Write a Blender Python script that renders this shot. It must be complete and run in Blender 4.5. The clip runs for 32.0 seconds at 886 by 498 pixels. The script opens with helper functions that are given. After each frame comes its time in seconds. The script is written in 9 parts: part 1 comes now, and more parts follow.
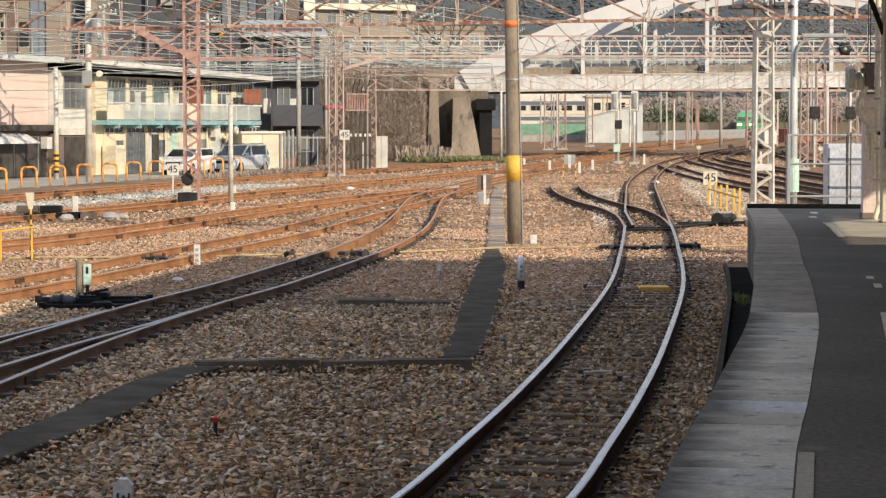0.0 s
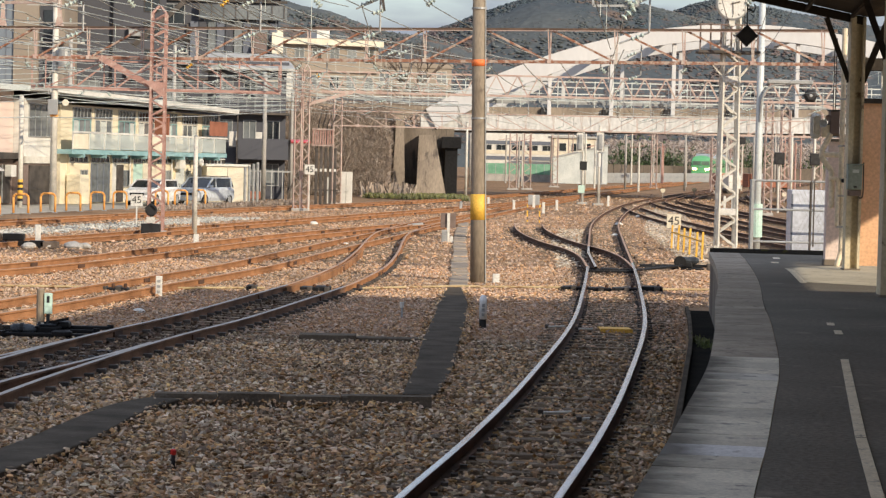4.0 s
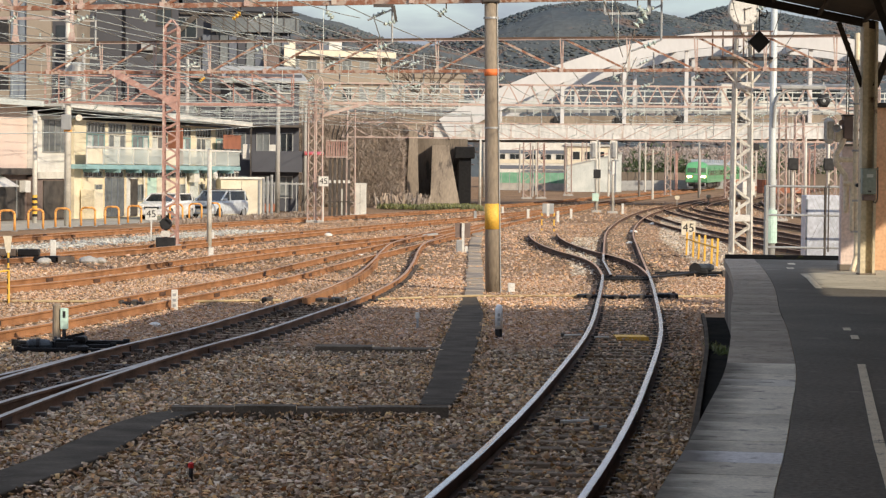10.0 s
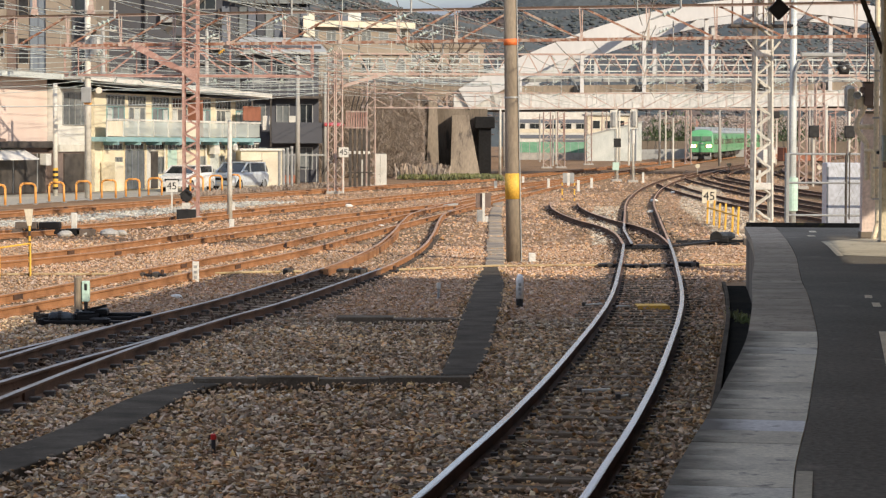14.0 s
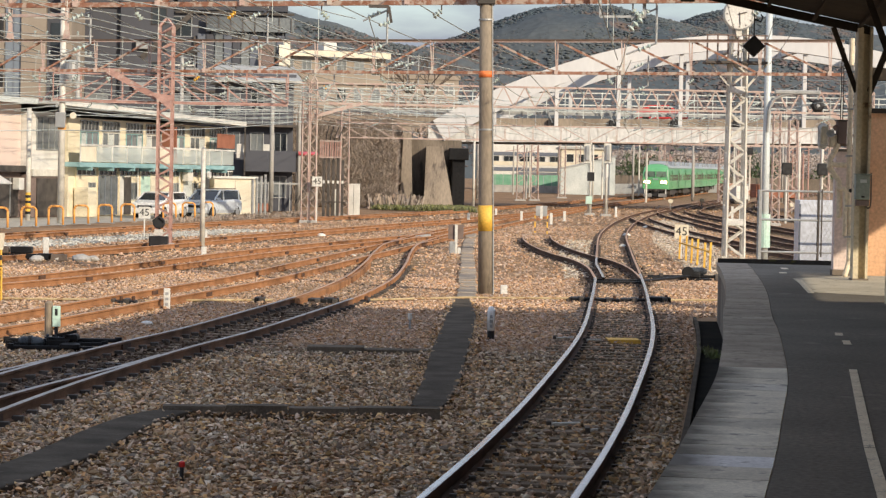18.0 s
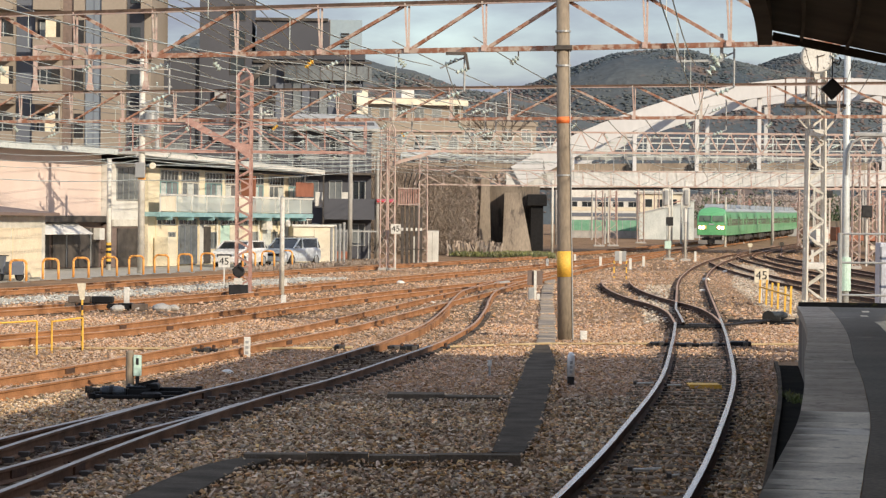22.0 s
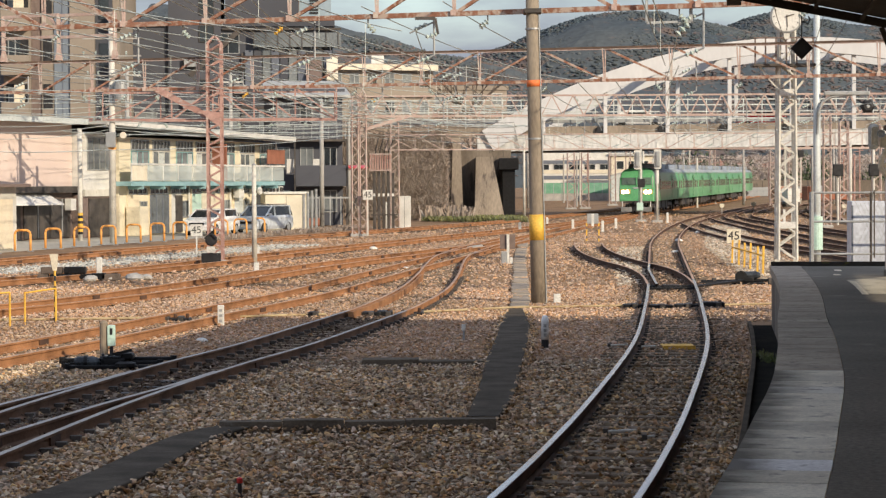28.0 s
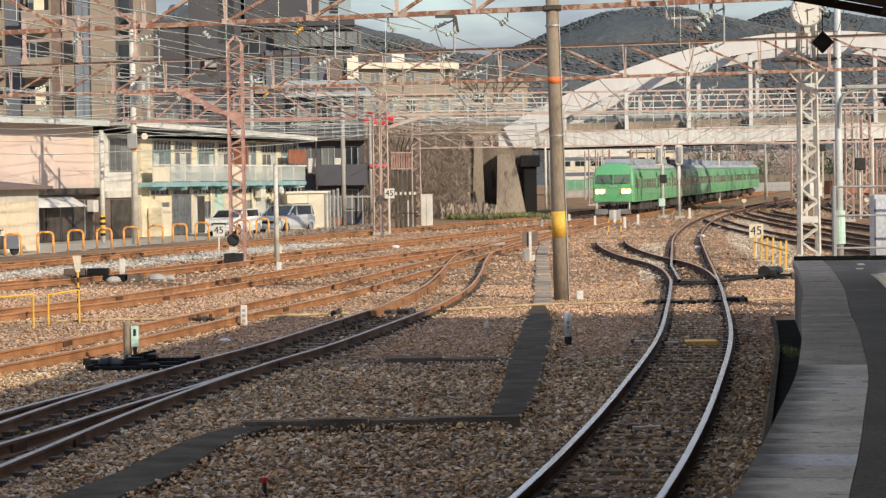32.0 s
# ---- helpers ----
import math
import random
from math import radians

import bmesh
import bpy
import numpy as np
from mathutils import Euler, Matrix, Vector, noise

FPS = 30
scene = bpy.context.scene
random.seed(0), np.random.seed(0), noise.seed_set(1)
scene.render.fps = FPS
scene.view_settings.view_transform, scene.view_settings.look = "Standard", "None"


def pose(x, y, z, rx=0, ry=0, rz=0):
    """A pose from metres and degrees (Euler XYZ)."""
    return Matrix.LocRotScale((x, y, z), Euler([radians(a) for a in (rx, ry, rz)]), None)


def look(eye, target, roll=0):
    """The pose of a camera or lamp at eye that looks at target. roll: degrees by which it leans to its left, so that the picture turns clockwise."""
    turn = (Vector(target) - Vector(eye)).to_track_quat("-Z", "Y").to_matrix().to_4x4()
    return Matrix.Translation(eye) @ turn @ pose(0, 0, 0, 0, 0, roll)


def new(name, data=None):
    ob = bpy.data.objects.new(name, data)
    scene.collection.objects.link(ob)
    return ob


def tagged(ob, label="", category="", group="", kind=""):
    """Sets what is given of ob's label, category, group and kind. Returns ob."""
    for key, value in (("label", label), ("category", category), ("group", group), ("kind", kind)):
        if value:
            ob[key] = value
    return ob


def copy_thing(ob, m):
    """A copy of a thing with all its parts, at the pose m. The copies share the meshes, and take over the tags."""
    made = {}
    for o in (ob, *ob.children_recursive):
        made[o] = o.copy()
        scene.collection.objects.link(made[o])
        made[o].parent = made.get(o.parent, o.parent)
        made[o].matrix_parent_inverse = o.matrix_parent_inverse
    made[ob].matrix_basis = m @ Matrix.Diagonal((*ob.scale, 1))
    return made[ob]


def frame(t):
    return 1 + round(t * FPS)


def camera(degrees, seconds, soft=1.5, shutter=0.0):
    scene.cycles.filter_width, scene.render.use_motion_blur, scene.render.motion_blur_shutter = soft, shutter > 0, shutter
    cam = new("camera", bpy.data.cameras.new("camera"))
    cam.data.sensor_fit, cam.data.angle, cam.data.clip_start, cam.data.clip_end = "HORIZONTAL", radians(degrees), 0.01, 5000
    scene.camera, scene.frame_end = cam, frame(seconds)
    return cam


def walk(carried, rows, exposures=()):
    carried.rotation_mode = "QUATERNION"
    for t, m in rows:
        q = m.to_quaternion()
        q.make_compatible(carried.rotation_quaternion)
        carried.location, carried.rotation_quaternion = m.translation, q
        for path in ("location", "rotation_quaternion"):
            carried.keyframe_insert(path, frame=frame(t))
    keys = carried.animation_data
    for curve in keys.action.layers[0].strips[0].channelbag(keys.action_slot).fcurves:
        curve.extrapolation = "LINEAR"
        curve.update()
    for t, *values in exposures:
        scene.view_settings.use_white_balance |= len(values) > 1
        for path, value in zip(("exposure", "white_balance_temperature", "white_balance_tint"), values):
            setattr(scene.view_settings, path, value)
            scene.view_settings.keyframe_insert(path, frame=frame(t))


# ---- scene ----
# ---------------------------------------------------------------- camera
cam = camera(20.66, 32.0, soft=1.32)
EYE = 2.44
TURNS = [
    (0.0, 87.084, -0.001, -0.0),
    (0.5, 87.518, -0.599, -0.408),
    (1.0, 87.736, -0.973, -0.625),
    (1.5, 87.734, -1.128, -0.628),
    (2.0, 87.592, -1.363, -0.687),
    (2.5, 87.555, -1.438, -0.582),
    (3.0, 87.907, -1.396, -0.751),
    (3.5, 87.99, -1.342, -0.857),
    (5.5, 87.822, -1.292, -0.517),
    (6.0, 87.729, -1.204, -0.468),
    (6.5, 87.548, -1.156, -0.424),
    (7.0, 87.472, -1.115, -0.318),
    (7.5, 87.516, -1.045, -0.298),
    (8.0, 87.711, -0.828, -0.305),
    (8.5, 88.103, -0.482, -0.475),
    (9.0, 88.226, -0.465, -0.535),
    (9.5, 88.302, -0.577, -0.563),
    (10.0, 88.208, -0.589, -0.494),
    (10.5, 88.165, -0.606, -0.412),
    (11.0, 88.103, -0.463, -0.373),
    (11.5, 88.037, -0.417, -0.312),
    (12.0, 87.901, -0.396, -0.142),
    (12.5, 87.813, -0.292, -0.144),
    (13.0, 87.679, -0.241, -0.089),
    (13.5, 87.59, -0.278, -0.077),
    (14.0, 87.502, -0.185, -0.022),
    (14.5, 87.401, -0.16, 0.021),
    (16.5, 87.77, -0.316, 0.133),
    (17.0, 87.957, -0.601, -0.1),
    (17.5, 88.08, -0.925, -0.501),
    (18.0, 88.242, -1.139, -0.642),
    (18.5, 88.441, -1.157, -0.48),
    (19.0, 88.5, -1.075, -0.311),
    (19.5, 88.665, -0.984, -0.2),
    (20.0, 88.927, -0.886, -0.085),
    (20.5, 89.028, -0.857, 0.052),
    (21.0, 89.21, -0.776, 0.195),
    (21.5, 89.187, -0.321, 0.318),
    (22.0, 89.311, -0.579, 1.206),
    (22.5, 87.724, -0.833, 0.235),
    (23.0, 88.38, 0.889, -0.095),
    (23.5, 89.398, 1.019, 0.668),
    (24.0, 89.013, 0.91, 0.995),
    (24.5, 88.948, 0.716, 0.821),
    (26.5, 88.711, 0.516, 0.719),
    (27.0, 88.607, 0.449, 0.722),
    (27.5, 88.525, 0.358, 0.641),
    (28.0, 88.487, 0.294, 0.543),
    (28.5, 88.447, 0.321, 0.485),
    (29.0, 88.414, 0.401, 0.535),
    (29.5, 88.378, 0.421, 0.574),
    (30.0, 88.402, 0.578, 0.672),
    (30.5, 88.383, 0.714, 0.772),
    (31.0, 88.397, 0.79, 0.863),
    (31.5, 88.351, 0.826, 0.886),
    (32.0, 88.444, 0.874, 1.052),]
walk(cam, [(t, pose(0, 0, EYE, rx, ry, rz)) for t, rx, ry, rz in TURNS], exposures=[(0.0, 0.0), (21.0, 0.0), (24.0, -0.1), (32.0, -0.1)])

# ---------------------------------------------------------------- world and sun
SUN_DIR = Vector((0.65, -0.76, 0.45)).normalized()
sun_el = math.asin(SUN_DIR.z)
sun_az = math.atan2(SUN_DIR.x, SUN_DIR.y)
world = bpy.data.worlds.new("world")
scene.world = world
world.use_nodes = True
wn, wl = world.node_tree.nodes, world.node_tree.links
sky = wn.new("ShaderNodeTexSky")
sky.sky_type = "NISHITA"
sky.sun_disc = False
sky.sun_elevation, sky.sun_rotation = sun_el, sun_az
sky.air_density, sky.dust_density, sky.ozone_density = 1.0, 0.7, 1.0
wtc = wn.new("ShaderNodeTexCoord")
wmap = wn.new("ShaderNodeMapping")
wmap.inputs["Scale"].default_value = (1.0, 1.0, 3.5)
wl.new(wtc.outputs["Generated"], wmap.inputs["Vector"])
cloud = wn.new("ShaderNodeTexNoise")
cloud.inputs["Scale"].default_value = 5.0
cloud.inputs["Detail"].default_value = 7.0
cloud.inputs["Roughness"].default_value = 0.55
wl.new(wmap.outputs["Vector"], cloud.inputs["Vector"])
cramp = wn.new("ShaderNodeValToRGB")
cramp.color_ramp.elements[0].position, cramp.color_ramp.elements[0].color = 0.22, (0, 0, 0, 1)
cramp.color_ramp.elements[1].position, cramp.color_ramp.elements[1].color = 0.56, (1, 1, 1, 1)
wl.new(cloud.outputs["Fac"], cramp.inputs["Fac"])
cmix = wn.new("ShaderNodeMix")
cmix.data_type = "RGBA"
wl.new(cramp.outputs["Color"], cmix.inputs["Factor"])
wl.new(sky.outputs["Color"], cmix.inputs["A"])
wsep = wn.new("ShaderNodeSeparateXYZ")
wl.new(wtc.outputs["Generated"], wsep.inputs["Vector"])
wup = wn.new("ShaderNodeMapRange")
wup.inputs["From Min"].default_value, wup.inputs["From Max"].default_value = 0.0, 0.9
wup.inputs["To Min"].default_value, wup.inputs["To Max"].default_value = 0.58, 1.30
wl.new(wsep.outputs["Z"], wup.inputs["Value"])
wtint = wn.new("ShaderNodeMix")
wtint.data_type, wtint.blend_type = "RGBA", "MULTIPLY"
wtint.inputs["Factor"].default_value = 1.0
wtint.inputs["A"].default_value = (3.2, 3.5, 4.28, 1)
wl.new(wup.outputs["Result"], wtint.inputs["B"])
wl.new(wtint.outputs["Result"], cmix.inputs["B"])
wbg = wn["Background"]
wbg.inputs["Strength"].default_value = 0.18
wl.new(cmix.outputs["Result"], wbg.inputs["Color"])
sun_data = bpy.data.lights.new("sun", "SUN")
sun_data.energy, sun_data.angle, sun_data.color = 5.0, radians(0.6), (1.0, 0.85, 0.65)
sun = new("sun", sun_data)
sun.matrix_world = look((40, -40, 40), Vector((40, -40, 40)) - SUN_DIR)


# ---------------------------------------------------------------- materials
def mat(name, c1, c2, rough=0.8, metal=0.0, scale=2.0, fine=40.0, bump=0.15, vary=0.0, island=0.0, wear=None, wear_at=0.62, stretch=(1, 1, 1), rvar=0.1, spec=0.4, coat=0.0, grain=0.2):
    """Two-scale noise between c1 and c2, fine relief, an optional worn second coat, and a variation from piece to piece."""
    m = bpy.data.materials.new(name)
    m.use_nodes = True
    n, l = m.node_tree.nodes, m.node_tree.links
    b = n["Principled BSDF"]
    tc = n.new("ShaderNodeTexCoord")
    mp = n.new("ShaderNodeMapping")
    mp.inputs["Scale"].default_value = stretch
    l.new(tc.outputs["Object"], mp.inputs["Vector"])
    big = n.new("ShaderNodeTexNoise")
    big.inputs["Scale"].default_value, big.inputs["Detail"].default_value = scale, 5.0
    l.new(mp.outputs["Vector"], big.inputs["Vector"])
    sm = n.new("ShaderNodeTexNoise")
    sm.inputs["Scale"].default_value, sm.inputs["Detail"].default_value = fine, 3.0
    l.new(mp.outputs["Vector"], sm.inputs["Vector"])
    rp = n.new("ShaderNodeValToRGB")
    rp.color_ramp.elements[0].position, rp.color_ramp.elements[1].position = 0.32, 0.68
    rp.color_ramp.elements[0].color, rp.color_ramp.elements[1].color = (*c1, 1), (*c2, 1)
    l.new(big.outputs["Fac"], rp.inputs["Fac"])
    col = rp.outputs["Color"]
    fr = n.new("ShaderNodeMapRange")
    fr.inputs["From Min"].default_value, fr.inputs["From Max"].default_value = 0.25, 0.75
    fr.inputs["To Min"].default_value, fr.inputs["To Max"].default_value = 1 - grain, 1 + grain
    l.new(sm.outputs["Fac"], fr.inputs["Value"])
    val = fr.outputs["Result"]
    if vary or island:
        if island:
            src = n.new("ShaderNodeNewGeometry").outputs["Random Per Island"]
        else:
            src = n.new("ShaderNodeObjectInfo").outputs["Random"]
        vr = n.new("ShaderNodeMapRange")
        a = island or vary
        vr.inputs["To Min"].default_value, vr.inputs["To Max"].default_value = 1 - a, 1 + a
        l.new(src, vr.inputs["Value"])
        mu = n.new("ShaderNodeMath")
        mu.operation = "MULTIPLY"
        l.new(val, mu.inputs[0]), l.new(vr.outputs["Result"], mu.inputs[1])
        val = mu.outputs[0]
    hs = n.new("ShaderNodeHueSaturation")
    if island:
        for k, lo, hi, slot in ((7.31, 0.55, 1.05, "Saturation"), (13.7, 0.482, 0.503, "Hue")):
            fm = n.new("ShaderNodeMath")
            fm.operation = "MULTIPLY"
            fm.inputs[1].default_value = k
            l.new(src, fm.inputs[0])
            ff = n.new("ShaderNodeMath")
            ff.operation = "FRACT"
            l.new(fm.outputs[0], ff.inputs[0])
            fr2 = n.new("ShaderNodeMapRange")
            fr2.inputs["To Min"].default_value, fr2.inputs["To Max"].default_value = lo, hi
            l.new(ff.outputs[0], fr2.inputs["Value"])
            l.new(fr2.outputs["Result"], hs.inputs[slot])
    l.new(col, hs.inputs["Color"]), l.new(val, hs.inputs["Value"])
    col = hs.outputs["Color"]
    if wear:
        wnz = n.new("ShaderNodeTexNoise")
        wnz.inputs["Scale"].default_value, wnz.inputs["Detail"].default_value = scale * 3.3, 8.0
        wnz.inputs["Roughness"].default_value = 0.65
        l.new(mp.outputs["Vector"], wnz.inputs["Vector"])
        wr = n.new("ShaderNodeValToRGB")
        wr.color_ramp.elements[0].position, wr.color_ramp.elements[1].position = wear_at - 0.04, wear_at + 0.04
        l.new(wnz.outputs["Fac"], wr.inputs["Fac"])
        mx = n.new("ShaderNodeMix")
        mx.data_type = "RGBA"
        l.new(wr.outputs["Color"], mx.inputs["Factor"]), l.new(col, mx.inputs["A"])
        mx.inputs["B"].default_value = (*wear, 1)
        col = mx.outputs["Result"]
    l.new(col, b.inputs["Base Color"])
    rr = n.new("ShaderNodeMapRange")
    rr.inputs["To Min"].default_value, rr.inputs["To Max"].default_value = max(0.02, rough - rvar), min(1.0, rough + rvar)
    l.new(sm.outputs["Fac"], rr.inputs["Value"])
    l.new(rr.outputs["Result"], b.inputs["Roughness"])
    b.inputs["Metallic"].default_value = metal
    b.inputs["Specular IOR Level"].default_value = spec
    b.inputs["Coat Weight"].default_value = coat
    if bump:
        bp = n.new("ShaderNodeBump")
        bp.inputs["Strength"].default_value, bp.inputs["Distance"].default_value = bump, 0.02
        l.new(sm.outputs["Fac"], bp.inputs["Height"])
        l.new(bp.outputs["Normal"], b.inputs["Normal"])
    return m


def glow(name, colour, strength):
    m = bpy.data.materials.new(name)
    m.use_nodes = True
    b = m.node_tree.nodes["Principled BSDF"]
    b.inputs["Base Color"].default_value = (*colour, 1)
    b.inputs["Emission Color"].default_value = (*colour, 1)
    b.inputs["Emission Strength"].default_value = strength
    return m


BALLAST = mat("ballast", (0.185, 0.118, 0.07), (0.33, 0.215, 0.127), 0.95, scale=0.35, fine=22, bump=1.0, spec=0.15)
STONE = mat("ballast_stone", (0.318, 0.198, 0.090), (0.555, 0.368, 0.170), 0.95, scale=0.5, fine=30, bump=0.2, island=0.68, spec=0.15)
# copy of ballast_stone with the sun's warmth put into its colour
STONE_SUNLIT = mat("ballast_stone_sunlit", (0.36, 0.245, 0.145), (0.58, 0.365, 0.19), 0.95, scale=0.16, fine=30, bump=0.2, island=0.30, spec=0.15)
STONE_PALE = mat("ballast_stone_pale", (0.40, 0.345, 0.255), (0.54, 0.46, 0.34), 0.95, scale=0.4, fine=30, bump=0.2, island=0.3, spec=0.15)
STONE_DULL = mat("ballast_stone_grey", (0.305, 0.228, 0.132), (0.55, 0.435, 0.268), 0.95, scale=0.8, fine=30, bump=0.2, island=0.68, spec=0.15)
STONE_GREY = mat("grey_stone", (0.36, 0.355, 0.31), (0.52, 0.51, 0.45), 0.9, scale=1.2, fine=30, bump=0.3, island=0.3)
GRAVEL_GREY = mat("grey_gravel", (0.22, 0.22, 0.21), (0.36, 0.36, 0.35), 0.95, scale=0.6, fine=14, bump=0.9)
RAIL_TOP = mat("rail_polished", (0.56, 0.575, 0.61), (0.68, 0.69, 0.72), 0.19, 1.0, scale=3, fine=60, bump=0.0, stretch=(1, 0.2, 1), rvar=0.03, grain=0.08)
RAIL_TOP_DULL = mat("rail_dull_top", (0.30, 0.27, 0.245), (0.48, 0.46, 0.44), 0.34, 0.85, scale=1.2, fine=50, bump=0.0, wear=(0.22, 0.15, 0.105), wear_at=0.60, rvar=0.06, grain=0.1)
RAIL_RUST = mat("rail_rust", (0.045, 0.027, 0.019), (0.125, 0.062, 0.036), 0.85, scale=1.5, fine=30, bump=0.3)
RAIL_DARK = mat("rail_brown_web", (0.10, 0.060, 0.040), (0.25, 0.142, 0.088), 0.8, scale=1.5, fine=30, bump=0.3, spec=0.2)
RAIL_ORANGE = mat("rail_orange_rust", (0.225, 0.108, 0.05), (0.40, 0.20, 0.095), 0.9, scale=1.5, fine=30, bump=0.3, spec=0.2)
RAIL_RUST_TOP = mat("rail_rust_top", (0.36, 0.20, 0.11), (0.52, 0.33, 0.21), 0.5, 0.2, scale=0.7, fine=25, bump=0.1, wear=(0.46, 0.40, 0.36), wear_at=0.66)
SLEEPER = mat("sleeper_wood", (0.125, 0.096, 0.068), (0.265, 0.205, 0.15), 0.95, scale=3, fine=28, bump=0.5, vary=0.3, stretch=(0.35, 3, 3), spec=0.2)
CONCRETE = mat("concrete", (0.30, 0.29, 0.27), (0.42, 0.405, 0.38), 0.85, scale=1.3, fine=25, bump=0.25, wear=(0.2, 0.19, 0.175), wear_at=0.66)
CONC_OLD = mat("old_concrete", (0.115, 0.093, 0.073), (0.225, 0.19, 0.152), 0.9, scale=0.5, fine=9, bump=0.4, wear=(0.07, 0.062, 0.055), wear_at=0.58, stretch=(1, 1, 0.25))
CONC_BROWN = mat("brown_concrete", (0.185, 0.15, 0.115), (0.31, 0.26, 0.205), 0.9, scale=0.5, fine=9, bump=0.4, wear=(0.12, 0.10, 0.085), wear_at=0.6, stretch=(1, 1, 0.25))
KERB = mat("old_kerb", (0.09, 0.073, 0.055), (0.16, 0.131, 0.10), 0.95, scale=2.2, fine=30, bump=0.4, spec=0.1, wear=(0.2, 0.175, 0.145), wear_at=0.62)
SLAB_OLD = mat("platform_slab_old", (0.29, 0.245, 0.19), (0.41, 0.35, 0.275), 0.9, scale=2.2, fine=45, bump=0.3, vary=0.12, wear=(0.18, 0.155, 0.125), wear_at=0.60)
SLAB = mat("platform_slab", (0.60, 0.555, 0.45), (0.78, 0.73, 0.60), 0.85, scale=1.6, fine=45, bump=0.25, vary=0.13, wear=(0.33, 0.30, 0.26), wear_at=0.61, spec=0.2)
SLAB_LIGHT = mat("platform_slab_light", (0.76, 0.75, 0.73), (0.84, 0.83, 0.81), 0.8, scale=2.2, fine=45, bump=0.2, wear=(0.5, 0.485, 0.46), wear_at=0.62)
SLAB_FAINT = mat("platform_slab_bleached", (0.68, 0.645, 0.55), (0.81, 0.775, 0.68), 0.85, scale=1.6, fine=45, bump=0.25, vary=0.1, wear=(0.36, 0.33, 0.28), wear_at=0.6, spec=0.2)


def grime(m, dark, reach):
    """Brake dust along the track side of an edge slab, in ragged streaks."""
    nt = m.node_tree
    shader = next(n for n in nt.nodes if n.type == "BSDF_PRINCIPLED")
    link = shader.inputs["Base Color"].links[0]
    source = link.from_socket
    tc = nt.nodes.new("ShaderNodeTexCoord")
    sep = nt.nodes.new("ShaderNodeSeparateXYZ")
    nt.links.new(tc.outputs["Generated"], sep.inputs[0])
    ns = nt.nodes.new("ShaderNodeTexNoise")
    ns.inputs["Scale"].default_value, ns.inputs["Detail"].default_value = 3.0, 6.0
    nt.links.new(tc.outputs["Object"], ns.inputs["Vector"])
    add = nt.nodes.new("ShaderNodeMath")
    add.operation = "MULTIPLY_ADD"
    nt.links.new(ns.outputs["Fac"], add.inputs[0])
    add.inputs[1].default_value = 0.6
    nt.links.new(sep.outputs["X"], add.inputs[2])
    rg = nt.nodes.new("ShaderNodeMapRange")
    rg.inputs["From Min"].default_value, rg.inputs["From Max"].default_value = 0.40, 0.40 + reach
    rg.inputs["To Min"].default_value, rg.inputs["To Max"].default_value = 0.92, 0.0
    nt.links.new(add.outputs[0], rg.inputs["Value"])
    mix = nt.nodes.new("ShaderNodeMix")
    mix.data_type = "RGBA"
    nt.links.new(rg.outputs["Result"], mix.inputs["Factor"])
    nt.links.new(source, mix.inputs["A"])
    mix.inputs["B"].default_value = (*dark, 1)
    nt.links.new(mix.outputs["Result"], shader.inputs["Base Color"])


for slab in (SLAB, SLAB_FAINT, SLAB_LIGHT):
    grime(slab, (0.11, 0.098, 0.08), 0.42)
ASPHALT = mat("asphalt", (0.130, 0.117, 0.094), (0.198, 0.179, 0.146), 0.9, scale=0.5, fine=24, bump=0.6, wear=(0.245, 0.22, 0.185), wear_at=0.66, spec=0.2, grain=0.35)
LINE_WHITE = mat("line_paint", (0.68, 0.59, 0.42), (0.82, 0.73, 0.55), 0.8, scale=5, fine=60, bump=0.2, wear=(0.16, 0.145, 0.12), wear_at=0.63)
WHITE = mat("white_paint", (0.56, 0.55, 0.51), (0.70, 0.69, 0.65), 0.55, scale=1.4, fine=20, bump=0.08, wear=(0.45, 0.42, 0.36), wear_at=0.7)
BRIDGE_WHITE = mat("bridge_white", (0.50, 0.505, 0.495), (0.61, 0.61, 0.595), 0.6, scale=0.25, fine=4, bump=0.05, wear=(0.45, 0.42, 0.375), wear_at=0.63, stretch=(1, 1, 0.5))
ARCH_WHITE = mat("arch_white_paint", (0.53, 0.535, 0.545), (0.61, 0.615, 0.62), 0.55, scale=0.12, fine=3, bump=0.02, grain=0.05, wear=(0.50, 0.49, 0.47), wear_at=0.66, stretch=(1, 1, 0.4))
YELLOW_CREAM = mat("yellow_cream_wall", (0.66, 0.585, 0.43), (0.75, 0.68, 0.52), 0.8, scale=1.0, fine=18, bump=0.1, wear=(0.56, 0.48, 0.34), wear_at=0.68)
CREAM = mat("cream_paint", (0.60, 0.54, 0.42), (0.70, 0.65, 0.53), 0.7, scale=1.2, fine=18, bump=0.1, wear=(0.5, 0.43, 0.3), wear_at=0.7)
PINK = mat("pink_plaster", (0.62, 0.50, 0.445), (0.70, 0.575, 0.515), 0.85, scale=0.5, fine=20, bump=0.15, wear=(0.62, 0.50, 0.445), wear_at=0.7)
RED_STEEL = mat("red_paint_faded", (0.33, 0.185, 0.155), (0.47, 0.30, 0.26), 0.8, scale=1.6, fine=25, bump=0.15, wear=(0.52, 0.42, 0.37), wear_at=0.60, spec=0.2)
PALE_RED = mat("pale_red_paint", (0.39, 0.275, 0.24), (0.52, 0.40, 0.355), 0.8, scale=1.2, fine=25, bump=0.1, wear=(0.48, 0.425, 0.375), wear_at=0.54, spec=0.2)
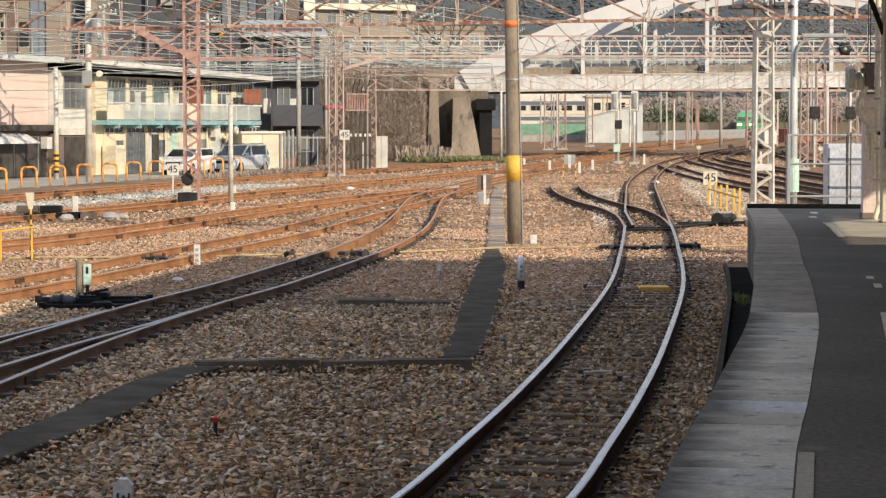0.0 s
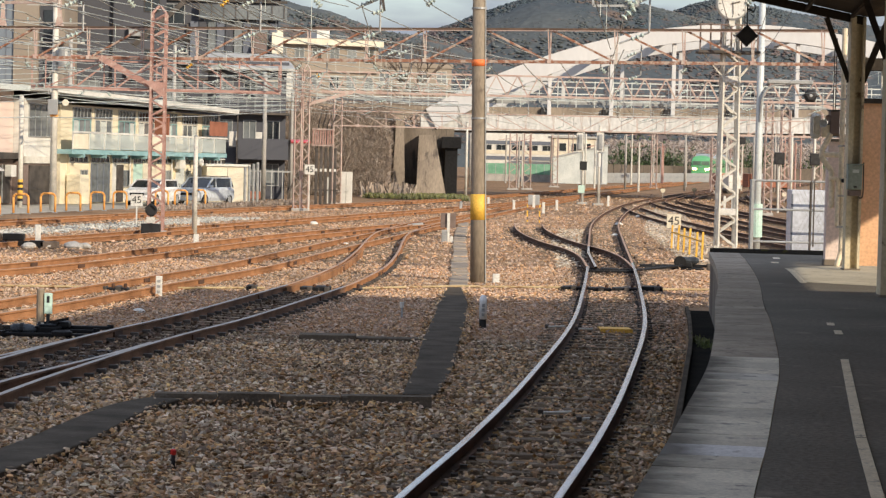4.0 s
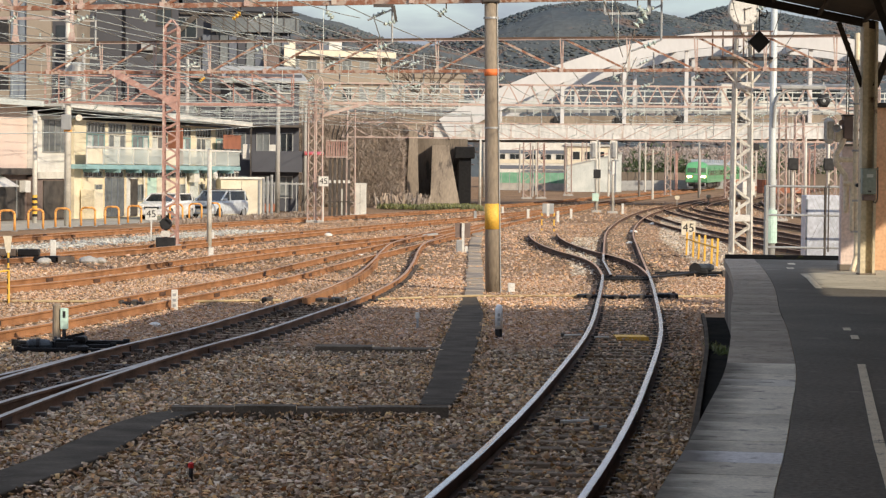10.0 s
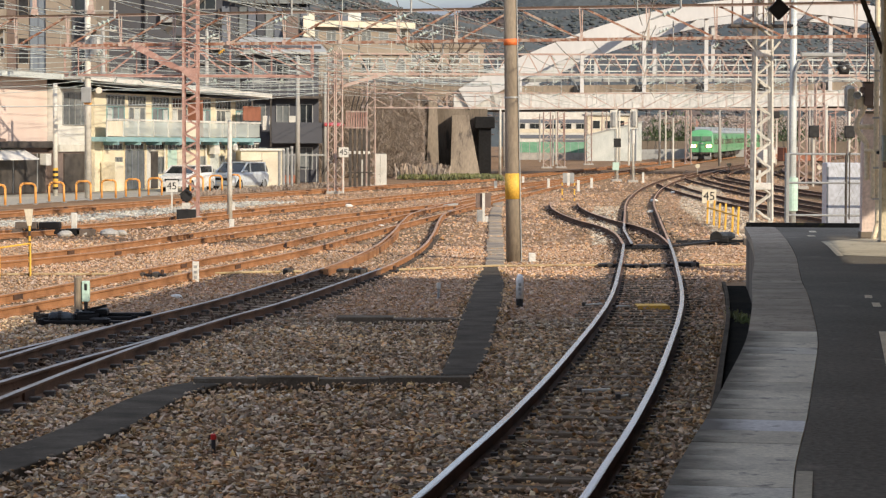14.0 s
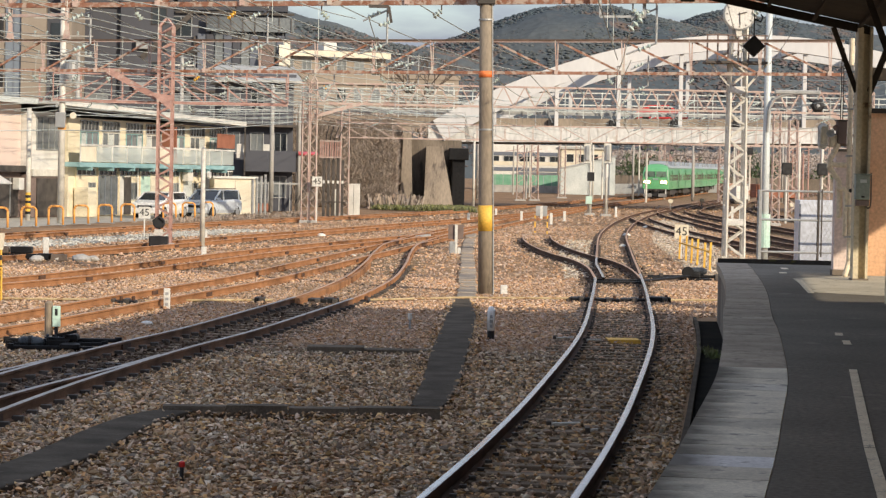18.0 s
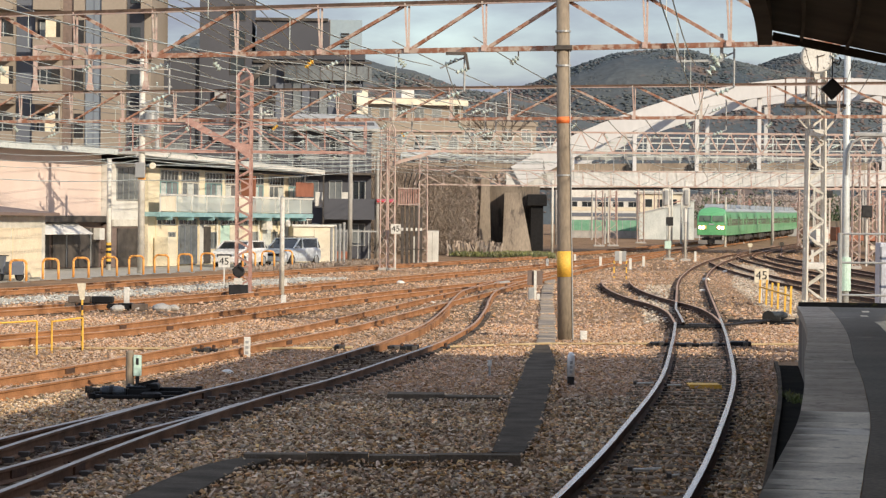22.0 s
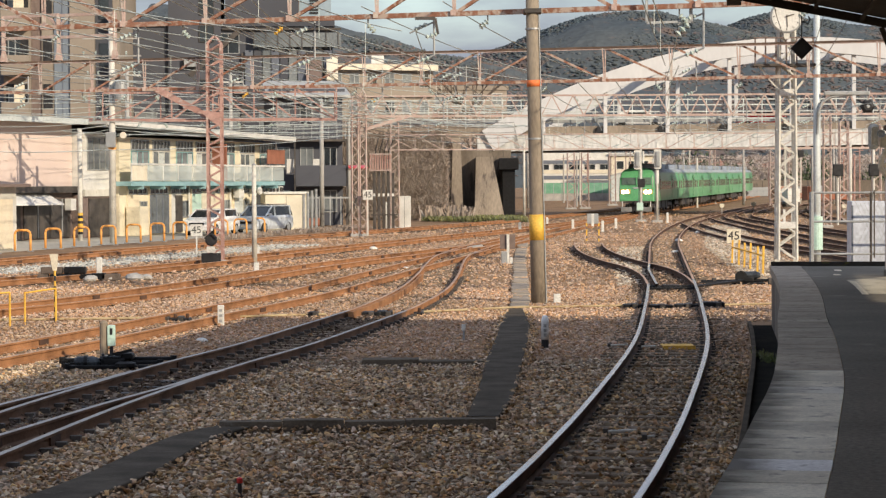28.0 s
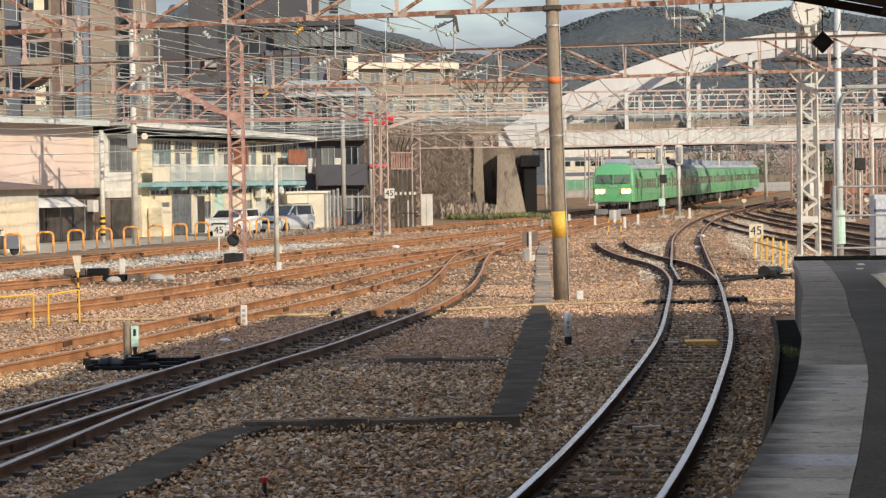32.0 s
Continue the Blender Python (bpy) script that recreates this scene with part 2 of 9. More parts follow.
RED_RUST = mat("red_paint_rusting", (0.27, 0.115, 0.066), (0.40, 0.215, 0.15), 0.85, scale=1.6, fine=25, bump=0.2, wear=(0.52, 0.41, 0.335), wear_at=0.52, spec=0.2)
CHORD_BROWN = mat("chord_brown_rust", (0.085, 0.058, 0.044), (0.17, 0.115, 0.085), 0.85, scale=1.5, fine=25, bump=0.2, wear=(0.30, 0.20, 0.15), wear_at=0.66, spec=0.2)
STEEL_DARK = mat("dark_steel", (0.05, 0.045, 0.04), (0.11, 0.095, 0.085), 0.6, 0.3, scale=2, fine=30, bump=0.1)
STEEL_GREY = mat("grey_steel", (0.30, 0.31, 0.31), (0.42, 0.43, 0.43), 0.5, 0.4, scale=2, fine=30, bump=0.08)
STEEL_PALE = mat("pale_bluegrey_steel", (0.46, 0.50, 0.51), (0.58, 0.62, 0.62), 0.5, 0.1, scale=1.5, fine=25, bump=0.05, wear=(0.40, 0.42, 0.41), wear_at=0.66)
MAST_GREY = mat("mast_paint", (0.50, 0.485, 0.43), (0.66, 0.64, 0.58), 0.65, scale=2, fine=25, bump=0.1, wear=(0.38, 0.28, 0.2), wear_at=0.66)
POLE_BROWN = mat("pole_concrete_brown", (0.205, 0.165, 0.12), (0.30, 0.25, 0.19), 0.9, scale=1.2, fine=22, bump=0.3, stretch=(1, 1, 0.3), wear=(0.16, 0.125, 0.095), wear_at=0.63)
YELLOW = mat("yellow_paint", (0.66, 0.37, 0.05), (0.78, 0.48, 0.08), 0.6, scale=2, fine=25, bump=0.1, wear=(0.46, 0.3, 0.12), wear_at=0.68)
ORANGE = mat("orange_paint", (0.74, 0.32, 0.07), (0.84, 0.42, 0.12), 0.5, scale=2, fine=25, bump=0.05)
ORANGE_RED = mat("orange_red_band", (0.72, 0.16, 0.04), (0.80, 0.24, 0.08), 0.6, scale=3, fine=30)
BLACK = mat("black_paint", (0.010, 0.010, 0.011), (0.03, 0.03, 0.032), 0.55, scale=4, fine=30, bump=0.1)
DARK_OIL = mat("oily_black", (0.004, 0.004, 0.005), (0.013, 0.013, 0.014), 0.5, 0.0, scale=5, fine=40, bump=0.2, spec=0.25)
DARK_STONE = mat("dark_stone", (0.07, 0.052, 0.037), (0.19, 0.13, 0.087), 0.9, scale=2, fine=30, bump=0.2, island=0.6, spec=0.05)
# grease and the rails' shadows share this darkened ballast colour
SHADED_OIL_GROUND = mat("greased_ground", (0.12, 0.085, 0.056), (0.25, 0.17, 0.11), 0.95, scale=1.1, fine=20, bump=0.8, spec=0.1)
GREASE_BLUE = mat("greased_steel", (0.02, 0.024, 0.03), (0.06, 0.07, 0.08), 0.3, 0.3, scale=6, fine=40, bump=0.2)
SHADED_EDGE = mat("shaded_platform_edge", (0.030, 0.028, 0.025), (0.065, 0.06, 0.05), 0.95, scale=1.5, fine=30, bump=0.4, spec=0.1, wear=(0.09, 0.085, 0.03), wear_at=0.66)
ROD_TAN = mat("rod_tan_rust", (0.36, 0.27, 0.145), (0.50, 0.40, 0.24), 0.8, scale=1.5, fine=25, bump=0.2, wear=(0.27, 0.16, 0.085), wear_at=0.56, spec=0.2)
LID_PALE = mat("pale_trough_lid", (0.235, 0.195, 0.155), (0.33, 0.285, 0.235), 0.95, scale=1.2, fine=25, bump=0.3, vary=0.15, wear=(0.15, 0.12, 0.09), wear_at=0.62, spec=0.15)
TROUGH = mat("cable_trough", (0.052, 0.043, 0.033), (0.104, 0.087, 0.068), 0.95, scale=2.2, fine=30, bump=0.4, vary=0.05, spec=0.08, wear=(0.12, 0.103, 0.082), wear_at=0.65)
# near-black is the drain's shade, flecked with green growth
PIT_SHADE = mat("pit_shade", (0.006, 0.006, 0.006), (0.018, 0.017, 0.013), 1.0, scale=2, fine=30, bump=0.3, spec=0.03, wear=(0.03, 0.035, 0.012), wear_at=0.7)
INSULATOR = mat("insulator_glaze", (0.36, 0.45, 0.42), (0.56, 0.63, 0.59), 0.3, scale=3, fine=20, bump=0.0, coat=0.5)
INSULATOR_Y = mat("insulator_yellow", (0.80, 0.45, 0.05), (0.85, 0.55, 0.1), 0.3, scale=3, fine=20, bump=0.0)
WIRE = mat("wire_copper", (0.46, 0.52, 0.49), (0.62, 0.67, 0.63), 0.5, 0.0, scale=1, fine=10, bump=0)
WIRE_DARK = mat("wire_black", (0.10, 0.10, 0.10), (0.20, 0.20, 0.195), 0.6, scale=1, fine=10, bump=0)
GREEN = mat("train_green", (0.105, 0.36, 0.16), (0.15, 0.43, 0.205), 0.36, scale=0.6, fine=12, bump=0.02, coat=0.2, wear=(0.09, 0.35, 0.14), wear_at=0.68)
ROOF_BOX = mat("roof_box_grey", (0.22, 0.25, 0.27), (0.33, 0.36, 0.38), 0.7, scale=0.8, fine=15, bump=0.1)
GREY_ROOF = mat("train_roof", (0.26, 0.29, 0.31), (0.38, 0.41, 0.43), 0.7, scale=0.8, fine=15, bump=0.1)
GREEN_PALE = mat("train_pale_green", (0.15, 0.40, 0.205), (0.20, 0.46, 0.25), 0.36, scale=0.6, fine=12, bump=0.02, coat=0.2)
GLASS_DARK = mat("dark_glass", (0.012, 0.016, 0.018), (0.03, 0.036, 0.04), 0.08, scale=0.5, fine=6, bump=0.0, spec=0.8, rvar=0.03)
TEAL = mat("teal_steel", (0.20, 0.36, 0.38), (0.30, 0.46, 0.48), 0.6, scale=1.5, fine=20, bump=0.08)
SHEET_ROOF = mat("sheet_roof", (0.36, 0.37, 0.36), (0.50, 0.50, 0.48), 0.6, 0.2, scale=0.7, fine=14, bump=0.1, wear=(0.30, 0.26, 0.22), wear_at=0.66)
# pale tone for the painted sun wedge, and for the concrete strip
PALE_CONCRETE = mat("pale_concrete", (0.40, 0.36, 0.275), (0.52, 0.475, 0.37), 0.9, scale=1.0, fine=30, bump=0.3, wear=(0.17, 0.155, 0.12), wear_at=0.62)
PANEL_CLEAR = mat("balcony_panel", (0.46, 0.50, 0.49), (0.60, 0.63, 0.61), 0.3, scale=0.8, fine=10, bump=0.02)
BLD_GREY = mat("grey_tile_wall", (0.056, 0.060, 0.073), (0.083, 0.087, 0.104), 0.75, scale=0.12, fine=5, bump=0.02, grain=0.05)
BLD_BLUE = mat("bluegrey_wall", (0.112, 0.128, 0.165), (0.15, 0.168, 0.20), 0.75, scale=0.12, fine=5, bump=0.02, grain=0.05)
TOWER_BLUE = mat("tower_blue_tile", (0.155, 0.185, 0.225), (0.20, 0.235, 0.275), 0.75, scale=0.12, fine=5, bump=0.02, grain=0.05)
ROOF_HOUSE = mat("roof_house_panel", (0.25, 0.325, 0.375), (0.31, 0.385, 0.435), 0.7, scale=0.3, fine=6, bump=0.02, grain=0.06)
BLD_BEIGE = mat("beige_tile_wall", (0.25, 0.211, 0.17), (0.305, 0.263, 0.216), 0.8, scale=0.15, fine=6, bump=0.02, grain=0.07)
BLD_BROWN = mat("brown_wall", (0.15, 0.11, 0.095), (0.21, 0.16, 0.14), 0.8, scale=0.15, fine=6, bump=0.05)
BROWN_WOOD = mat("brown_board", (0.22, 0.085, 0.05), (0.32, 0.13, 0.08), 0.7, scale=1, fine=20, bump=0.1)
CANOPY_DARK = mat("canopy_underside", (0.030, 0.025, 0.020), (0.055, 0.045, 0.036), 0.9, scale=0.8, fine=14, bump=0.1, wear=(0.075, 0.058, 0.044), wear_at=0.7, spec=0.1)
# cream column paint turned olive: the canopy's shade is in the colour
COLUMN_SHADED = mat("column_shaded_paint", (0.46, 0.40, 0.275), (0.60, 0.525, 0.375), 0.65, scale=1.2, fine=20, bump=0.08, wear=(0.16, 0.11, 0.075), wear_at=0.64)
CREAM_COLUMN = mat("column_paint", (0.66, 0.57, 0.42), (0.76, 0.67, 0.51), 0.6, scale=1.5, fine=20, bump=0.06, wear=(0.36, 0.27, 0.18), wear_at=0.7)
PEACH = mat("peach_wall", (0.62, 0.36, 0.20), (0.72, 0.44, 0.27), 0.8, scale=0.8, fine=20, bump=0.08)
LANE = mat("lane_concrete", (0.36, 0.335, 0.28), (0.47, 0.44, 0.37), 0.9, scale=0.4, fine=9, bump=0.2)
GREY_GREEN = mat("greygreen_box", (0.22, 0.26, 0.23), (0.30, 0.34, 0.30), 0.6, scale=2, fine=20, bump=0.05)
PALE_GREEN = mat("palegreen_paint", (0.42, 0.60, 0.52), (0.52, 0.68, 0.60), 0.6, scale=2, fine=20, bump=0.05)
GRASS = mat("grass", (0.10, 0.14, 0.035), (0.24, 0.23, 0.08), 0.9, scale=1.5, fine=10, bump=0.2, island=0.4)
SCRUB = mat("winter_scrub", (0.27, 0.21, 0.155), (0.40, 0.325, 0.25), 0.95, scale=0.8, fine=8, bump=0.2, island=0.22, spec=0.1)
# far copy of the scrub colour, lightened to stand in for haze
HAZED_WOOD = mat("hazed_wood", (0.36, 0.295, 0.24), (0.50, 0.42, 0.355), 0.95, scale=0.2, fine=8, bump=0.2, island=0.2, spec=0.1)
LEAF_GREEN = mat("leaf_green", (0.04, 0.08, 0.03), (0.09, 0.13, 0.05), 0.85, scale=0.8, fine=6, bump=0.2, island=0.45)
# distance haze is put into both hill-wood colours as a bluish cast
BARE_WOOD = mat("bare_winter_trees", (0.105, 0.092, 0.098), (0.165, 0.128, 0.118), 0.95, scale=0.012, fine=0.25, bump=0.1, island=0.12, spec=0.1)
FOREST_HAZED = mat("forest", (0.062, 0.084, 0.102), (0.102, 0.117, 0.122), 0.95, scale=0.012, fine=0.25, bump=0.1, island=0.14, wear=(0.150, 0.118, 0.105), wear_at=0.59, spec=0.1)
BARK = mat("bark", (0.07, 0.055, 0.045), (0.14, 0.11, 0.09), 0.95, scale=3, fine=20, bump=0.3)
CAR_WHITE = mat("car_white", (0.74, 0.74, 0.73), (0.80, 0.80, 0.79), 0.25, scale=1, fine=10, bump=0, coat=0.6)
CAR_SILVER = mat("car_silverblue", (0.50, 0.55, 0.60), (0.58, 0.63, 0.68), 0.3, 0.1, scale=1, fine=10, bump=0, coat=0.5)
CAR_RED = mat("car_red", (0.50, 0.03, 0.03), (0.58, 0.05, 0.05), 0.3, scale=1, fine=10, bump=0, coat=0.5)
RUBBER = mat("rubber", (0.012, 0.012, 0.012), (0.03, 0.03, 0.03), 0.85, scale=5, fine=40, bump=0.1)
LAMP_HEAD = glow("headlight_glow", (1.0, 0.82, 0.48), 16.0)
# warm halo of the headlights, put into the housing as a gold tone
LAMP_WARM = mat("lamp_surround_halo", (0.58, 0.36, 0.10), (0.68, 0.44, 0.15), 0.35, scale=3, fine=20, bump=0)
LAMP_TUBE = mat("lamp_tube", (0.78, 0.78, 0.74), (0.82, 0.82, 0.78), 0.3, scale=2, fine=10, bump=0)
LAMP_RED = mat("red_lens", (0.45, 0.02, 0.02), (0.6, 0.04, 0.03), 0.2, scale=4, fine=20, bump=0)
GLASS_GREY = mat("curtained_glass", (0.10, 0.115, 0.125), (0.24, 0.26, 0.265), 0.15, scale=0.35, fine=6, bump=0.0, spec=0.6, rvar=0.03)
# mirrored surroundings are put into the glass as pale green patches
GLASS_TRAIN = mat("train_glass", (0.035, 0.06, 0.045), (0.14, 0.20, 0.14), 0.10, scale=0.4, fine=6, bump=0.0, spec=0.7, rvar=0.03)
CABINET = mat("cabinet_enamel", (0.50, 0.53, 0.60), (0.58, 0.61, 0.67), 0.4, scale=1.2, fine=12, bump=0.02)
AWNING = mat("awning_cloth", (0.62, 0.61, 0.58), (0.72, 0.71, 0.68), 0.85, scale=1, fine=20, bump=0.1)
GREEN_FENCE = mat("green_fence", (0.12, 0.30, 0.20), (0.20, 0.38, 0.27), 0.7, scale=1, fine=10, bump=0.05)


def clear_panel(name, colour, cover):
    """A hazy see-through sheet: cover is the share that is not clear."""
    m = bpy.data.materials.new(name)
    m.use_nodes = True
    n, l = m.node_tree.nodes, m.node_tree.links
    b = n["Principled BSDF"]
    b.inputs["Base Color"].default_value = (*colour, 1)
    b.inputs["Roughness"].default_value = 0.25
    tr = n.new("ShaderNodeBsdfTransparent")
    mx = n.new("ShaderNodeMixShader")
    mx.inputs["Fac"].default_value = cover
    l.new(tr.outputs["BSDF"], mx.inputs[1]), l.new(b.outputs["BSDF"], mx.inputs[2])
    l.new(mx.outputs["Shader"], n["Material Output"].inputs["Surface"])
    return m


CLEAR = clear_panel("clear_balcony_panel", (0.62, 0.68, 0.66), 0.42)


# ---------------------------------------------------------------- mesh helpers
def part(name, bm, material, parent=None, label="", smooth=False):
    """Links a bmesh as one mesh object, under parent if one is given."""
    me = bpy.data.meshes.new(name)
    bm.to_mesh(me)
    bm.free()
    me.materials.append(material)
    if smooth:
        me.shade_smooth()
    ob = new(name, me)
    if parent:
        ob.parent = parent
    if label:
        ob["label"] = label
    return ob


def share(name, me, parent, m):
    ob = new(name, me)
    ob.parent = parent
    ob.matrix_basis = m
    return ob


def thing(name, x, y, z, rz=0.0, label="", category="", group="", kind=""):
    ob = new(name)
    ob.empty_display_size = 0.3
    ob.matrix_basis = pose(x, y, z, 0, 0, rz)
    return tagged(ob, label, category, group, kind)


def B():
    return bmesh.new()


def box(bm, x0, x1, y0, y1, z0, z1, bevel=0.0):
    vs = [bm.verts.new((x, y, z)) for x in (x0, x1) for y in (y0, y1) for z in (z0, z1)]
    fs = [bm.faces.new([vs[i] for i in q]) for q in ((0, 1, 3, 2), (4, 6, 7, 5), (0, 4, 5, 1), (2, 3, 7, 6), (0, 2, 6, 4), (1, 5, 7, 3))]
    if bevel:
        es = list({e for f in fs for e in f.edges})
        bmesh.ops.bevel(bm, geom=es, offset=bevel, segments=2, profile=0.5, affect="EDGES")
    return bm


def bar(bm, a, b, w, h=None, n=4):
    """A bar with n sides from a to b, w wide and h high."""
    a, b = Vector(a), Vector(b)
    h = h or w
    d = b - a
    if d.length < 1e-6:
        return bm
    q = d.to_track_quat("Z", "Y")
    off = math.pi / n
    s = 1 / math.cos(off) if n == 4 else 1.0
    ring = [q @ Vector((math.cos(off + 2 * math.pi * i / n) * w / 2 * s, math.sin(off + 2 * math.pi * i / n) * h / 2 * s, 0)) for i in range(n)]
    lo = [bm.verts.new(a + r) for r in ring]
    hi = [bm.verts.new(b + r) for r in ring]
    for i in range(n):
        bm.faces.new((lo[i], lo[(i + 1) % n], hi[(i + 1) % n], hi[i]))
    bm.faces.new(lo[::-1]), bm.faces.new(hi)
    return bm


def lathe(bm, profile, base=(0, 0, 0), n=12, axis="Z"):
    """A turned shape: profile rows of radius and height."""
    rings = []
    for r, h in profile:
        row = []
        for i in range(n):
            a = 2 * math.pi * i / n
            p = (r * math.cos(a), r * math.sin(a), h) if axis == "Z" else ((r * math.cos(a), h, r * math.sin(a)) if axis == "Y" else (h, r * math.cos(a), r * math.sin(a)))
            row.append(bm.verts.new(Vector(base) + Vector(p)))
        rings.append(row)
    for lo, hi in zip(rings, rings[1:]):
        for i in range(n):
            bm.faces.new((lo[i], lo[(i + 1) % n], hi[(i + 1) % n], hi[i]))
    bm.faces.new(rings[0][::-1]), bm.faces.new(rings[-1])
    bmesh.ops.recalc_face_normals(bm, faces=bm.faces[:])
    return bm


def prism(bm, outline, x0, x1):
    """A solid from an outline of y, z rows, drawn out along x."""
    lo = [bm.verts.new((x0, y, z)) for y, z in outline]
    hi = [bm.verts.new((x1, y, z)) for y, z in outline]
    k = len(outline)
    for i in range(k):
        bm.faces.new((lo[i], hi[i], hi[(i + 1) % k], lo[(i + 1) % k]))
    bm.faces.new(lo), bm.faces.new(hi[::-1])
    bmesh.ops.recalc_face_normals(bm, faces=bm.faces[:])
    return bm


def wire(name, pts, r, material, parent, sag=0.0, n=10):
    """A thin cable through pts, hanging by sag in each span."""
    bm = B()
    for a, b in zip(pts, pts[1:]):
        a, b = Vector(a), Vector(b)
        row = [a.lerp(b, i / n) - Vector((0, 0, sag * 4 * (i / n) * (1 - i / n))) for i in range(n + 1)] if sag else [a, b]
        for p, q in zip(row, row[1:]):
            bar(bm, p, q, 2 * r, n=3)
    return part(name, bm, material, parent)


def grade(y):
    """How far the rails stand above the near ones: level up to 170 m, then gently rising."""
    return max(0.0, (y - 170.0) * 0.0042)


def curve_through(pts, step=0.6):
    """Evenly spaced points of a smooth plan curve through pts, with their headings."""
    p = [Vector(q) for q in pts]
    p = [p[0] * 2 - p[1]] + p + [p[-1] * 2 - p[-2]]
    dense = []
    for i in range(1, len(p) - 2):
        a, b, c, d = p[i - 1 : i + 3]
        k = max(4, int((c - b).length / 0.25))
        for j in range(k):
            t = j / k
            dense.append(0.5 * ((2 * b) + (c - a) * t + (2 * a - 5 * b + 4 * c - d) * t * t + (3 * b - a - 3 * c + d) * t**3))
    dense.append(p[-2])
    for _ in range(12):
        dense = [dense[0]] + [(dense[i - 1] + dense[i] * 2 + dense[i + 1]) / 4 for i in range(1, len(dense) - 1)] + [dense[-1]]
    out, left = [dense[0]], step
    for a, b in zip(dense, dense[1:]):
        d = (b - a).length
        while d >= left:
            a = a.lerp(b, left / d)
            out.append(a.copy())
            d -= left
            left = step
        left -= d
    heads = [(out[min(i + 1, len(out) - 1)] - out[max(i - 1, 0)]).normalized() for i in range(len(out))]
    return out, heads


# ---------------------------------------------------------------- ground
def build_ground():
    bm = B()
    ys = [-60, -20, 0, 10, 20, 30, 40, 50, 60, 80, 100, 130, 170, 200, 230, 260, 300, 350, 420, 500, 700, 1000, 1500, 2500, 4500]
    xs = [-3000, -800, -300, -120, -60, -30, -15, -5, 5, 15, 30, 60, 120, 300, 800, 3000]
    grid = [[bm.verts.new((x, y, -0.19 + min(grade(y), 1.4))) for x in xs] for y in ys]
    for r0, r1 in zip(grid, grid[1:]):
        for i in range(len(xs) - 1):
            bm.faces.new((r0[i], r0[i + 1], r1[i + 1], r1[i]))
    g = part("ground", bm, BALLAST)
    tagged(g, "wide brown ballast ground of a rail yard", "ground", kind="structure")


# ---------------------------------------------------------------- tracks
RAIL_OUT = [(-0.062, -0.15), (0.062, -0.15), (0.062, -0.138), (0.012, -0.118), (0.010, -0.045), (0.033, -0.034), (0.033, -0.006), (0.024, 0.0), (-0.024, 0.0), (-0.033, -0.006), (-0.033, -0.034), (-0.010, -0.045), (-0.012, -0.118), (-0.062, -0.138)]
GAUGE = 0.5675
sleeper_mesh = None


def rail_mesh(pts, heads, side, material, top, drop=0.0, worn_to=57.0, far_web=None):
    me = bpy.data.meshes.new("rail")
    verts, faces, slots = [], [], []
    k = len(RAIL_OUT)
    for p, h in zip(pts, heads):
        n = Vector((h.y, -h.x))
        for o, z in RAIL_OUT:
            q = p + n * (side * GAUGE + o)
            verts.append((q.x, q.y, z + grade(q.y) - drop))
    for i in range(len(pts) - 1):
        for j in range(k):
            a, b = i * k + j, i * k + (j + 1) % k
            faces.append((a, b, b + k, a + k))
            far = pts[i].y > worn_to
            slots.append((2 if far else 1) if j in (6, 7, 8) else 3 if far else 0)
    me.from_pydata(verts, [], faces)
    me.materials.append(material), me.materials.append(top), me.materials.append(RAIL_RUST_TOP), me.materials.append(far_web or material)
    me.polygons.foreach_set("material_index", slots)
    me.update()
    return me


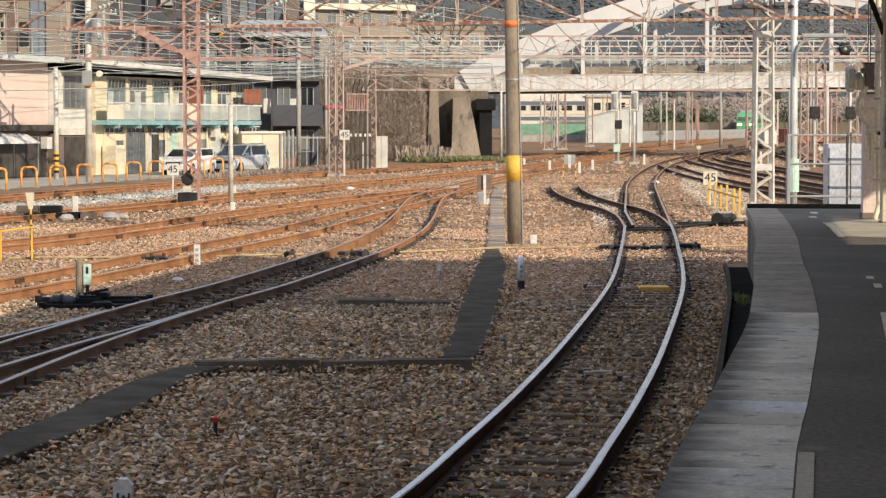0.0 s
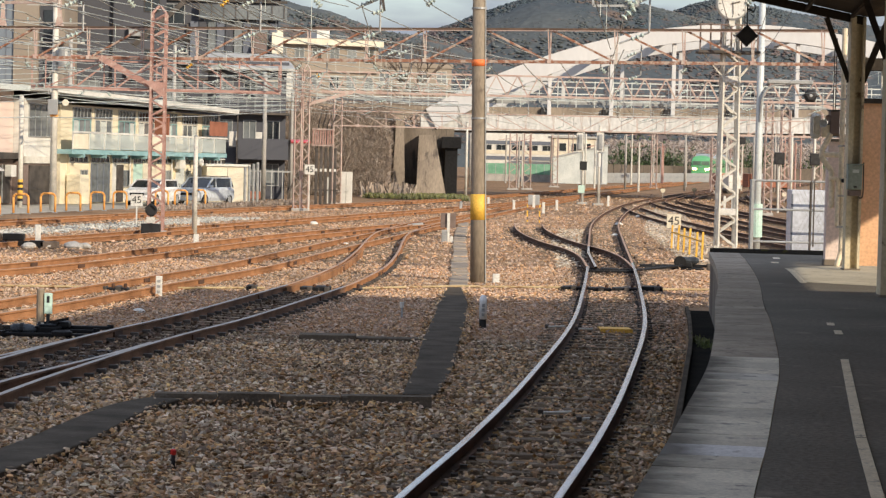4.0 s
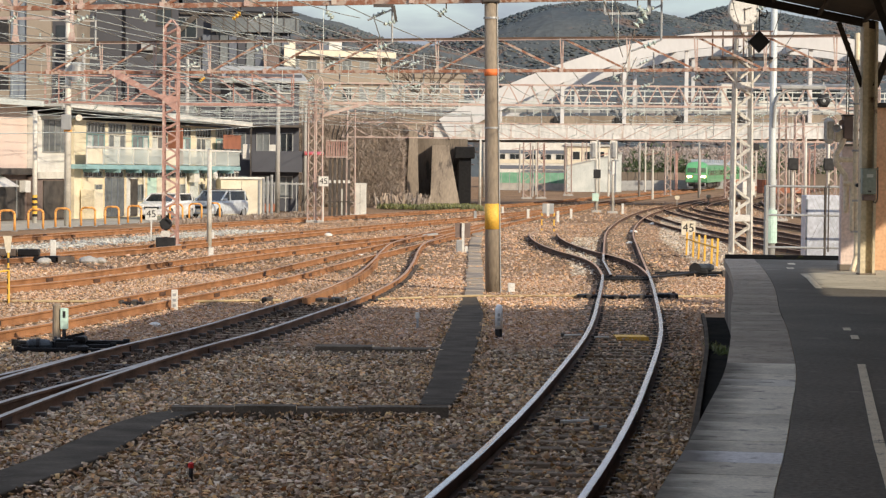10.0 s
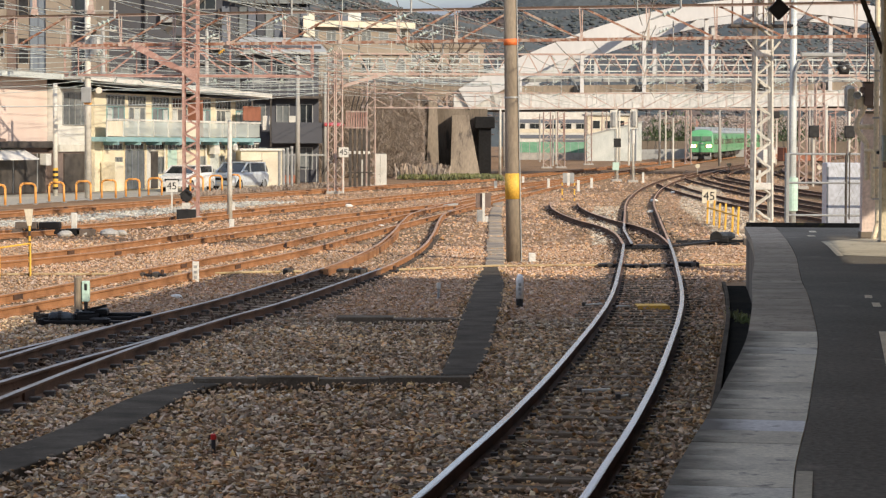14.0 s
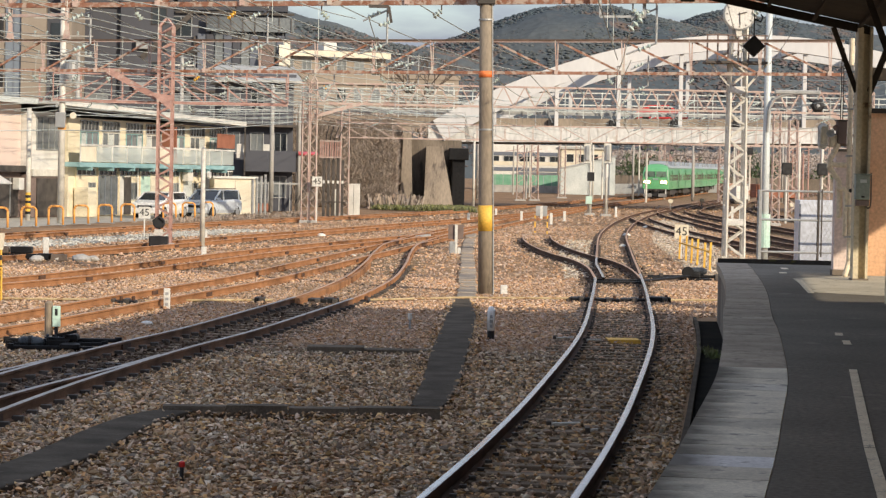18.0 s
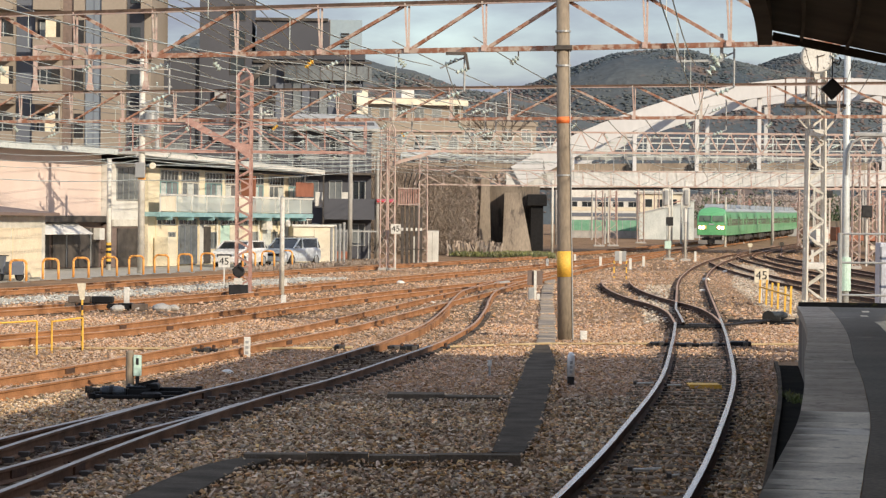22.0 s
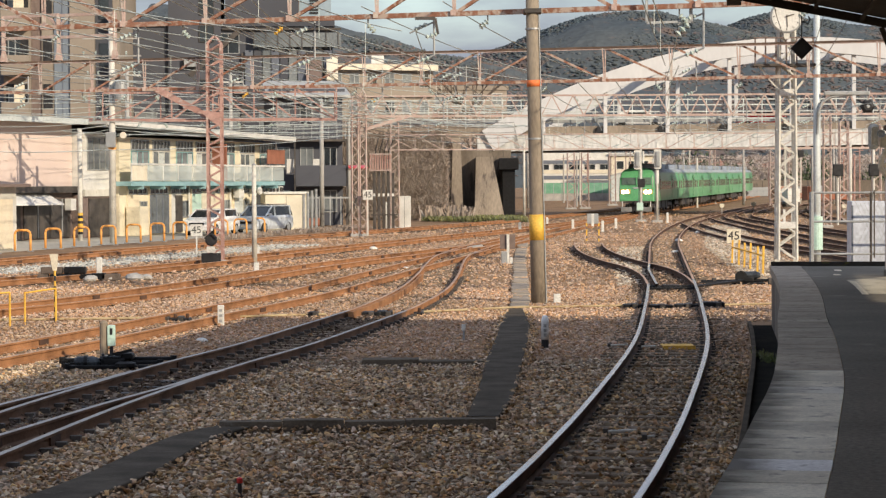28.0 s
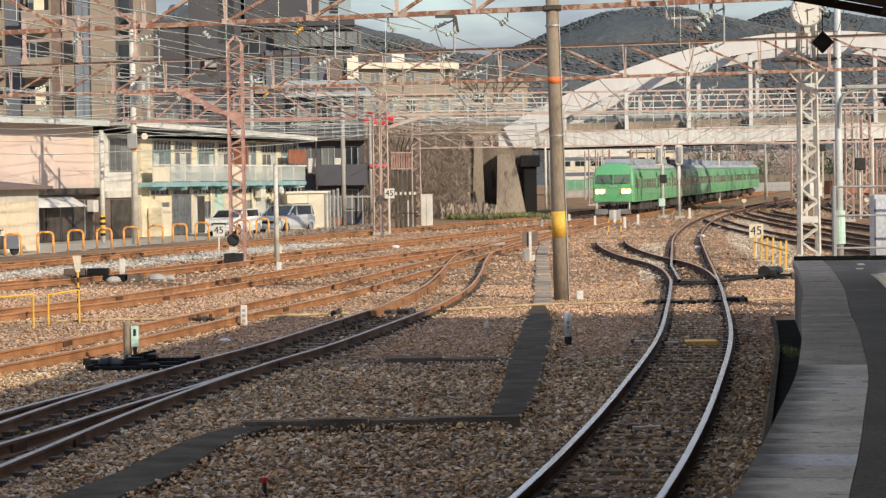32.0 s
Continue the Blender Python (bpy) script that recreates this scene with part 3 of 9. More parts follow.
def build_track(label, pts, polished, singles=0, drop=0.0, sleepers=True, spacing=0.6, web=None, clips=0, clip=0.03, worn_to=57.0, opened=None):
    """A track: two rails, and its sleepers, of which the nearest are parts of their own."""
    global sleeper_mesh
    row, heads = curve_through(pts, spacing)
    tr = thing("railway_track", 0, 0, 0, label=label, category="railway track", kind="structure")
    for side in (-1, 1):
        if opened and side < 0:
            # the rail is cut: its far part is an open switch tongue
            k = next(i for i, p in enumerate(row) if p.y > opened[0])
            far = [p + Vector((h.y, -h.x)) * opened[1] * max(0.0, 1 - (p.y - opened[0]) / opened[2]) for p, h in zip(row[k:], heads[k:])]
            ob = new("rail", rail_mesh(row[: k + 1], heads[: k + 1], side, web or RAIL_RUST, RAIL_TOP, drop, worn_to))
            ob.parent = tr
            ob = new("switch_tongue", rail_mesh(far, heads[k:], side, web or RAIL_RUST, RAIL_TOP, drop, worn_to + 12))
            ob.parent = tr
            continue
        ob = new("rail", rail_mesh(row, heads, side, web or RAIL_RUST, (RAIL_TOP_DULL if web else RAIL_TOP) if polished else RAIL_RUST_TOP, drop, worn_to if polished else 999.0, RAIL_ORANGE if web else None))
        ob.parent = tr
    if not sleepers:
        return row, heads
    # joint bars on the rusty rails
    if web:
        for k in range(9 + len(pts) % 5, min(len(row), 190), 17):
            p, h = row[k], heads[k]
            n = Vector((h.y, -h.x))
            for side in (-1, 1):
                q = p + n * side * GAUGE
                part("fishplate", bar(B(), (*(q - h * 0.2), -0.075 - drop + grade(q.y)), (*(q + h * 0.2), -0.075 - drop + grade(q.y)), 0.07, 0.085), RAIL_RUST, tr)
    # fastenings on both sides of each rail
    if clips:
        bm = B()
        for p, h in list(zip(row, heads))[:clips]:
            if p.y < 10:
                continue
            n = Vector((h.y, -h.x))
            for o in (-GAUGE - 0.088, -GAUGE + 0.088, GAUGE - 0.088, GAUGE + 0.088):
                q = p + n * o
                box(bm, q.x - clip, q.x + clip, q.y - clip, q.y + clip, -0.152 - drop, -0.152 + clip - drop)
        tagged(part("fastenings", bm, STEEL_DARK if polished else web or RAIL_RUST, tr), kind="stuff")
    if not sleeper_mesh:
        bm = box(B(), -1.05, 1.05, -0.105, 0.105, -0.14, 0.0, 0.012)
        for v in bm.verts:
            v.co.z += 0.008 * noise.noise(v.co * 3)
        ob = part("sleeper", bm, SLEEPER)
        sleeper_mesh = ob.data
        bpy.data.objects.remove(ob)
    rng = random.Random(len(pts) * 7 + int(pts[0][0] * 10))
    rest = []
    for i, (p, h) in enumerate(zip(row, heads)):
        m = pose(p.x + rng.uniform(-0.03, 0.03), p.y + rng.uniform(-0.03, 0.03), -0.152 + grade(p.y) + rng.uniform(-0.008, 0.004) - drop, 0, 0, math.degrees(math.atan2(-h.x, h.y)) + rng.uniform(-1.2, 1.2))
        if i < singles and p.y > 8:
            share("sleeper", sleeper_mesh, tr, m)
        elif p.y > 8:
            rest.append(Matrix.Translation((0, 0, -0.018)) @ m)
    if rest:
        verts, faces = [], []
        for m in rest:
            k = len(verts)
            for x, y, z in ((-1.05, -0.1, -0.1), (1.05, -0.1, -0.1), (1.05, 0.1, -0.1), (-1.05, 0.1, -0.1), (-1.05, -0.1, 0), (1.05, -0.1, 0), (1.05, 0.1, 0), (-1.05, 0.1, 0)):
                verts.append(m @ Vector((x, y, z)))
            faces += [tuple(k + i for i in q) for q in ((4, 5, 6, 7), (0, 1, 5, 4), (1, 2, 6, 5), (2, 3, 7, 6), (3, 0, 4, 7))]
        me = bpy.data.meshes.new("far_sleepers")
        me.from_pydata(verts, [], faces)
        me.materials.append(SLEEPER)
        ob = new("far_sleepers", me)
        ob.parent = tr
        tagged(ob, kind="stuff")
    return row, heads


T_MAIN = [(-7.2, -20), (-4.6, -7), (-2.55, 3), (-0.9, 10), (0.28, 15.95), (0.63, 18.15), (1.21, 21.95), (1.99, 27.76), (3.17, 37.74), (4.1, 48.13), (4.98, 58.94), (6.74, 82), (8.49, 103.9), (10.8, 127), (13.5, 150), (16.2, 170), (19.8, 191), (28, 234), (36.5, 275), (52, 350)]
T_STUB = [(4.98, 58.9), (5.3, 66), (5.28, 71.9), (4.9, 78.3), (4.72, 86), (4.79, 93.7), (5.1, 102)]
T_A = [(-5.6, 8), (-5.25, 17), (-4.8, 22.9), (-4.38, 27.7), (-3.69, 33.2), (-3.0, 37.3), (-2.33, 42.6), (-1.95, 45.7), (-1.52, 49.8), (-1.02, 57.5), (-0.78, 67), (-0.68, 75.5), (-0.44, 84.8), (0.45, 96.6), (1.65, 108), (2.15, 112)]
T_A2 = [(-8.6, 8), (-6.6, 17), (-5.3, 23.4), (-4.72, 27.2), (-4.2, 30.0), (-3.86, 32.4)]
T_B = [(-11.5, 14), (-8.6, 28), (-6.76, 37.07), (-6.04, 41), (-5.25, 46.2), (-4.61, 50), (-3.68, 56), (-2.79, 64.3), (-1.49, 76), (0.34, 92), (1.85, 105), (3.6, 119), (6.2, 140), (9.2, 162), (12.2, 183)]
T_C = [(-15.5, 30), (-11.5, 43), (-9.7, 49), (-8.6, 52.5), (-7.5, 57.4), (-6.27, 65), (-5.02, 72.7), (-3.45, 80.7), (-1.71, 88.4), (0.3, 97), (1.85, 105)]
T_D = [(-22, 35), (-16, 52), (-12.87, 62.7), (-11.24, 67.9), (-9.6, 73.6), (-8.2, 80.5), (-6.2, 91), (-4.28, 100.2), (-2.13, 110.3), (0.46, 122.8), (2.1, 131), (5.2, 148), (8.5, 165)]
T_E = [(-26, 45), (-20, 63), (-16.1, 79.8), (-13.6, 92.5), (-10.9, 105.5), (-8.2, 118), (-5.4, 130), (-2.7, 141), (2.94, 166.5), (6.2, 183), (13, 215), (21, 255), (41, 350), (58, 430)]
T_6 = [(15.5, 40), (13.9, 62), (12.98, 82), (12.4, 97), (12.5, 115), (13.0, 132), (14.0, 152)]
T_7 = [(17.5, 50), (15.9, 75), (15.2, 95), (15.4, 110), (16.1, 134.5), (17.5, 166), (18.9, 183), (22.5, 205)]
T_8 = [(21, 70), (19, 95), (18.6, 116), (19, 134.5), (20, 166.5), (21.3, 186), (26, 215), (33, 250)]
T_9 = [(26, 80), (24, 110), (24.5, 140), (26, 180), (31, 225), (40, 270), (60, 360)]


def train_path():
    """The plan curve that the train follows, from near to far."""
    return [(-3.99896562e-08 * y**3 + 2.12150337e-05 * y * y + 0.181038749 * y - 21.9351299, y) for y in range(165, 500, 15)]


def build_tracks():
    build_track("curved platform track with two worn shining rails", T_MAIN, True, 150, clips=190, worn_to=62.0, opened=(59.0, 0.21, 10.0))
    build_track("short rusty catch siding that ends in the ballast", T_STUB, False, 60, 0.004, clips=60)
    build_track("brown-railed siding that curves towards the yard throat", T_A, True, 90, 0.002, web=RAIL_DARK, clips=100, clip=0.055, worn_to=47.0)
    build_track("turnout branch with dark switch rails", T_A2, True, 30, 0.006, web=RAIL_DARK)
    build_track("straight orange-rusted yard track in brown ballast", T_B, False, 80, 0.0, web=RAIL_ORANGE, clips=110)
    build_track("rusty yard track that joins its neighbour", T_C, False, 40, 0.004, web=RAIL_ORANGE, clips=90)
    build_track("rusty main track on which the train arrives", T_D + train_path(), False, 0, 0.0, web=RAIL_ORANGE)
    build_track("far rusty track beside pale gravel", T_E, False, 0, 0.0, web=RAIL_ORANGE)
    build_track("dark-railed track beyond the platform", T_6, False, 0, 0.0)
    build_track("dark-railed sweeping track beyond the platform", T_7, False, 0, 0.002)
    build_track("outer dark-railed sweeping yard track", T_8, False, 0, 0.0)
    build_track("outermost yard track in brown ballast", T_9, False, 0, 0.0)


# ---------------------------------------------------------------- ballast stones
def scatter(name, count, where, size, material, label, seed, z=-0.19, category="gravel"):
    """Loose angular stones as one mesh. where gives a place for a random generator."""
    rng = np.random.default_rng(seed)
    xy = where(rng, count)
    count = len(xy)
    base = np.array([(1, 0, 0), (-1, 0, 0), (0, 1, 0), (0, -1, 0), (0, 0, 1), (0, 0, -1)], float)
    tri = np.array([(0, 2, 4), (2, 1, 4), (1, 3, 4), (3, 0, 4), (2, 0, 5), (1, 2, 5), (3, 1, 5), (0, 3, 5)])
    sz = size * rng.uniform(0.5, 1.15, (count, 1, 1)) ** 1.3 * 1.25
    v = base[None] * rng.uniform(0.6, 1.25, (count, 6, 1)) + rng.normal(0, 0.22, (count, 6, 3))
    v[:, :, 2] *= 0.6
    v[:, :, 0] *= rng.uniform(0.9, 1.6, (count, 1))
    v[:, :, 1] *= rng.uniform(0.65, 1.0, (count, 1))
    a, b = rng.uniform(0, 6.283, count), rng.normal(0, 0.5, count)
    ca, sa, cb, sb = np.cos(a), np.sin(a), np.cos(b), np.sin(b)
    rot = np.stack([np.stack([ca, -sa, 0 * a], -1), np.stack([sa * cb, ca * cb, -sb], -1), np.stack([sa * sb, ca * sb, cb], -1)], 1)
    v = np.einsum("nij,nkj->nki", rot, v) * sz
    v[:, :, 0] += xy[:, None, 0]
    v[:, :, 1] += xy[:, None, 1]
    up = np.maximum(0, (xy[:, 1] - 170) * 0.0042)
    v[:, :, 2] += (z + rng.uniform(-0.015, 0.05, count))[:, None] + up[:, None]
    f = (tri[None] + 6 * np.arange(count)[:, None, None]).reshape(-1, 3)
    me = bpy.data.meshes.new(name)
    me.vertices.add(count * 6)
    me.vertices.foreach_set("co", v.astype(np.float32).ravel())
    me.loops.add(len(f) * 3)
    me.loops.foreach_set("vertex_index", f.astype(np.int32).ravel())
    me.polygons.add(len(f))
    me.polygons.foreach_set("loop_start", np.arange(0, len(f) * 3, 3, dtype=np.int32))
    me.update(calc_edges=True)
    me.materials.append(material)
    me.shade_flat()
    return tagged(new(name, me), label, category, kind="stuff")


def edge_x(y):
    """The platform's edge on the track side, at a distance ahead."""
    return float(np.interp(y, [r[1] for r in EDGE], [r[0] for r in EDGE]))


EDGE = [(-5.4, -20), (-2.9, -7), (-0.88, 2.0), (0.33, 7.0), (0.88, 9.9), (1.09, 11.31), (1.49, 13.53), (1.84, 15.64), (2.28, 18.26), (2.57, 20.24), (3.13, 24.39), (3.51, 27.46), (4.26, 33.01), (4.96, 38.9), (5.58, 44.77)]
PLAT = 0.92


def build_ballast():
    main = curve_through(T_MAIN, 0.6)[0]
    mx, my = [p.x for p in main], [p.y for p in main]
    sw_x, sw_y = [q[0] for q in T_A], [q[1] for q in T_A]

    def fan(y0, y1, power):
        def where(rng, n):
            y = y0 + (y1 - y0) * rng.uniform(0, 1, n) ** power
            x = rng.uniform(-0.215, 0.14, n) * y
            off = np.abs(x - np.interp(y, my, mx))
            lim = np.interp(y, [r[1] for r in EDGE], [r[0] for r in EDGE])
            keep = ((x < lim - 0.44) | (y > 46)) & (x > np.interp(y, [q[1] for q in T_E], [q[0] for q in T_E]) - 1.6) & ((off > 0.66) | (rng.uniform(0, 1, n) < np.where(y > 47, 1.0, np.where(y > 38, 0.7, 0.4)))) & ((np.abs(x - np.interp(y, sw_y, sw_x) + 0.12) > 0.55) | (y > 49) | (rng.uniform(0, 1, n) < 0.05))
            for lids in (TROUGH_FAR, TROUGH_NEAR):
                ys = [r[1] for r in lids][::-1]
                keep &= (np.abs(x - np.interp(y, ys, [r[0] for r in lids][::-1])) > np.interp(y, ys, [r[2] for r in lids][::-1]) - 0.02) | (y > ys[-1]) | (y < ys[0])
            return np.c_[x, y][keep]
        return where

    scatter("ballast_stones", 66000, fan(14.5, 34, 0.75), 0.027, STONE, "loose brown ballast stones", 3, -0.185)
    scatter("ballast_stones", 34000, fan(14.5, 36, 0.75), 0.026, STONE_DULL, "loose dull grey ballast stones", 7, -0.182)
    # greased stones in the switch
    a_x, a_y = [q[0] for q in T_A], [q[1] for q in T_A]

    def greased(rng, n):
        y = rng.uniform(25, 49.5, n)
        x = np.interp(y, a_y, a_x) + rng.normal(0, 0.32, n) - 0.15
        keep = rng.uniform(0, 1, n) < 0.25 + 0.75 * np.exp(-(((y - 30) / 4) ** 2)) * 1.0 + 0.5 * np.exp(-(((y - 48) / 1.5) ** 2))
        return np.c_[x, y][keep]

    # strip that paints the shadow bands between the switch rails, grease included
    bm = B()
    rng = random.Random(15)
    way = [p for p in zip(*curve_through(T_A, 0.5)) if 20 < p[0].y < 49.5]
    edge = [[bm.verts.new((*(p + Vector((h.y, -h.x)) * (s * (0.62 + rng.uniform(-0.12, 0.12)) - 0.08)), -0.186)) for s in (-1, 1)] for p, h in way]
    for a, b in zip(edge, edge[1:]):
        bm.faces.new((a[0], a[1], b[1], b[0]))
    tagged(part("greased_ground", bm, SHADED_OIL_GROUND), "greased ballast under the switch with rail shadows in its colour", "ground", kind="structure")
    scatter("greased_stones", 5000, greased, 0.03, DARK_STONE, "black greased stones between the switch rails", 8, -0.172)
    scatter("ballast_stones", 78000, fan(34, 62, 0.8), 0.027, STONE_SUNLIT, "loose ballast stones among the sidings in a sunlit tone", 4, -0.185)
    scatter("ballast_stones", 14000, fan(130, 215, 0.9), 0.06, STONE_SUNLIT, "brown ballast stones at the far junction", 6, -0.19)
    scatter("ballast_stones", 60000, fan(60, 130, 0.8), 0.036, STONE_SUNLIT, "brown ballast stones across the yard", 5, -0.19)


# ---------------------------------------------------------------- platform
def build_platform():
    pl = thing("platform", 0, 0, 0, label="curved asphalt platform with grey concrete edge slabs", category="platform", kind="structure")
    row, heads = curve_through(EDGE, 0.533)
    norm = [Vector((h.y, -h.x)) for h in heads]
    # asphalt top
    bm = B()
    left = [bm.verts.new((*(p + n * 0.555), PLAT)) for p, n in zip(row, norm)]
    right = [bm.verts.new((*(p + n * 11.0), PLAT)) for p, n in zip(row, norm)]
    for i in range(len(row) - 1):
        bm.faces.new((left[i], right[i], right[i + 1], left[i + 1]))
    part("asphalt_top", bm, ASPHALT, pl)
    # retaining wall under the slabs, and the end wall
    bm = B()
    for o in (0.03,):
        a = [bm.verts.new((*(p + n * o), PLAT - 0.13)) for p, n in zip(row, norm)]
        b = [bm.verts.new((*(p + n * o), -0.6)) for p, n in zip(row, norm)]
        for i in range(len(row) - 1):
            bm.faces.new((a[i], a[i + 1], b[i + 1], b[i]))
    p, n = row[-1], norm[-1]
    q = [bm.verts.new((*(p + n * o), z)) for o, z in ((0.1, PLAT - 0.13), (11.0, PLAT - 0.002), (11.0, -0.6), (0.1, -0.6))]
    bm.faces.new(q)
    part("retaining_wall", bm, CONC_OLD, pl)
    # raised kerb at the far end, its shade put into the near-black colour
    bm = B()
    a, b = p + n * 0.02, p + n * 11.0
    bar(bm, (*a, PLAT + 0.01), (*b, PLAT + 0.01), 0.16, 0.14)
    part("end_kerb", bm, SHADED_EDGE, pl)
    # sunlit wedge of the floor beside the building, painted as a paler polygon
    bm = B()
    bm.faces.new([bm.verts.new((x, y, PLAT + 0.004)) for x, y in ((5.92, 37.9), (5.46, 33.3), (6.28, 32.6), (8.6, 31.8), (8.6, 39.6), (7.2, 39.6), (6.5, 38.7))])
    part("threshold", bm, PALE_CONCRETE, pl, "sunlit wedge of the platform floor in a paler tone")
    # edge slabs, each on its own
    rng = random.Random(5)
    for i in range(len(row) - 1):
        if row[i].y < -2:
            continue
        a, b, na, nb = row[i], row[i + 1], norm[i], norm[i + 1]
        d = (b - a) * 0.007
        bm = B()
        z1 = PLAT + rng.uniform(0.0, 0.003)
        c = [(*(a + d), z1), (*(b - d), z1), (*(b - d + nb * 0.55), z1), (*(a + d + na * 0.55), z1)]
        lo = [bm.verts.new((x, y, z - 0.14)) for x, y, z in c]
        hi = [bm.verts.new(v) for v in c]
        for j in range(4):
            bm.faces.new((lo[j], lo[(j + 1) % 4], hi[(j + 1) % 4], hi[j]))
        bm.faces.new(hi)
        bmesh.ops.recalc_face_normals(bm, faces=bm.faces[:])
        y = row[i].y
        light = abs(y + 0.25 - 13.28) < 0.265
        faint = any(abs(y + 0.25 - c) < 0.265 for c in (18.1, 10.6))
        part("edge_slab", bm, SLAB_LIGHT if light else SLAB_FAINT if faint else SLAB if y < 19.7 else SLAB_OLD, pl)
    # patched strip of concrete beside the slabs
    bm = B()
    near = [(p + n * 0.56, p + n * 0.635) for p, n in zip(row, norm) if 7.0 < p.y < 11.45]
    for (a, b), (c, d) in zip(near, near[1:]):
        bm.faces.new([bm.verts.new((*q, PLAT + 0.006)) for q in (a, b, d, c)])
    part("patch", bm, PALE_CONCRETE, pl, "patched strip of pale concrete")
    # painted dashes on the asphalt
    bm = B()
    for (x0, y0), (x1, y1), w in (((2.0, 9.8), (2.62, 13.8), 0.065), ((2.625, 13.83), (3.57, 19.6), 0.065), ((4.06, 22.6), (4.15, 23.2), 0.075), ((4.21, 23.9), (4.28, 24.35), 0.075), ((5.40, 32.9), (5.95, 37.5), 0.09), ((6.07, 39.8), (6.12, 40.3), 0.12), ((6.38, 41.7), (6.46, 42.4), 0.12)):
        d = Vector((x1 - x0, y1 - y0)).normalized()
        m = Vector((d.y, -d.x)) * w / 2
        s, e = Vector((x0, y0)), Vector((x1, y1))
        bm.faces.new([bm.verts.new((*q, PLAT + 0.009)) for q in (s - m, s + m, e + m, e - m)])
    part("painted_line", bm, LINE_WHITE, pl, "worn white painted dashes")


# ---------------------------------------------------------------- train
def build_car(cab):
    """One green car, its running direction along -y, its middle at the origin, rail tops at z = 0."""
    car = thing("train_car", 0, 0, 0, label="green suburban train car with grey roof" + (" and cab" if cab else ""), category="train", group="cars of the train")
    L, W = 19.6, 1.4
    prof = [(-W, 0.95), (-W - 0.02, 1.5), (-W, 2.6), (-W + 0.1, 3.18), (-W + 0.28, 3.42), (-0.7, 3.58), (0, 3.64), (0.7, 3.58), (W - 0.28, 3.42), (W - 0.1, 3.18), (W, 2.6), (W + 0.02, 1.5), (W, 0.95)]
    y0 = -L / 2 + (0.55 if cab else 0)

    def lean(z):
        """How far the cab's face leans back at a height."""
        return 0.20 * max(0.0, z - 2.1) + 0.85 * max(0.0, z - 2.9)

    def ring(bm, y, k=1.0, top=0.0, low=0.0, back=0.0):
        return [bm.verts.new((x * k, y + back * lean(z), z - top * max(0, z - 2.6) + (low if z < 1 else 0))) for x, z in prof]

    bm = B()
    rings = []
    if cab:
        rings.append(ring(bm, -L / 2 + 0.18, 0.93, 0.10, 0.05, 1.0))
        rings.append(ring(bm, -L / 2 + 0.26, 0.972, 0.05, 0.0, 1.0))
        rings.append(ring(bm, -L / 2 + 0.6, 1.0, 0.0, 0.0, 0.75))
        rings.append(ring(bm, -L / 2 + 1.7))
    else:
        rings.append(ring(bm, -L / 2 + 0.0, 0.985, 0.0))
        rings.append(ring(bm, -L / 2 + 0.06))
    rings.append(ring(bm, L / 2 - 0.06)), rings.append(ring(bm, L / 2, 0.985))
    k = len(prof)
    for a, b in zip(rings, rings[1:]):
        for i in range(k - 1):
            bm.faces.new((a[i], b[i], b[i + 1], a[i + 1]))
        bm.faces.new((a[k - 1], b[k - 1], b[0], a[0]))
    for end in (rings[0], rings[-1]):
        for i in range(k // 2 - 1):
            bm.faces.new((end[i], end[i + 1], end[k - 2 - i], end[k - 1 - i]))
        bm.faces.new(end[k // 2 - 1 : k // 2 + 2])
    bmesh.ops.recalc_face_normals(bm, faces=bm.faces[:])
    part("body", bm, GREEN, car, smooth=False)
    # lighter band along the windows
    for s in (-1, 1):
        x = s * (W + 0.006)
        part("window_band", box(B(), min(x, x + s * 0.012), max(x, x + s * 0.012), -L / 2 + (1.8 if cab else 0.2), L / 2 - 0.2, 1.74, 2.64), GREEN_PALE, car, "paler green band along the windows")
    # roof skin
    bm = B()
    pr = [(-W + 0.12, 3.23), (-W + 0.26, 3.45), (-0.7, 3.60), (0, 3.66), (0.7, 3.60), (W - 0.28, 3.44), (W - 0.14, 3.25)]
    a = [bm.verts.new((x, -L / 2 + (1.9 if cab else 0.03), z)) for x, z in pr]
    b = [bm.verts.new((x, L / 2 - 0.03, z)) for x, z in pr]
    for i in range(len(pr) - 1):
        bm.faces.new((a[i], b[i], b[i + 1], a[i + 1]))
    part("roof", bm, GREY_ROOF, car)
    # air-conditioning housings
    for c, h in ((-5.6, 1.9), (0.0, 1.7), (5.4, 1.9)):
        bm = prism(B(), [(c - h, 3.56), (c - h + 0.7, 3.93), (c + h - 0.7, 3.93), (c + h, 3.56)], -0.9, 0.9)
        ac = part("air_conditioner", bm, ROOF_BOX, car)
        part("fan_grille", box(B(), -0.5, 0.5, c - 0.9, c + 0.9, 3.93, 3.97, 0.01), STEEL_DARK, ac)
    for c in (-2.9, 2.75, 8.4):
        bm = box(B(), -0.35, 0.35, c - 0.4, c + 0.4, 3.6, 3.82, 0.05)
        part("roof_vent", bm, GREY_ROOF, car)
    # side doors and windows, both sides
    for s in (-1, 1):
        xs = s * (W + 0.024)
        doors = (-5.0, 5.0)
        for d in doors:
            bm = box(B(), min(xs, xs + s * 0.012), max(xs, xs + s * 0.012), d - 0.68, d + 0.68, 1.08, 2.98)
            dr = part("door", bm, GREEN, car)
            for e in (-0.33, 0.33):
                bm = box(B(), min(xs, xs + s * 0.026), max(xs, xs + s * 0.026), d + e - 0.2, d + e + 0.2, 1.85, 2.7)
                part("door_window", bm, GLASS_TRAIN, dr)
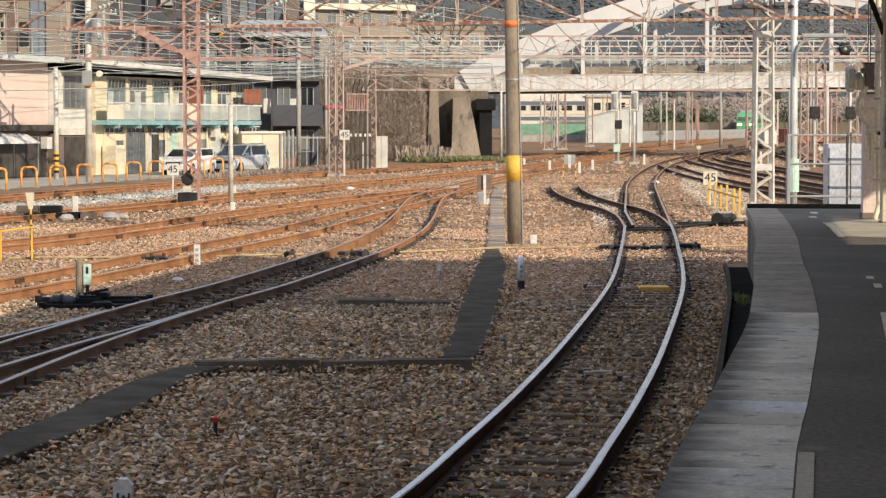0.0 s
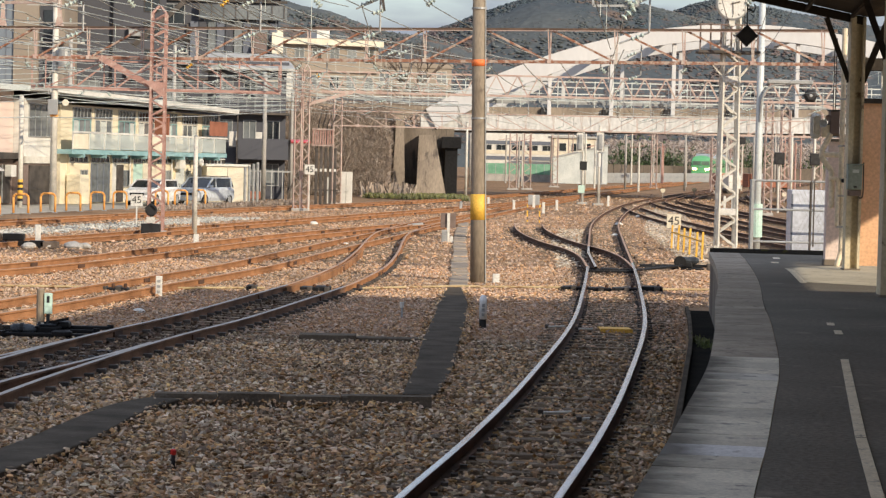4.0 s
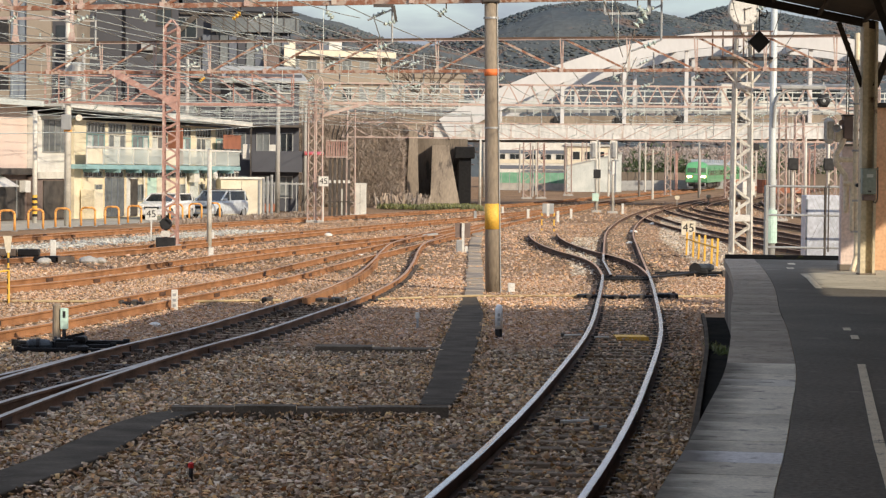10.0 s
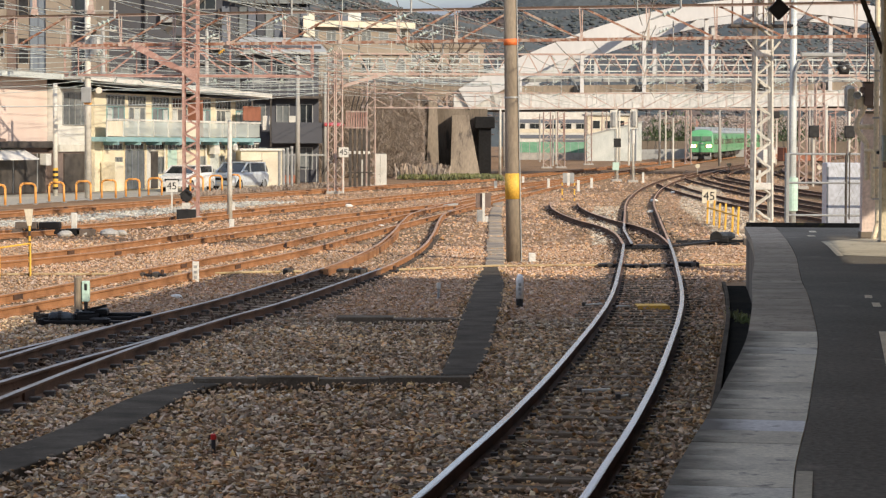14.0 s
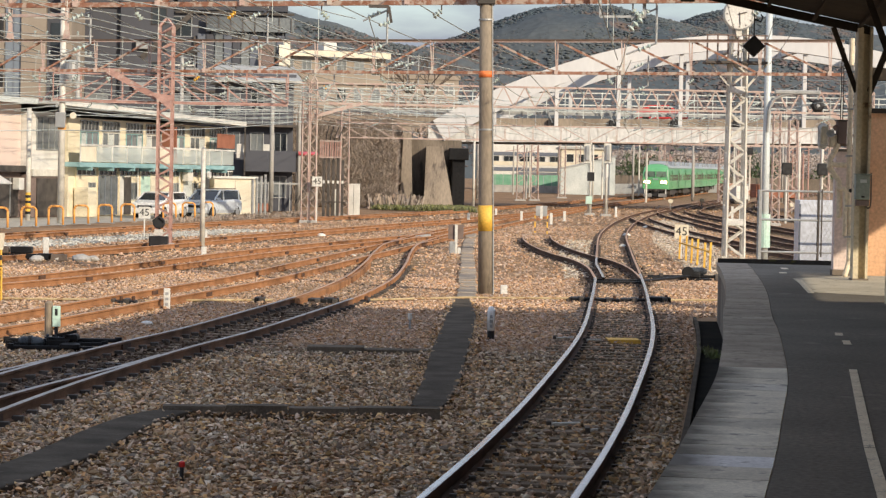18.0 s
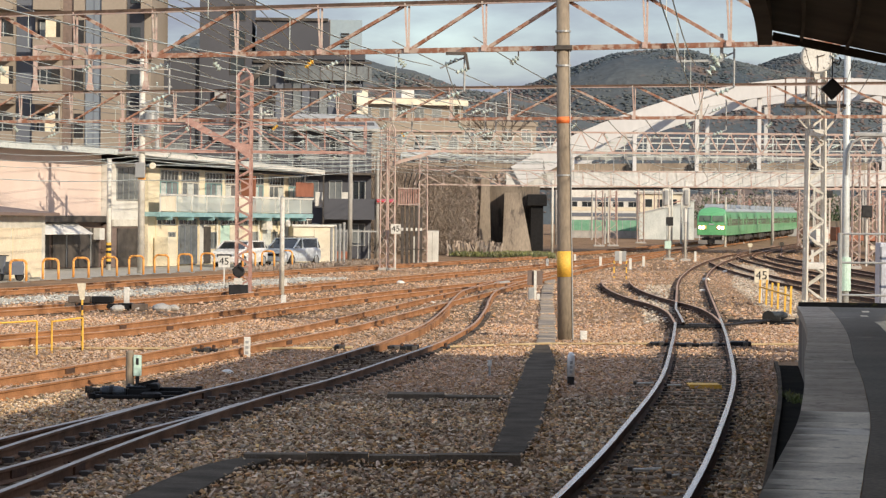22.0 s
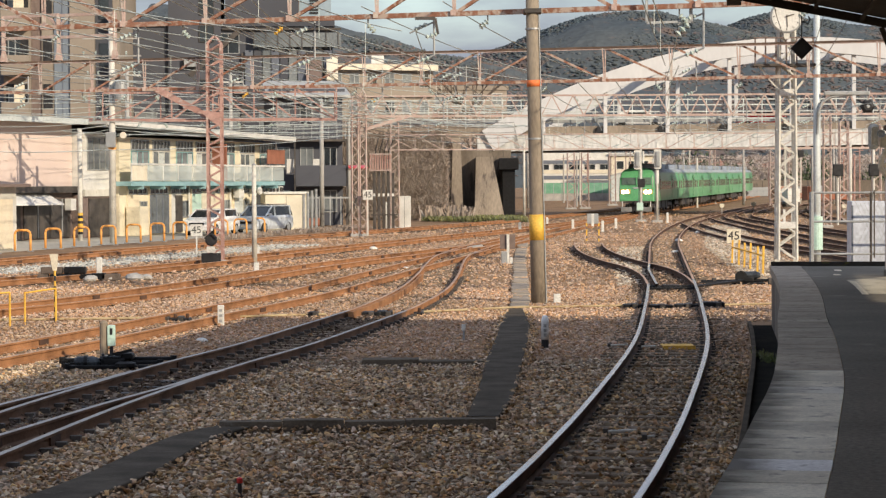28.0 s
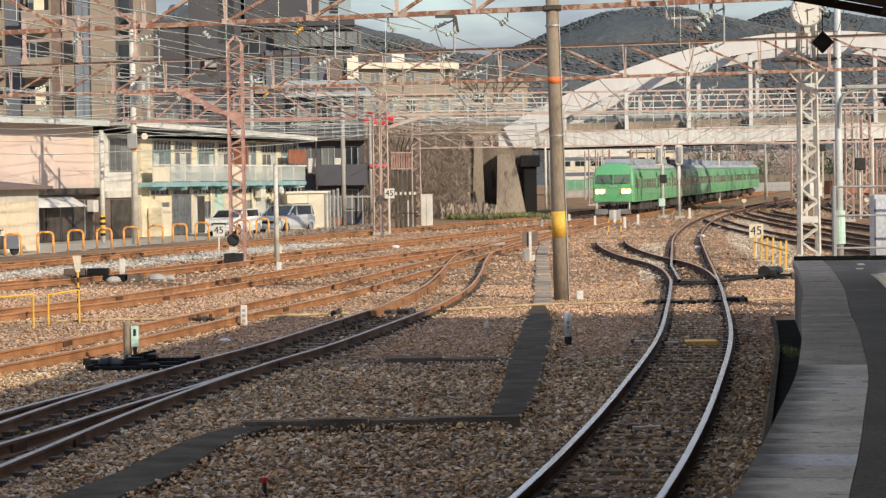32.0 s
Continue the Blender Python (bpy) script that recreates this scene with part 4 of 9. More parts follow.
            bm = box(B(), min(xs, xs + s * 0.02), max(xs, xs + s * 0.02), d - 0.012, d + 0.012, 1.08, 2.98)
            part("door_seam", bm, BLACK, dr)
        # wide windows with pairs of narrow ones between them
        wide = (-6.9, -3.1, 0.0, 3.1, 7.0) if cab else (-7.0, -3.1, 0.0, 3.1, 7.0)
        narrow = (-1.85, -1.25, 1.25, 1.85, 8.5, 9.05) if cab else (-9.05, -8.5, -1.85, -1.25, 1.25, 1.85, 8.5, 9.05)
        for c, hw in [(c, 0.72) for c in wide] + [(c, 0.21) for c in narrow]:
            bm = box(B(), min(xs - s * 0.02, xs + s * 0.014), max(xs - s * 0.02, xs + s * 0.014), c - hw, c + hw, 1.88, 2.50, 0.0)
            wd = part("window", bm, GLASS_TRAIN, car)
            fr = B()
            for z in (1.84, 2.50):
                box(fr, min(xs, xs + s * 0.026), max(xs, xs + s * 0.026), c - hw - 0.04, c + hw + 0.04, z, z + 0.04)
            if hw > 0.5:
                box(fr, min(xs, xs + s * 0.026), max(xs, xs + s * 0.026), c - hw, c + hw, 2.2, 2.24)
            part("window_frame", fr, GREEN_PALE, wd)
        if cab:
            bm = box(B(), min(xs, xs + s * 0.012), max(xs, xs + s * 0.012), -8.75, -8.1, 1.08, 2.9)
            cd = part("cab_door", bm, GREEN, car)
            bm = box(B(), min(xs, xs + s * 0.024), max(xs, xs + s * 0.024), -8.62, -8.23, 1.95, 2.7)
            part("cab_window", bm, GLASS_DARK, cd)
        # gutter line
        bm = box(B(), min(s * 1.33, s * 1.36), max(s * 1.33, s * 1.36), -L / 2 + 0.9, L / 2 - 0.1, 3.17, 3.22)
        part("gutter", bm, STEEL_GREY, car)
    # underfloor equipment and bogies
    for c0, c1 in ((-3.6, -1.6), (-1.2, 1.4), (1.9, 3.5)):
        part("equipment_box", box(B(), -1.15, 1.15, c0, c1, 0.32, 0.94, 0.05), STEEL_DARK, car)
    for c in (-7.0, 7.0):
        bg = part("bogie", box(box(box(B(), -1.0, -0.82, c - 1.7, c + 1.7, 0.42, 0.72, 0.04), 0.82, 1.0, c - 1.7, c + 1.7, 0.42, 0.72, 0.04), -0.9, 0.9, c - 0.4, c + 0.4, 0.5, 0.88, 0.04), STEEL_DARK, car)
        for e in (-1.05, 1.05):
            bm = B()
            for s in (-1, 1):
                lathe(bm, [(0.43, -0.065), (0.43, 0.05), (0.40, 0.065)], (s * 0.56, 0, 0), 20, "X")
            bar(bm, (-0.6, 0, 0), (0.6, 0, 0), 0.15, n=8)
            w = part("wheelset", bm, STEEL_DARK, bg)
            w.matrix_basis = pose(0, c + e, 0.43)
    if cab:
        f = -L / 2
        # windscreens leaning back
        for s in (-1, 1):
            bm = B()
            x0, x1 = (0.06, 1.19) if s > 0 else (-1.19, -0.06)
            lo, hi = 2.28, 2.84
            ya, yb = f + 0.165 + lean(lo), f + 0.165 + lean(hi)
            if s > 0:
                corner = [(x0, ya, lo), (x1, ya, lo), (x1 - 0.06, yb, hi), (x0, yb, hi)]
            else:
                corner = [(x1, ya, lo), (x0, ya, lo), (x0 + 0.06, yb, hi), (x1, yb, hi)]
            fr = [bm.verts.new((x, y - 0.03, z)) for x, y, z in corner]
            bk = [bm.verts.new((x, y + 0.2, z)) for x, y, z in corner]
            bm.faces.new(fr)
            for j in range(4):
                bm.faces.new((fr[j], fr[(j + 1) % 4], bk[(j + 1) % 4], bk[j]))
            bmesh.ops.recalc_face_normals(bm, faces=bm.faces[:])
            ws = part("windscreen", bm, GLASS_TRAIN, car)
            bm = bar(B(), (s * 0.55, f + 0.12, 2.16), (s * 0.78, f + 0.19, 2.6), 0.03)
            part("wiper", bm, BLACK, ws)
            # lamp housings with two lamps each
            bm = box(B(), s * 0.88 - 0.40, s * 0.88 + 0.40, f + 0.13, f + 0.3, 1.52, 1.90, 0.05)
            hl = part("lamp_housing", bm, LAMP_WARM, car)
            for e in (-0.16, 0.16):
                bm = lathe(B(), [(0.15, 0.04), (0.15, 0.0), (0.12, -0.03), (0.06, -0.045)], (s * 0.9 + e, f + 0.12, 1.70), 14, "Y")
                part("headlight", bm, LAMP_HEAD, hl)
        bm = box(B(), -0.26, 0.26, f + 0.15, f + 0.3, 1.96, 2.08, 0.01)
        part("emblem_plate", bm, GREY_ROOF, car, "small pale plate")
        bm = box(B(), -0.05, 0.05, f + 0.14, f + 0.34, 2.2, 2.9)
        part("windscreen_pillar", bm, GREEN, car)
        bm = bar(B(), (1.3, f + 0.20, 2.05), (1.27, f + 0.36, 2.98), 0.06, n=6)
        part("grab_rail", bm, WHITE, car, "white grab rail on the cab corner")
        # skirt, coupler, hoses
        bm = box(B(), -1.2, 1.2, f + 0.2, f + 0.5, 0.80, 0.97, 0.02)
        part("front_sill", bm, STEEL_DARK, car)
        for x0, x1 in ((-1.22, -0.36), (0.36, 1.22)):
            bm = prism(B(), [(f + 0.1, 0.14), (f + 0.02, 0.5), (f + 0.12, 0.5), (f + 0.25, 0.14)], x0, x1)
            part("snow_plough", bm, STEEL_GREY, car)
        part("coupler_pocket", box(B(), -0.34, 0.34, f + 0.2, f + 0.5, 0.2, 0.8, 0.03), BLACK, car)
        bm = box(B(), -0.16, 0.16, f - 0.2, f + 0.6, 0.7, 0.98, 0.04)
        part("coupler", bm, STEEL_DARK, car)
        for s in (-1, 1):
            bm = B()
            bar(bm, (s * 1.12, f + 0.12, 0.2), (s * 1.12, f + 0.2, 0.95), 0.07)
            part("step_rail", bm, WHITE, car)
            for e in (0.35, 0.55, 0.75):
                bm = bar(bar(B(), (s * e, f + 0.1, 0.85), (s * e, f - 0.02, 0.62), 0.05, n=6), (s * e, f - 0.02, 0.62), (s * e, f + 0.12, 0.48), 0.05, n=6)
                part("brake_hose", bm, BLACK, car)
    else:
        # raised current collector on the roof
        for z0, z1, ya, yb in ((3.7, 4.15, -0.9, 0.5), (4.15, 4.75, 0.5, -0.6)):
            for s in (-1, 1):
                part("pantograph_arm", bar(B(), (s * 0.55, 7.0 + ya * 0.6, z0), (s * 0.4, 7.0 + yb * 0.6, z1), 0.04), STEEL_DARK, car)
        part("pantograph_head", bar(B(), (-0.85, 6.65, 4.78), (0.85, 6.65, 4.78), 0.06), STEEL_DARK, car)
    # gangway bellows behind
    if True:
        part("gangway", box(B(), -0.5, 0.5, L / 2, L / 2 + 0.2, 1.1, 3.1, 0.02), BLACK, car)
    return car


CARS, PITCH = 6, 20.0


def build_train():
    first = build_car(True)
    second = build_car(False)
    return [first, second] + [copy_thing(second, Matrix()) for _ in range(CARS - 2)]


# ---------------------------------------------------------------- things that go over the bridge
def build_bus():
    bus = thing("bus", 0, 0, 0, label="white city bus on the road bridge", category="bus")
    part("body", box(B(), -5.2, 5.2, -1.2, 1.2, 0.45, 3.0, 0.12), WHITE, bus)
    for s in (-1, 1):
        for i in range(6):
            part("window", box(B(), -4.7 + i * 1.55, -3.3 + i * 1.55, min(s * 1.19, s * 1.215), max(s * 1.19, s * 1.215), 1.6, 2.5), GLASS_DARK, bus)
        for x in (-3.2, 3.2):
            part("wheel", lathe(B(), [(0.48, -0.14), (0.48, 0.14)], (x, s * 1.05, 0.48), 16, "Y"), RUBBER, bus)
    return bus


def build_small_car(material, label):
    car = thing("car", 0, 0, 0, label=label, category="car")
    out = [(-2.1, 0.35), (-2.1, 0.85), (-1.3, 1.0), (-0.6, 1.45), (1.1, 1.45), (1.9, 0.95), (2.1, 0.85), (2.1, 0.35)]
    bm = prism(B(), out, -0.82, 0.82)
    bmesh.ops.rotate(bm, verts=bm.verts, matrix=Matrix.Rotation(radians(90), 3, "Z"))
    bmesh.ops.bevel(bm, geom=bm.edges[:], offset=0.06, segments=2, affect="EDGES")
    part("body", bm, material, car)
    for s in (-1, 1):
        part("side_window", box(B(), -1.0, 0.75, min(s * 0.80, s * 0.83), max(s * 0.80, s * 0.83), 1.02, 1.36), GLASS_DARK, car)
        for x in (-1.3, 1.3):
            part("wheel", lathe(B(), [(0.31, -0.1), (0.31, 0.1)], (x, s * 0.74, 0.31), 14, "Y"), RUBBER, car)
    return car


def build_road_vehicles():
    return [build_bus(), build_small_car(CAR_RED, "small red car on the road bridge"), build_small_car(CAR_SILVER, "small silver car on the road bridge"), build_small_car(CAR_RED, "small red car going back over the road bridge"), build_small_car(CAR_WHITE, "small white car on the road bridge")]


# ---------------------------------------------------------------- motions
def motions():
    path, heads = curve_through([(x, y) for x, y in train_path()], 0.5)
    sx, sy = [p.x for p in path], [p.y for p in path]

    def at(s):
        k = s / 0.5
        return Vector((float(np.interp(k, range(len(sx)), sx)), float(np.interp(k, range(len(sy)), sy))))

    def nose(t):
        return -6.60004452e-05 * t**4 + 4.71080677e-03 * t**3 - 0.116149720 * t * t - 5.44299133 * t + 243.579746 - 34.6

    for i, car in enumerate(train):
        rows = []
        for k in range(0, 65):
            t = k / 2
            mid = nose(t) + 9.8 + i * PITCH
            a, b = at(max(0.0, mid - 7)), at(mid + 7)
            c, d = (a + b) / 2, b - a
            rows.append((t, pose(c.x, c.y, grade(c.y) - 0.0, math.degrees(math.atan2(grade(b.y) - grade(a.y), d.length)), 0, math.degrees(math.atan2(-d.x, d.y)))))
        walk(car, rows)
    # the wheels of the two leading cars roll
    for car in train[:2]:
        for w in [o for o in car.children_recursive if o.name.startswith("wheelset")]:
            home = w.matrix_basis.translation.copy()
            rows = []
            for k in range(0, 481):
                t = k / 15
                rows.append((t, Matrix.Translation(home) @ Matrix.Rotation(-(nose(0) - nose(t)) / 0.43, 4, "X")))
            walk(w, rows)

    def drive(ob, y, x0, t0, v):
        rows = []
        for k in range(0, 33):
            x = x0 + v * (k - t0)
            rows.append((float(k), pose(x, y, EYE + (ROAD - EYE) * BRIDGE_K, 0, 0, 0 if v > 0 else 180)))
        walk(ob, rows)

    drive(vehicles[0], 196.5, 21.8, 9.0, 7.3)
    drive(vehicles[1], 196.5, 19.7, 18.0, 9.1)
    drive(vehicles[2], 196.5, 10.9, 24.0, 8.2)
    drive(vehicles[3], 200.3, 24.4, 28.0, -8.4)
    drive(vehicles[4], 196.5, 13.85, 28.0, 11.4)


# ---------------------------------------------------------------- road bridge
ROAD = 7.35
BRIDGE_K = 0.9095
NEARER = Matrix.Translation((0, 0, EYE * (1 - BRIDGE_K))) @ Matrix.Diagonal((BRIDGE_K, BRIDGE_K, BRIDGE_K, 1))


def build_bridge():
    br = thing("road_bridge", 0, 210, 0, label="white steel arch road bridge over the rail yard", category="bridge")

    def rise(x):
        return 0.0135 * (x - 1.6)

    for y, nm in ((0.0, "near"), (13.0, "far")):
        bm = B()
        k = 24
        cols = []
        for i in range(k + 1):
            x = 1.0 + 73 * i / k
            zb, zt = 5.27 + rise(x), 6.66 + rise(x)
            cols.append([bm.verts.new((x, y + dy, z)) for dy, z in ((-0.14, zb), (0.25, zb), (0.25, zb + 0.08), (0.04, zb + 0.09), (0.04, zt - 0.09), (0.25, zt - 0.08), (0.25, zt), (-0.10, zt), (-0.10, zt - 0.06), (-0.04, zt - 0.07), (-0.04, zb + 0.09), (-0.14, zb + 0.08))])
        for a, b in zip(cols, cols[1:]):
            for j in range(12):
                bm.faces.new((a[j], b[j], b[(j + 1) % 12], a[(j + 1) % 12]))
        bmesh.ops.recalc_face_normals(bm, faces=bm.faces[:])
        part("girder", bm, BRIDGE_WHITE, br)
        for i in range(19):
            x = 2.2 + 2.7 * i
            part("stiffener", box(B(), x - 0.04, x + 0.04, y - 0.08, y - 0.035, 5.36 + rise(x), 6.59 + rise(x)), BRIDGE_WHITE, br)
    # underside and deck
    bm = B()
    q = [bm.verts.new((x, y, 5.24 + rise(x))) for x, y in ((-6, 0.3), (74, 0.3), (74, 12.7), (-6, 12.7))]
    bm.faces.new(q)
    part("underside", bm, STEEL_DARK, br)
    bm = box(B(), -230, 290, 0.62, 14.0, 6.95, 7.32)
    part("deck", bm, CONC_OLD, br)
    bm = box(bar(B(), (-1.0, 0.44, 6.85), (74, 0.44, 7.95), 0.36, 0.85), -40, -1.0, 0.26, 0.62, 6.45, 7.32)
    part("parapet", bm, CONC_BROWN, br, "stained brown concrete parapet")
    bm = box(B(), -40, 90, 13.6, 13.95, 7.05, 7.75)
    part("parapet", bm, CONC_OLD, br)
    # fence of posts and rails on the near side
    for i in range(46):
        x = -8 + 1.6 * i
        part("fence_post", bar(B(), (x, 0.46, 7.2), (x, 0.46, 9.8), 0.08), PANEL_CLEAR, br)
    for z in (8.02, 8.62, 9.19, 9.66):
        part("fence_rail", box(B(), -8, 66, 0.43, 0.49, z, z + 0.1), PANEL_CLEAR, br)
    # guard rail behind the fence
    part("guard_rail", bar(B(), (-8, 1.1, 7.8), (70, 1.1, 8.2), 0.08, 0.3), STEEL_GREY, br)
    # arch ribs
    def crown(x):
        return 15.0 - 0.0104 * (x - 29.0) ** 2

    for y in (0.0, 13.0):
        bm = B()
        rows = []
        for i in range(45):
            x = 1.4 + 57.2 * i / 44
            z = crown(x)
            n = Vector((0.0208 * (x - 29), 0, 1)).normalized()
            d = 1.32 + 0.0009 * (x - 29) ** 2
            p = Vector((x + y * 0.155, y, z))
            rows.append([bm.verts.new(p + Vector((0, dy, 0)) - n * e) for dy, e in ((-0.45, 0), (0.45, 0), (0.45, d), (-0.45, d))])
        for a, b in zip(rows, rows[1:]):
            for j in range(4):
                bm.faces.new((a[j], b[j], b[(j + 1) % 4], a[(j + 1) % 4]))
        bm.faces.new(rows[0]), bm.faces.new(rows[-1][::-1])
        bmesh.ops.recalc_face_normals(bm, faces=bm.faces[:])
        part("arch_rib", bm, ARCH_WHITE, br)
        for i in range(10):
            x = 6.69 + 5.35 * i
            top = crown(x) - 1.25
            if top > 8:
                x += y * 0.155
                part("hanger", box(B(), x - 0.17, x + 0.17, y - 0.13, y + 0.2, 6.6 + rise(x), top, 0.03), ARCH_WHITE, br)
                if y == 0:
                    part("hanger_shoe", box(box(B(), x - 0.75, x - 0.42, -0.1, 0.2, 6.66 + rise(x), 7.2 + rise(x), 0.03), x - 0.42, x - 0.18, -0.1, 0.2, 6.66 + rise(x), 6.92 + rise(x), 0.03), BLACK, br)
                    part("hanger_stay", bar(B(), (x - 0.2, 0.1, 6.9), (x - 1.1, 0.3, 8.7), 0.1), STEEL_GREY, br)
    for i in range(7):
        x = 12.04 + 5.35 * i
        part("cross_strut", box(B(), x - 0.25, x + 0.25, 0.4, 12.6, crown(x) - 1.0, crown(x) - 0.5), BRIDGE_WHITE, br)
    # abutment with counterforts
    ab = thing("bridge_abutment", -0.5, 205, -0.2, label="stained concrete bridge abutment with tall counterforts", category="abutment")
    for i, (x, w, wb, y, top, xb) in enumerate(((-0.27, 0.64, 1.1, 0.6, 6.6, -0.27), (2.04, 1.37, 2.6, 0.6, 5.0, 2.5))):
        bm = B()
        lo = [bm.verts.new(v) for v in ((xb - wb / 2, y - 1.2, -0.5), (xb + wb / 2, y - 1.2, -0.5), (xb + wb / 2, y + 4, -0.5), (xb - wb / 2, y + 4, -0.5))]
        hi = [bm.verts.new(v) for v in ((x - w * 0.5, y, top), (x + w * 0.5, y, top), (x + w * 0.5, y + 4, top), (x - w * 0.5, y + 4, top))]
        for j in range(4):
            bm.faces.new((lo[j], lo[(j + 1) % 4], hi[(j + 1) % 4], hi[j]))
        bm.faces.new(hi)
        bmesh.ops.recalc_face_normals(bm, faces=bm.faces[:])
        part("counterfort", bm, CONC_BROWN, ab)
    part("back_wall", box(B(), -1.0, 4.4, 4.7, 6, -0.5, 5.6), CONC_OLD, ab)
    part("bearing_block", box(B(), 3.3, 5.0, 2.6, 4.6, 3.9, 4.9, 0.05), DARK_OIL, ab)
    part("bearing_leg", box(B(), 3.6, 4.7, 3, 4.6, -0.5, 4.0, 0.05), DARK_OIL, ab)
    # far pier
    for x in (-200, -160, -120, 95, 130, 165, 200, 240, 280):
        pr = thing("bridge_pier", x, 216, -0.2, label="tall plain concrete viaduct pier", category="pier", group="viaduct piers")
        part("shaft", box(B(), -1, 1, -5, 6, -0.6, 7.2, 0.1), CONC_OLD, pr)
    pr = thing("bridge_pier", 60, 216, -0.2, label="tall plain concrete bridge pier", category="pier")
    part("shaft", box(B(), -1, 1, -5, 6, -0.6, 5.8, 0.1), CONC_OLD, pr)
    for ob in [o for o in bpy.data.objects if not o.parent and o.name.startswith(("road_bridge", "bridge_"))]:
        ob.matrix_basis = NEARER @ ob.matrix_basis


def crowns(name, at, size, material, label, seed):
    """Lumpy tree crowns as one mesh, one at each place given; every fourth is a taller conifer."""
    rng = np.random.default_rng(seed)
    bm = B()
    bmesh.ops.create_icosphere(bm, subdivisions=1, radius=1.0)
    base = np.array([v.co for v in bm.verts])
    tri = np.array([[v.index for v in f.verts] for f in bm.faces])
    bm.free()
    k, n = len(base), len(at)
    v = base[None] * rng.uniform(0.75, 1.25, (n, k, 1))
    tall = rng.uniform(0, 1, n) < 0.25
    r = size * rng.uniform(0.55, 1.25, n)
    wide = np.where(tall, 0.62, 1.0)
    v[:, :, 0] *= (r * wide)[:, None]
    v[:, :, 1] *= (r * wide)[:, None]
    v[:, :, 2] *= np.where(tall, 0.75, 0.40)[:, None] * r[:, None]
    v += at[:, None, :]
    f = (tri[None] + k * np.arange(n)[:, None, None]).reshape(-1, 3)
    me = bpy.data.meshes.new(name)
    me.vertices.add(n * k)
    me.vertices.foreach_set("co", v.astype(np.float32).ravel())
    me.loops.add(len(f) * 3)
    me.loops.foreach_set("vertex_index", f.astype(np.int32).ravel())
    me.polygons.add(len(f))
    me.polygons.foreach_set("loop_start", np.arange(0, len(f) * 3, 3, dtype=np.int32))
    me.update(calc_edges=True)
    me.materials.append(material)
    return tagged(new(name, me), label, "forest", kind="stuff")


def build_hills():

    def hill(name, y0, profile, base, depth, seed, label, count):
        """A wooded ridge: a lumpy slope that rises towards its skyline."""
        xs = [profile[0][0] + (profile[-1][0] - profile[0][0]) * i / 130 for i in range(131)]
        verts, faces = [], []
        R = 26
        for j in range(R + 1):
            v = j / R
            for x in xs:
                top = float(np.interp(x, [p[0] for p in profile], [p[1] for p in profile]))
                h = base + (top - base) * math.sin(v * math.pi / 2) ** 0.9
                h += noise.fractal(Vector((x * 0.02, v * 4, seed)), 0.9, 2.0, 5) * 5 * v * (1 - 0.6 * v)
                verts.append((x, y0 + depth * v, h + noise.noise(Vector((x * 0.35, v * 60, seed))) * 0.6))
        w = len(xs)
        for j in range(R):
            for i in range(w - 1):
                a = j * w + i
                faces.append((a, a + 1, a + 1 + w, a + w))
        me = bpy.data.meshes.new(name)
        me.from_pydata(verts, [], faces)
        me.materials.append(FOREST_HAZED)
        ob = new(name, me)
        tagged(ob, label, "hill", kind="structure")
        # crowns of trees on the slope, joined
        r = np.random.default_rng(seed)
        n = count
        t = r.uniform(0.02, 1, n) ** 0.8
        x = r.uniform(max(profile[0][0], -0.22 * y0), min(profile[-1][0], 0.2 * y0), n)
        top = np.interp(x, [p[0] for p in profile], [p[1] for p in profile])
        z = base + (top - base) * np.sin(t * math.pi / 2) ** 0.9
        at = np.c_[x, y0 + depth * t, z]
        # bare brown trees at the foot, and some groves of them higher up
        foot = (z - EYE) / at[:, 1] + 0.006 * np.sin(x * 0.045 + seed) + r.normal(0, 0.004, n) < 0.049
        grove = (np.sin(x * 0.031 + 1.3 * seed) + np.sin(t * 17 + x * 0.02) + r.normal(0, 0.35, n)) > 1.45
        bare = foot | grove
        crowns("hill_trees", at[~bare], 0.00125 * y0, FOREST_HAZED, "dense mixed woodland on the hillside", seed)
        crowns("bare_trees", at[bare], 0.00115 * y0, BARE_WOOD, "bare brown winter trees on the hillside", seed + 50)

    main = [(-260, 60), (-60, 64), (-10, 73), (6.7, 79.5), (13.8, 83.5), (26, 87.5), (34, 91), (45, 95.5), (63, 102), (73, 105), (92, 107), (101, 107.5), (118.6, 107), (129, 104.3), (143, 101.6), (155, 98.6), (180, 93), (260, 80), (420, 70)]
    hill("hill_main", 1250, main, 0, 250, 11, "wooded hill with a rounded summit", 16000)
    right = [(60, 66), (130, 100), (186, 116), (196, 119), (209, 124), (220, 126.5), (228, 127.5), (251, 122.5), (263, 122.3), (284, 118), (304, 116), (380, 106), (560, 80)]
    hill("hill_right", 1600, right, 0, 200, 12, "further wooded ridge", 7000)
    left = [(-130, 78), (-90, 75), (-56, 69), (-46.6, 66.5), (-37, 65), (-28.7, 62.5), (-21.6, 60), (-14.5, 57.5), (-5, 56), (5, 55), (40, 46), (120, 36)]
    hill("hill_left", 850, left, 0, 180, 13, "wooded ridge with bare trees on its crest", 9000)


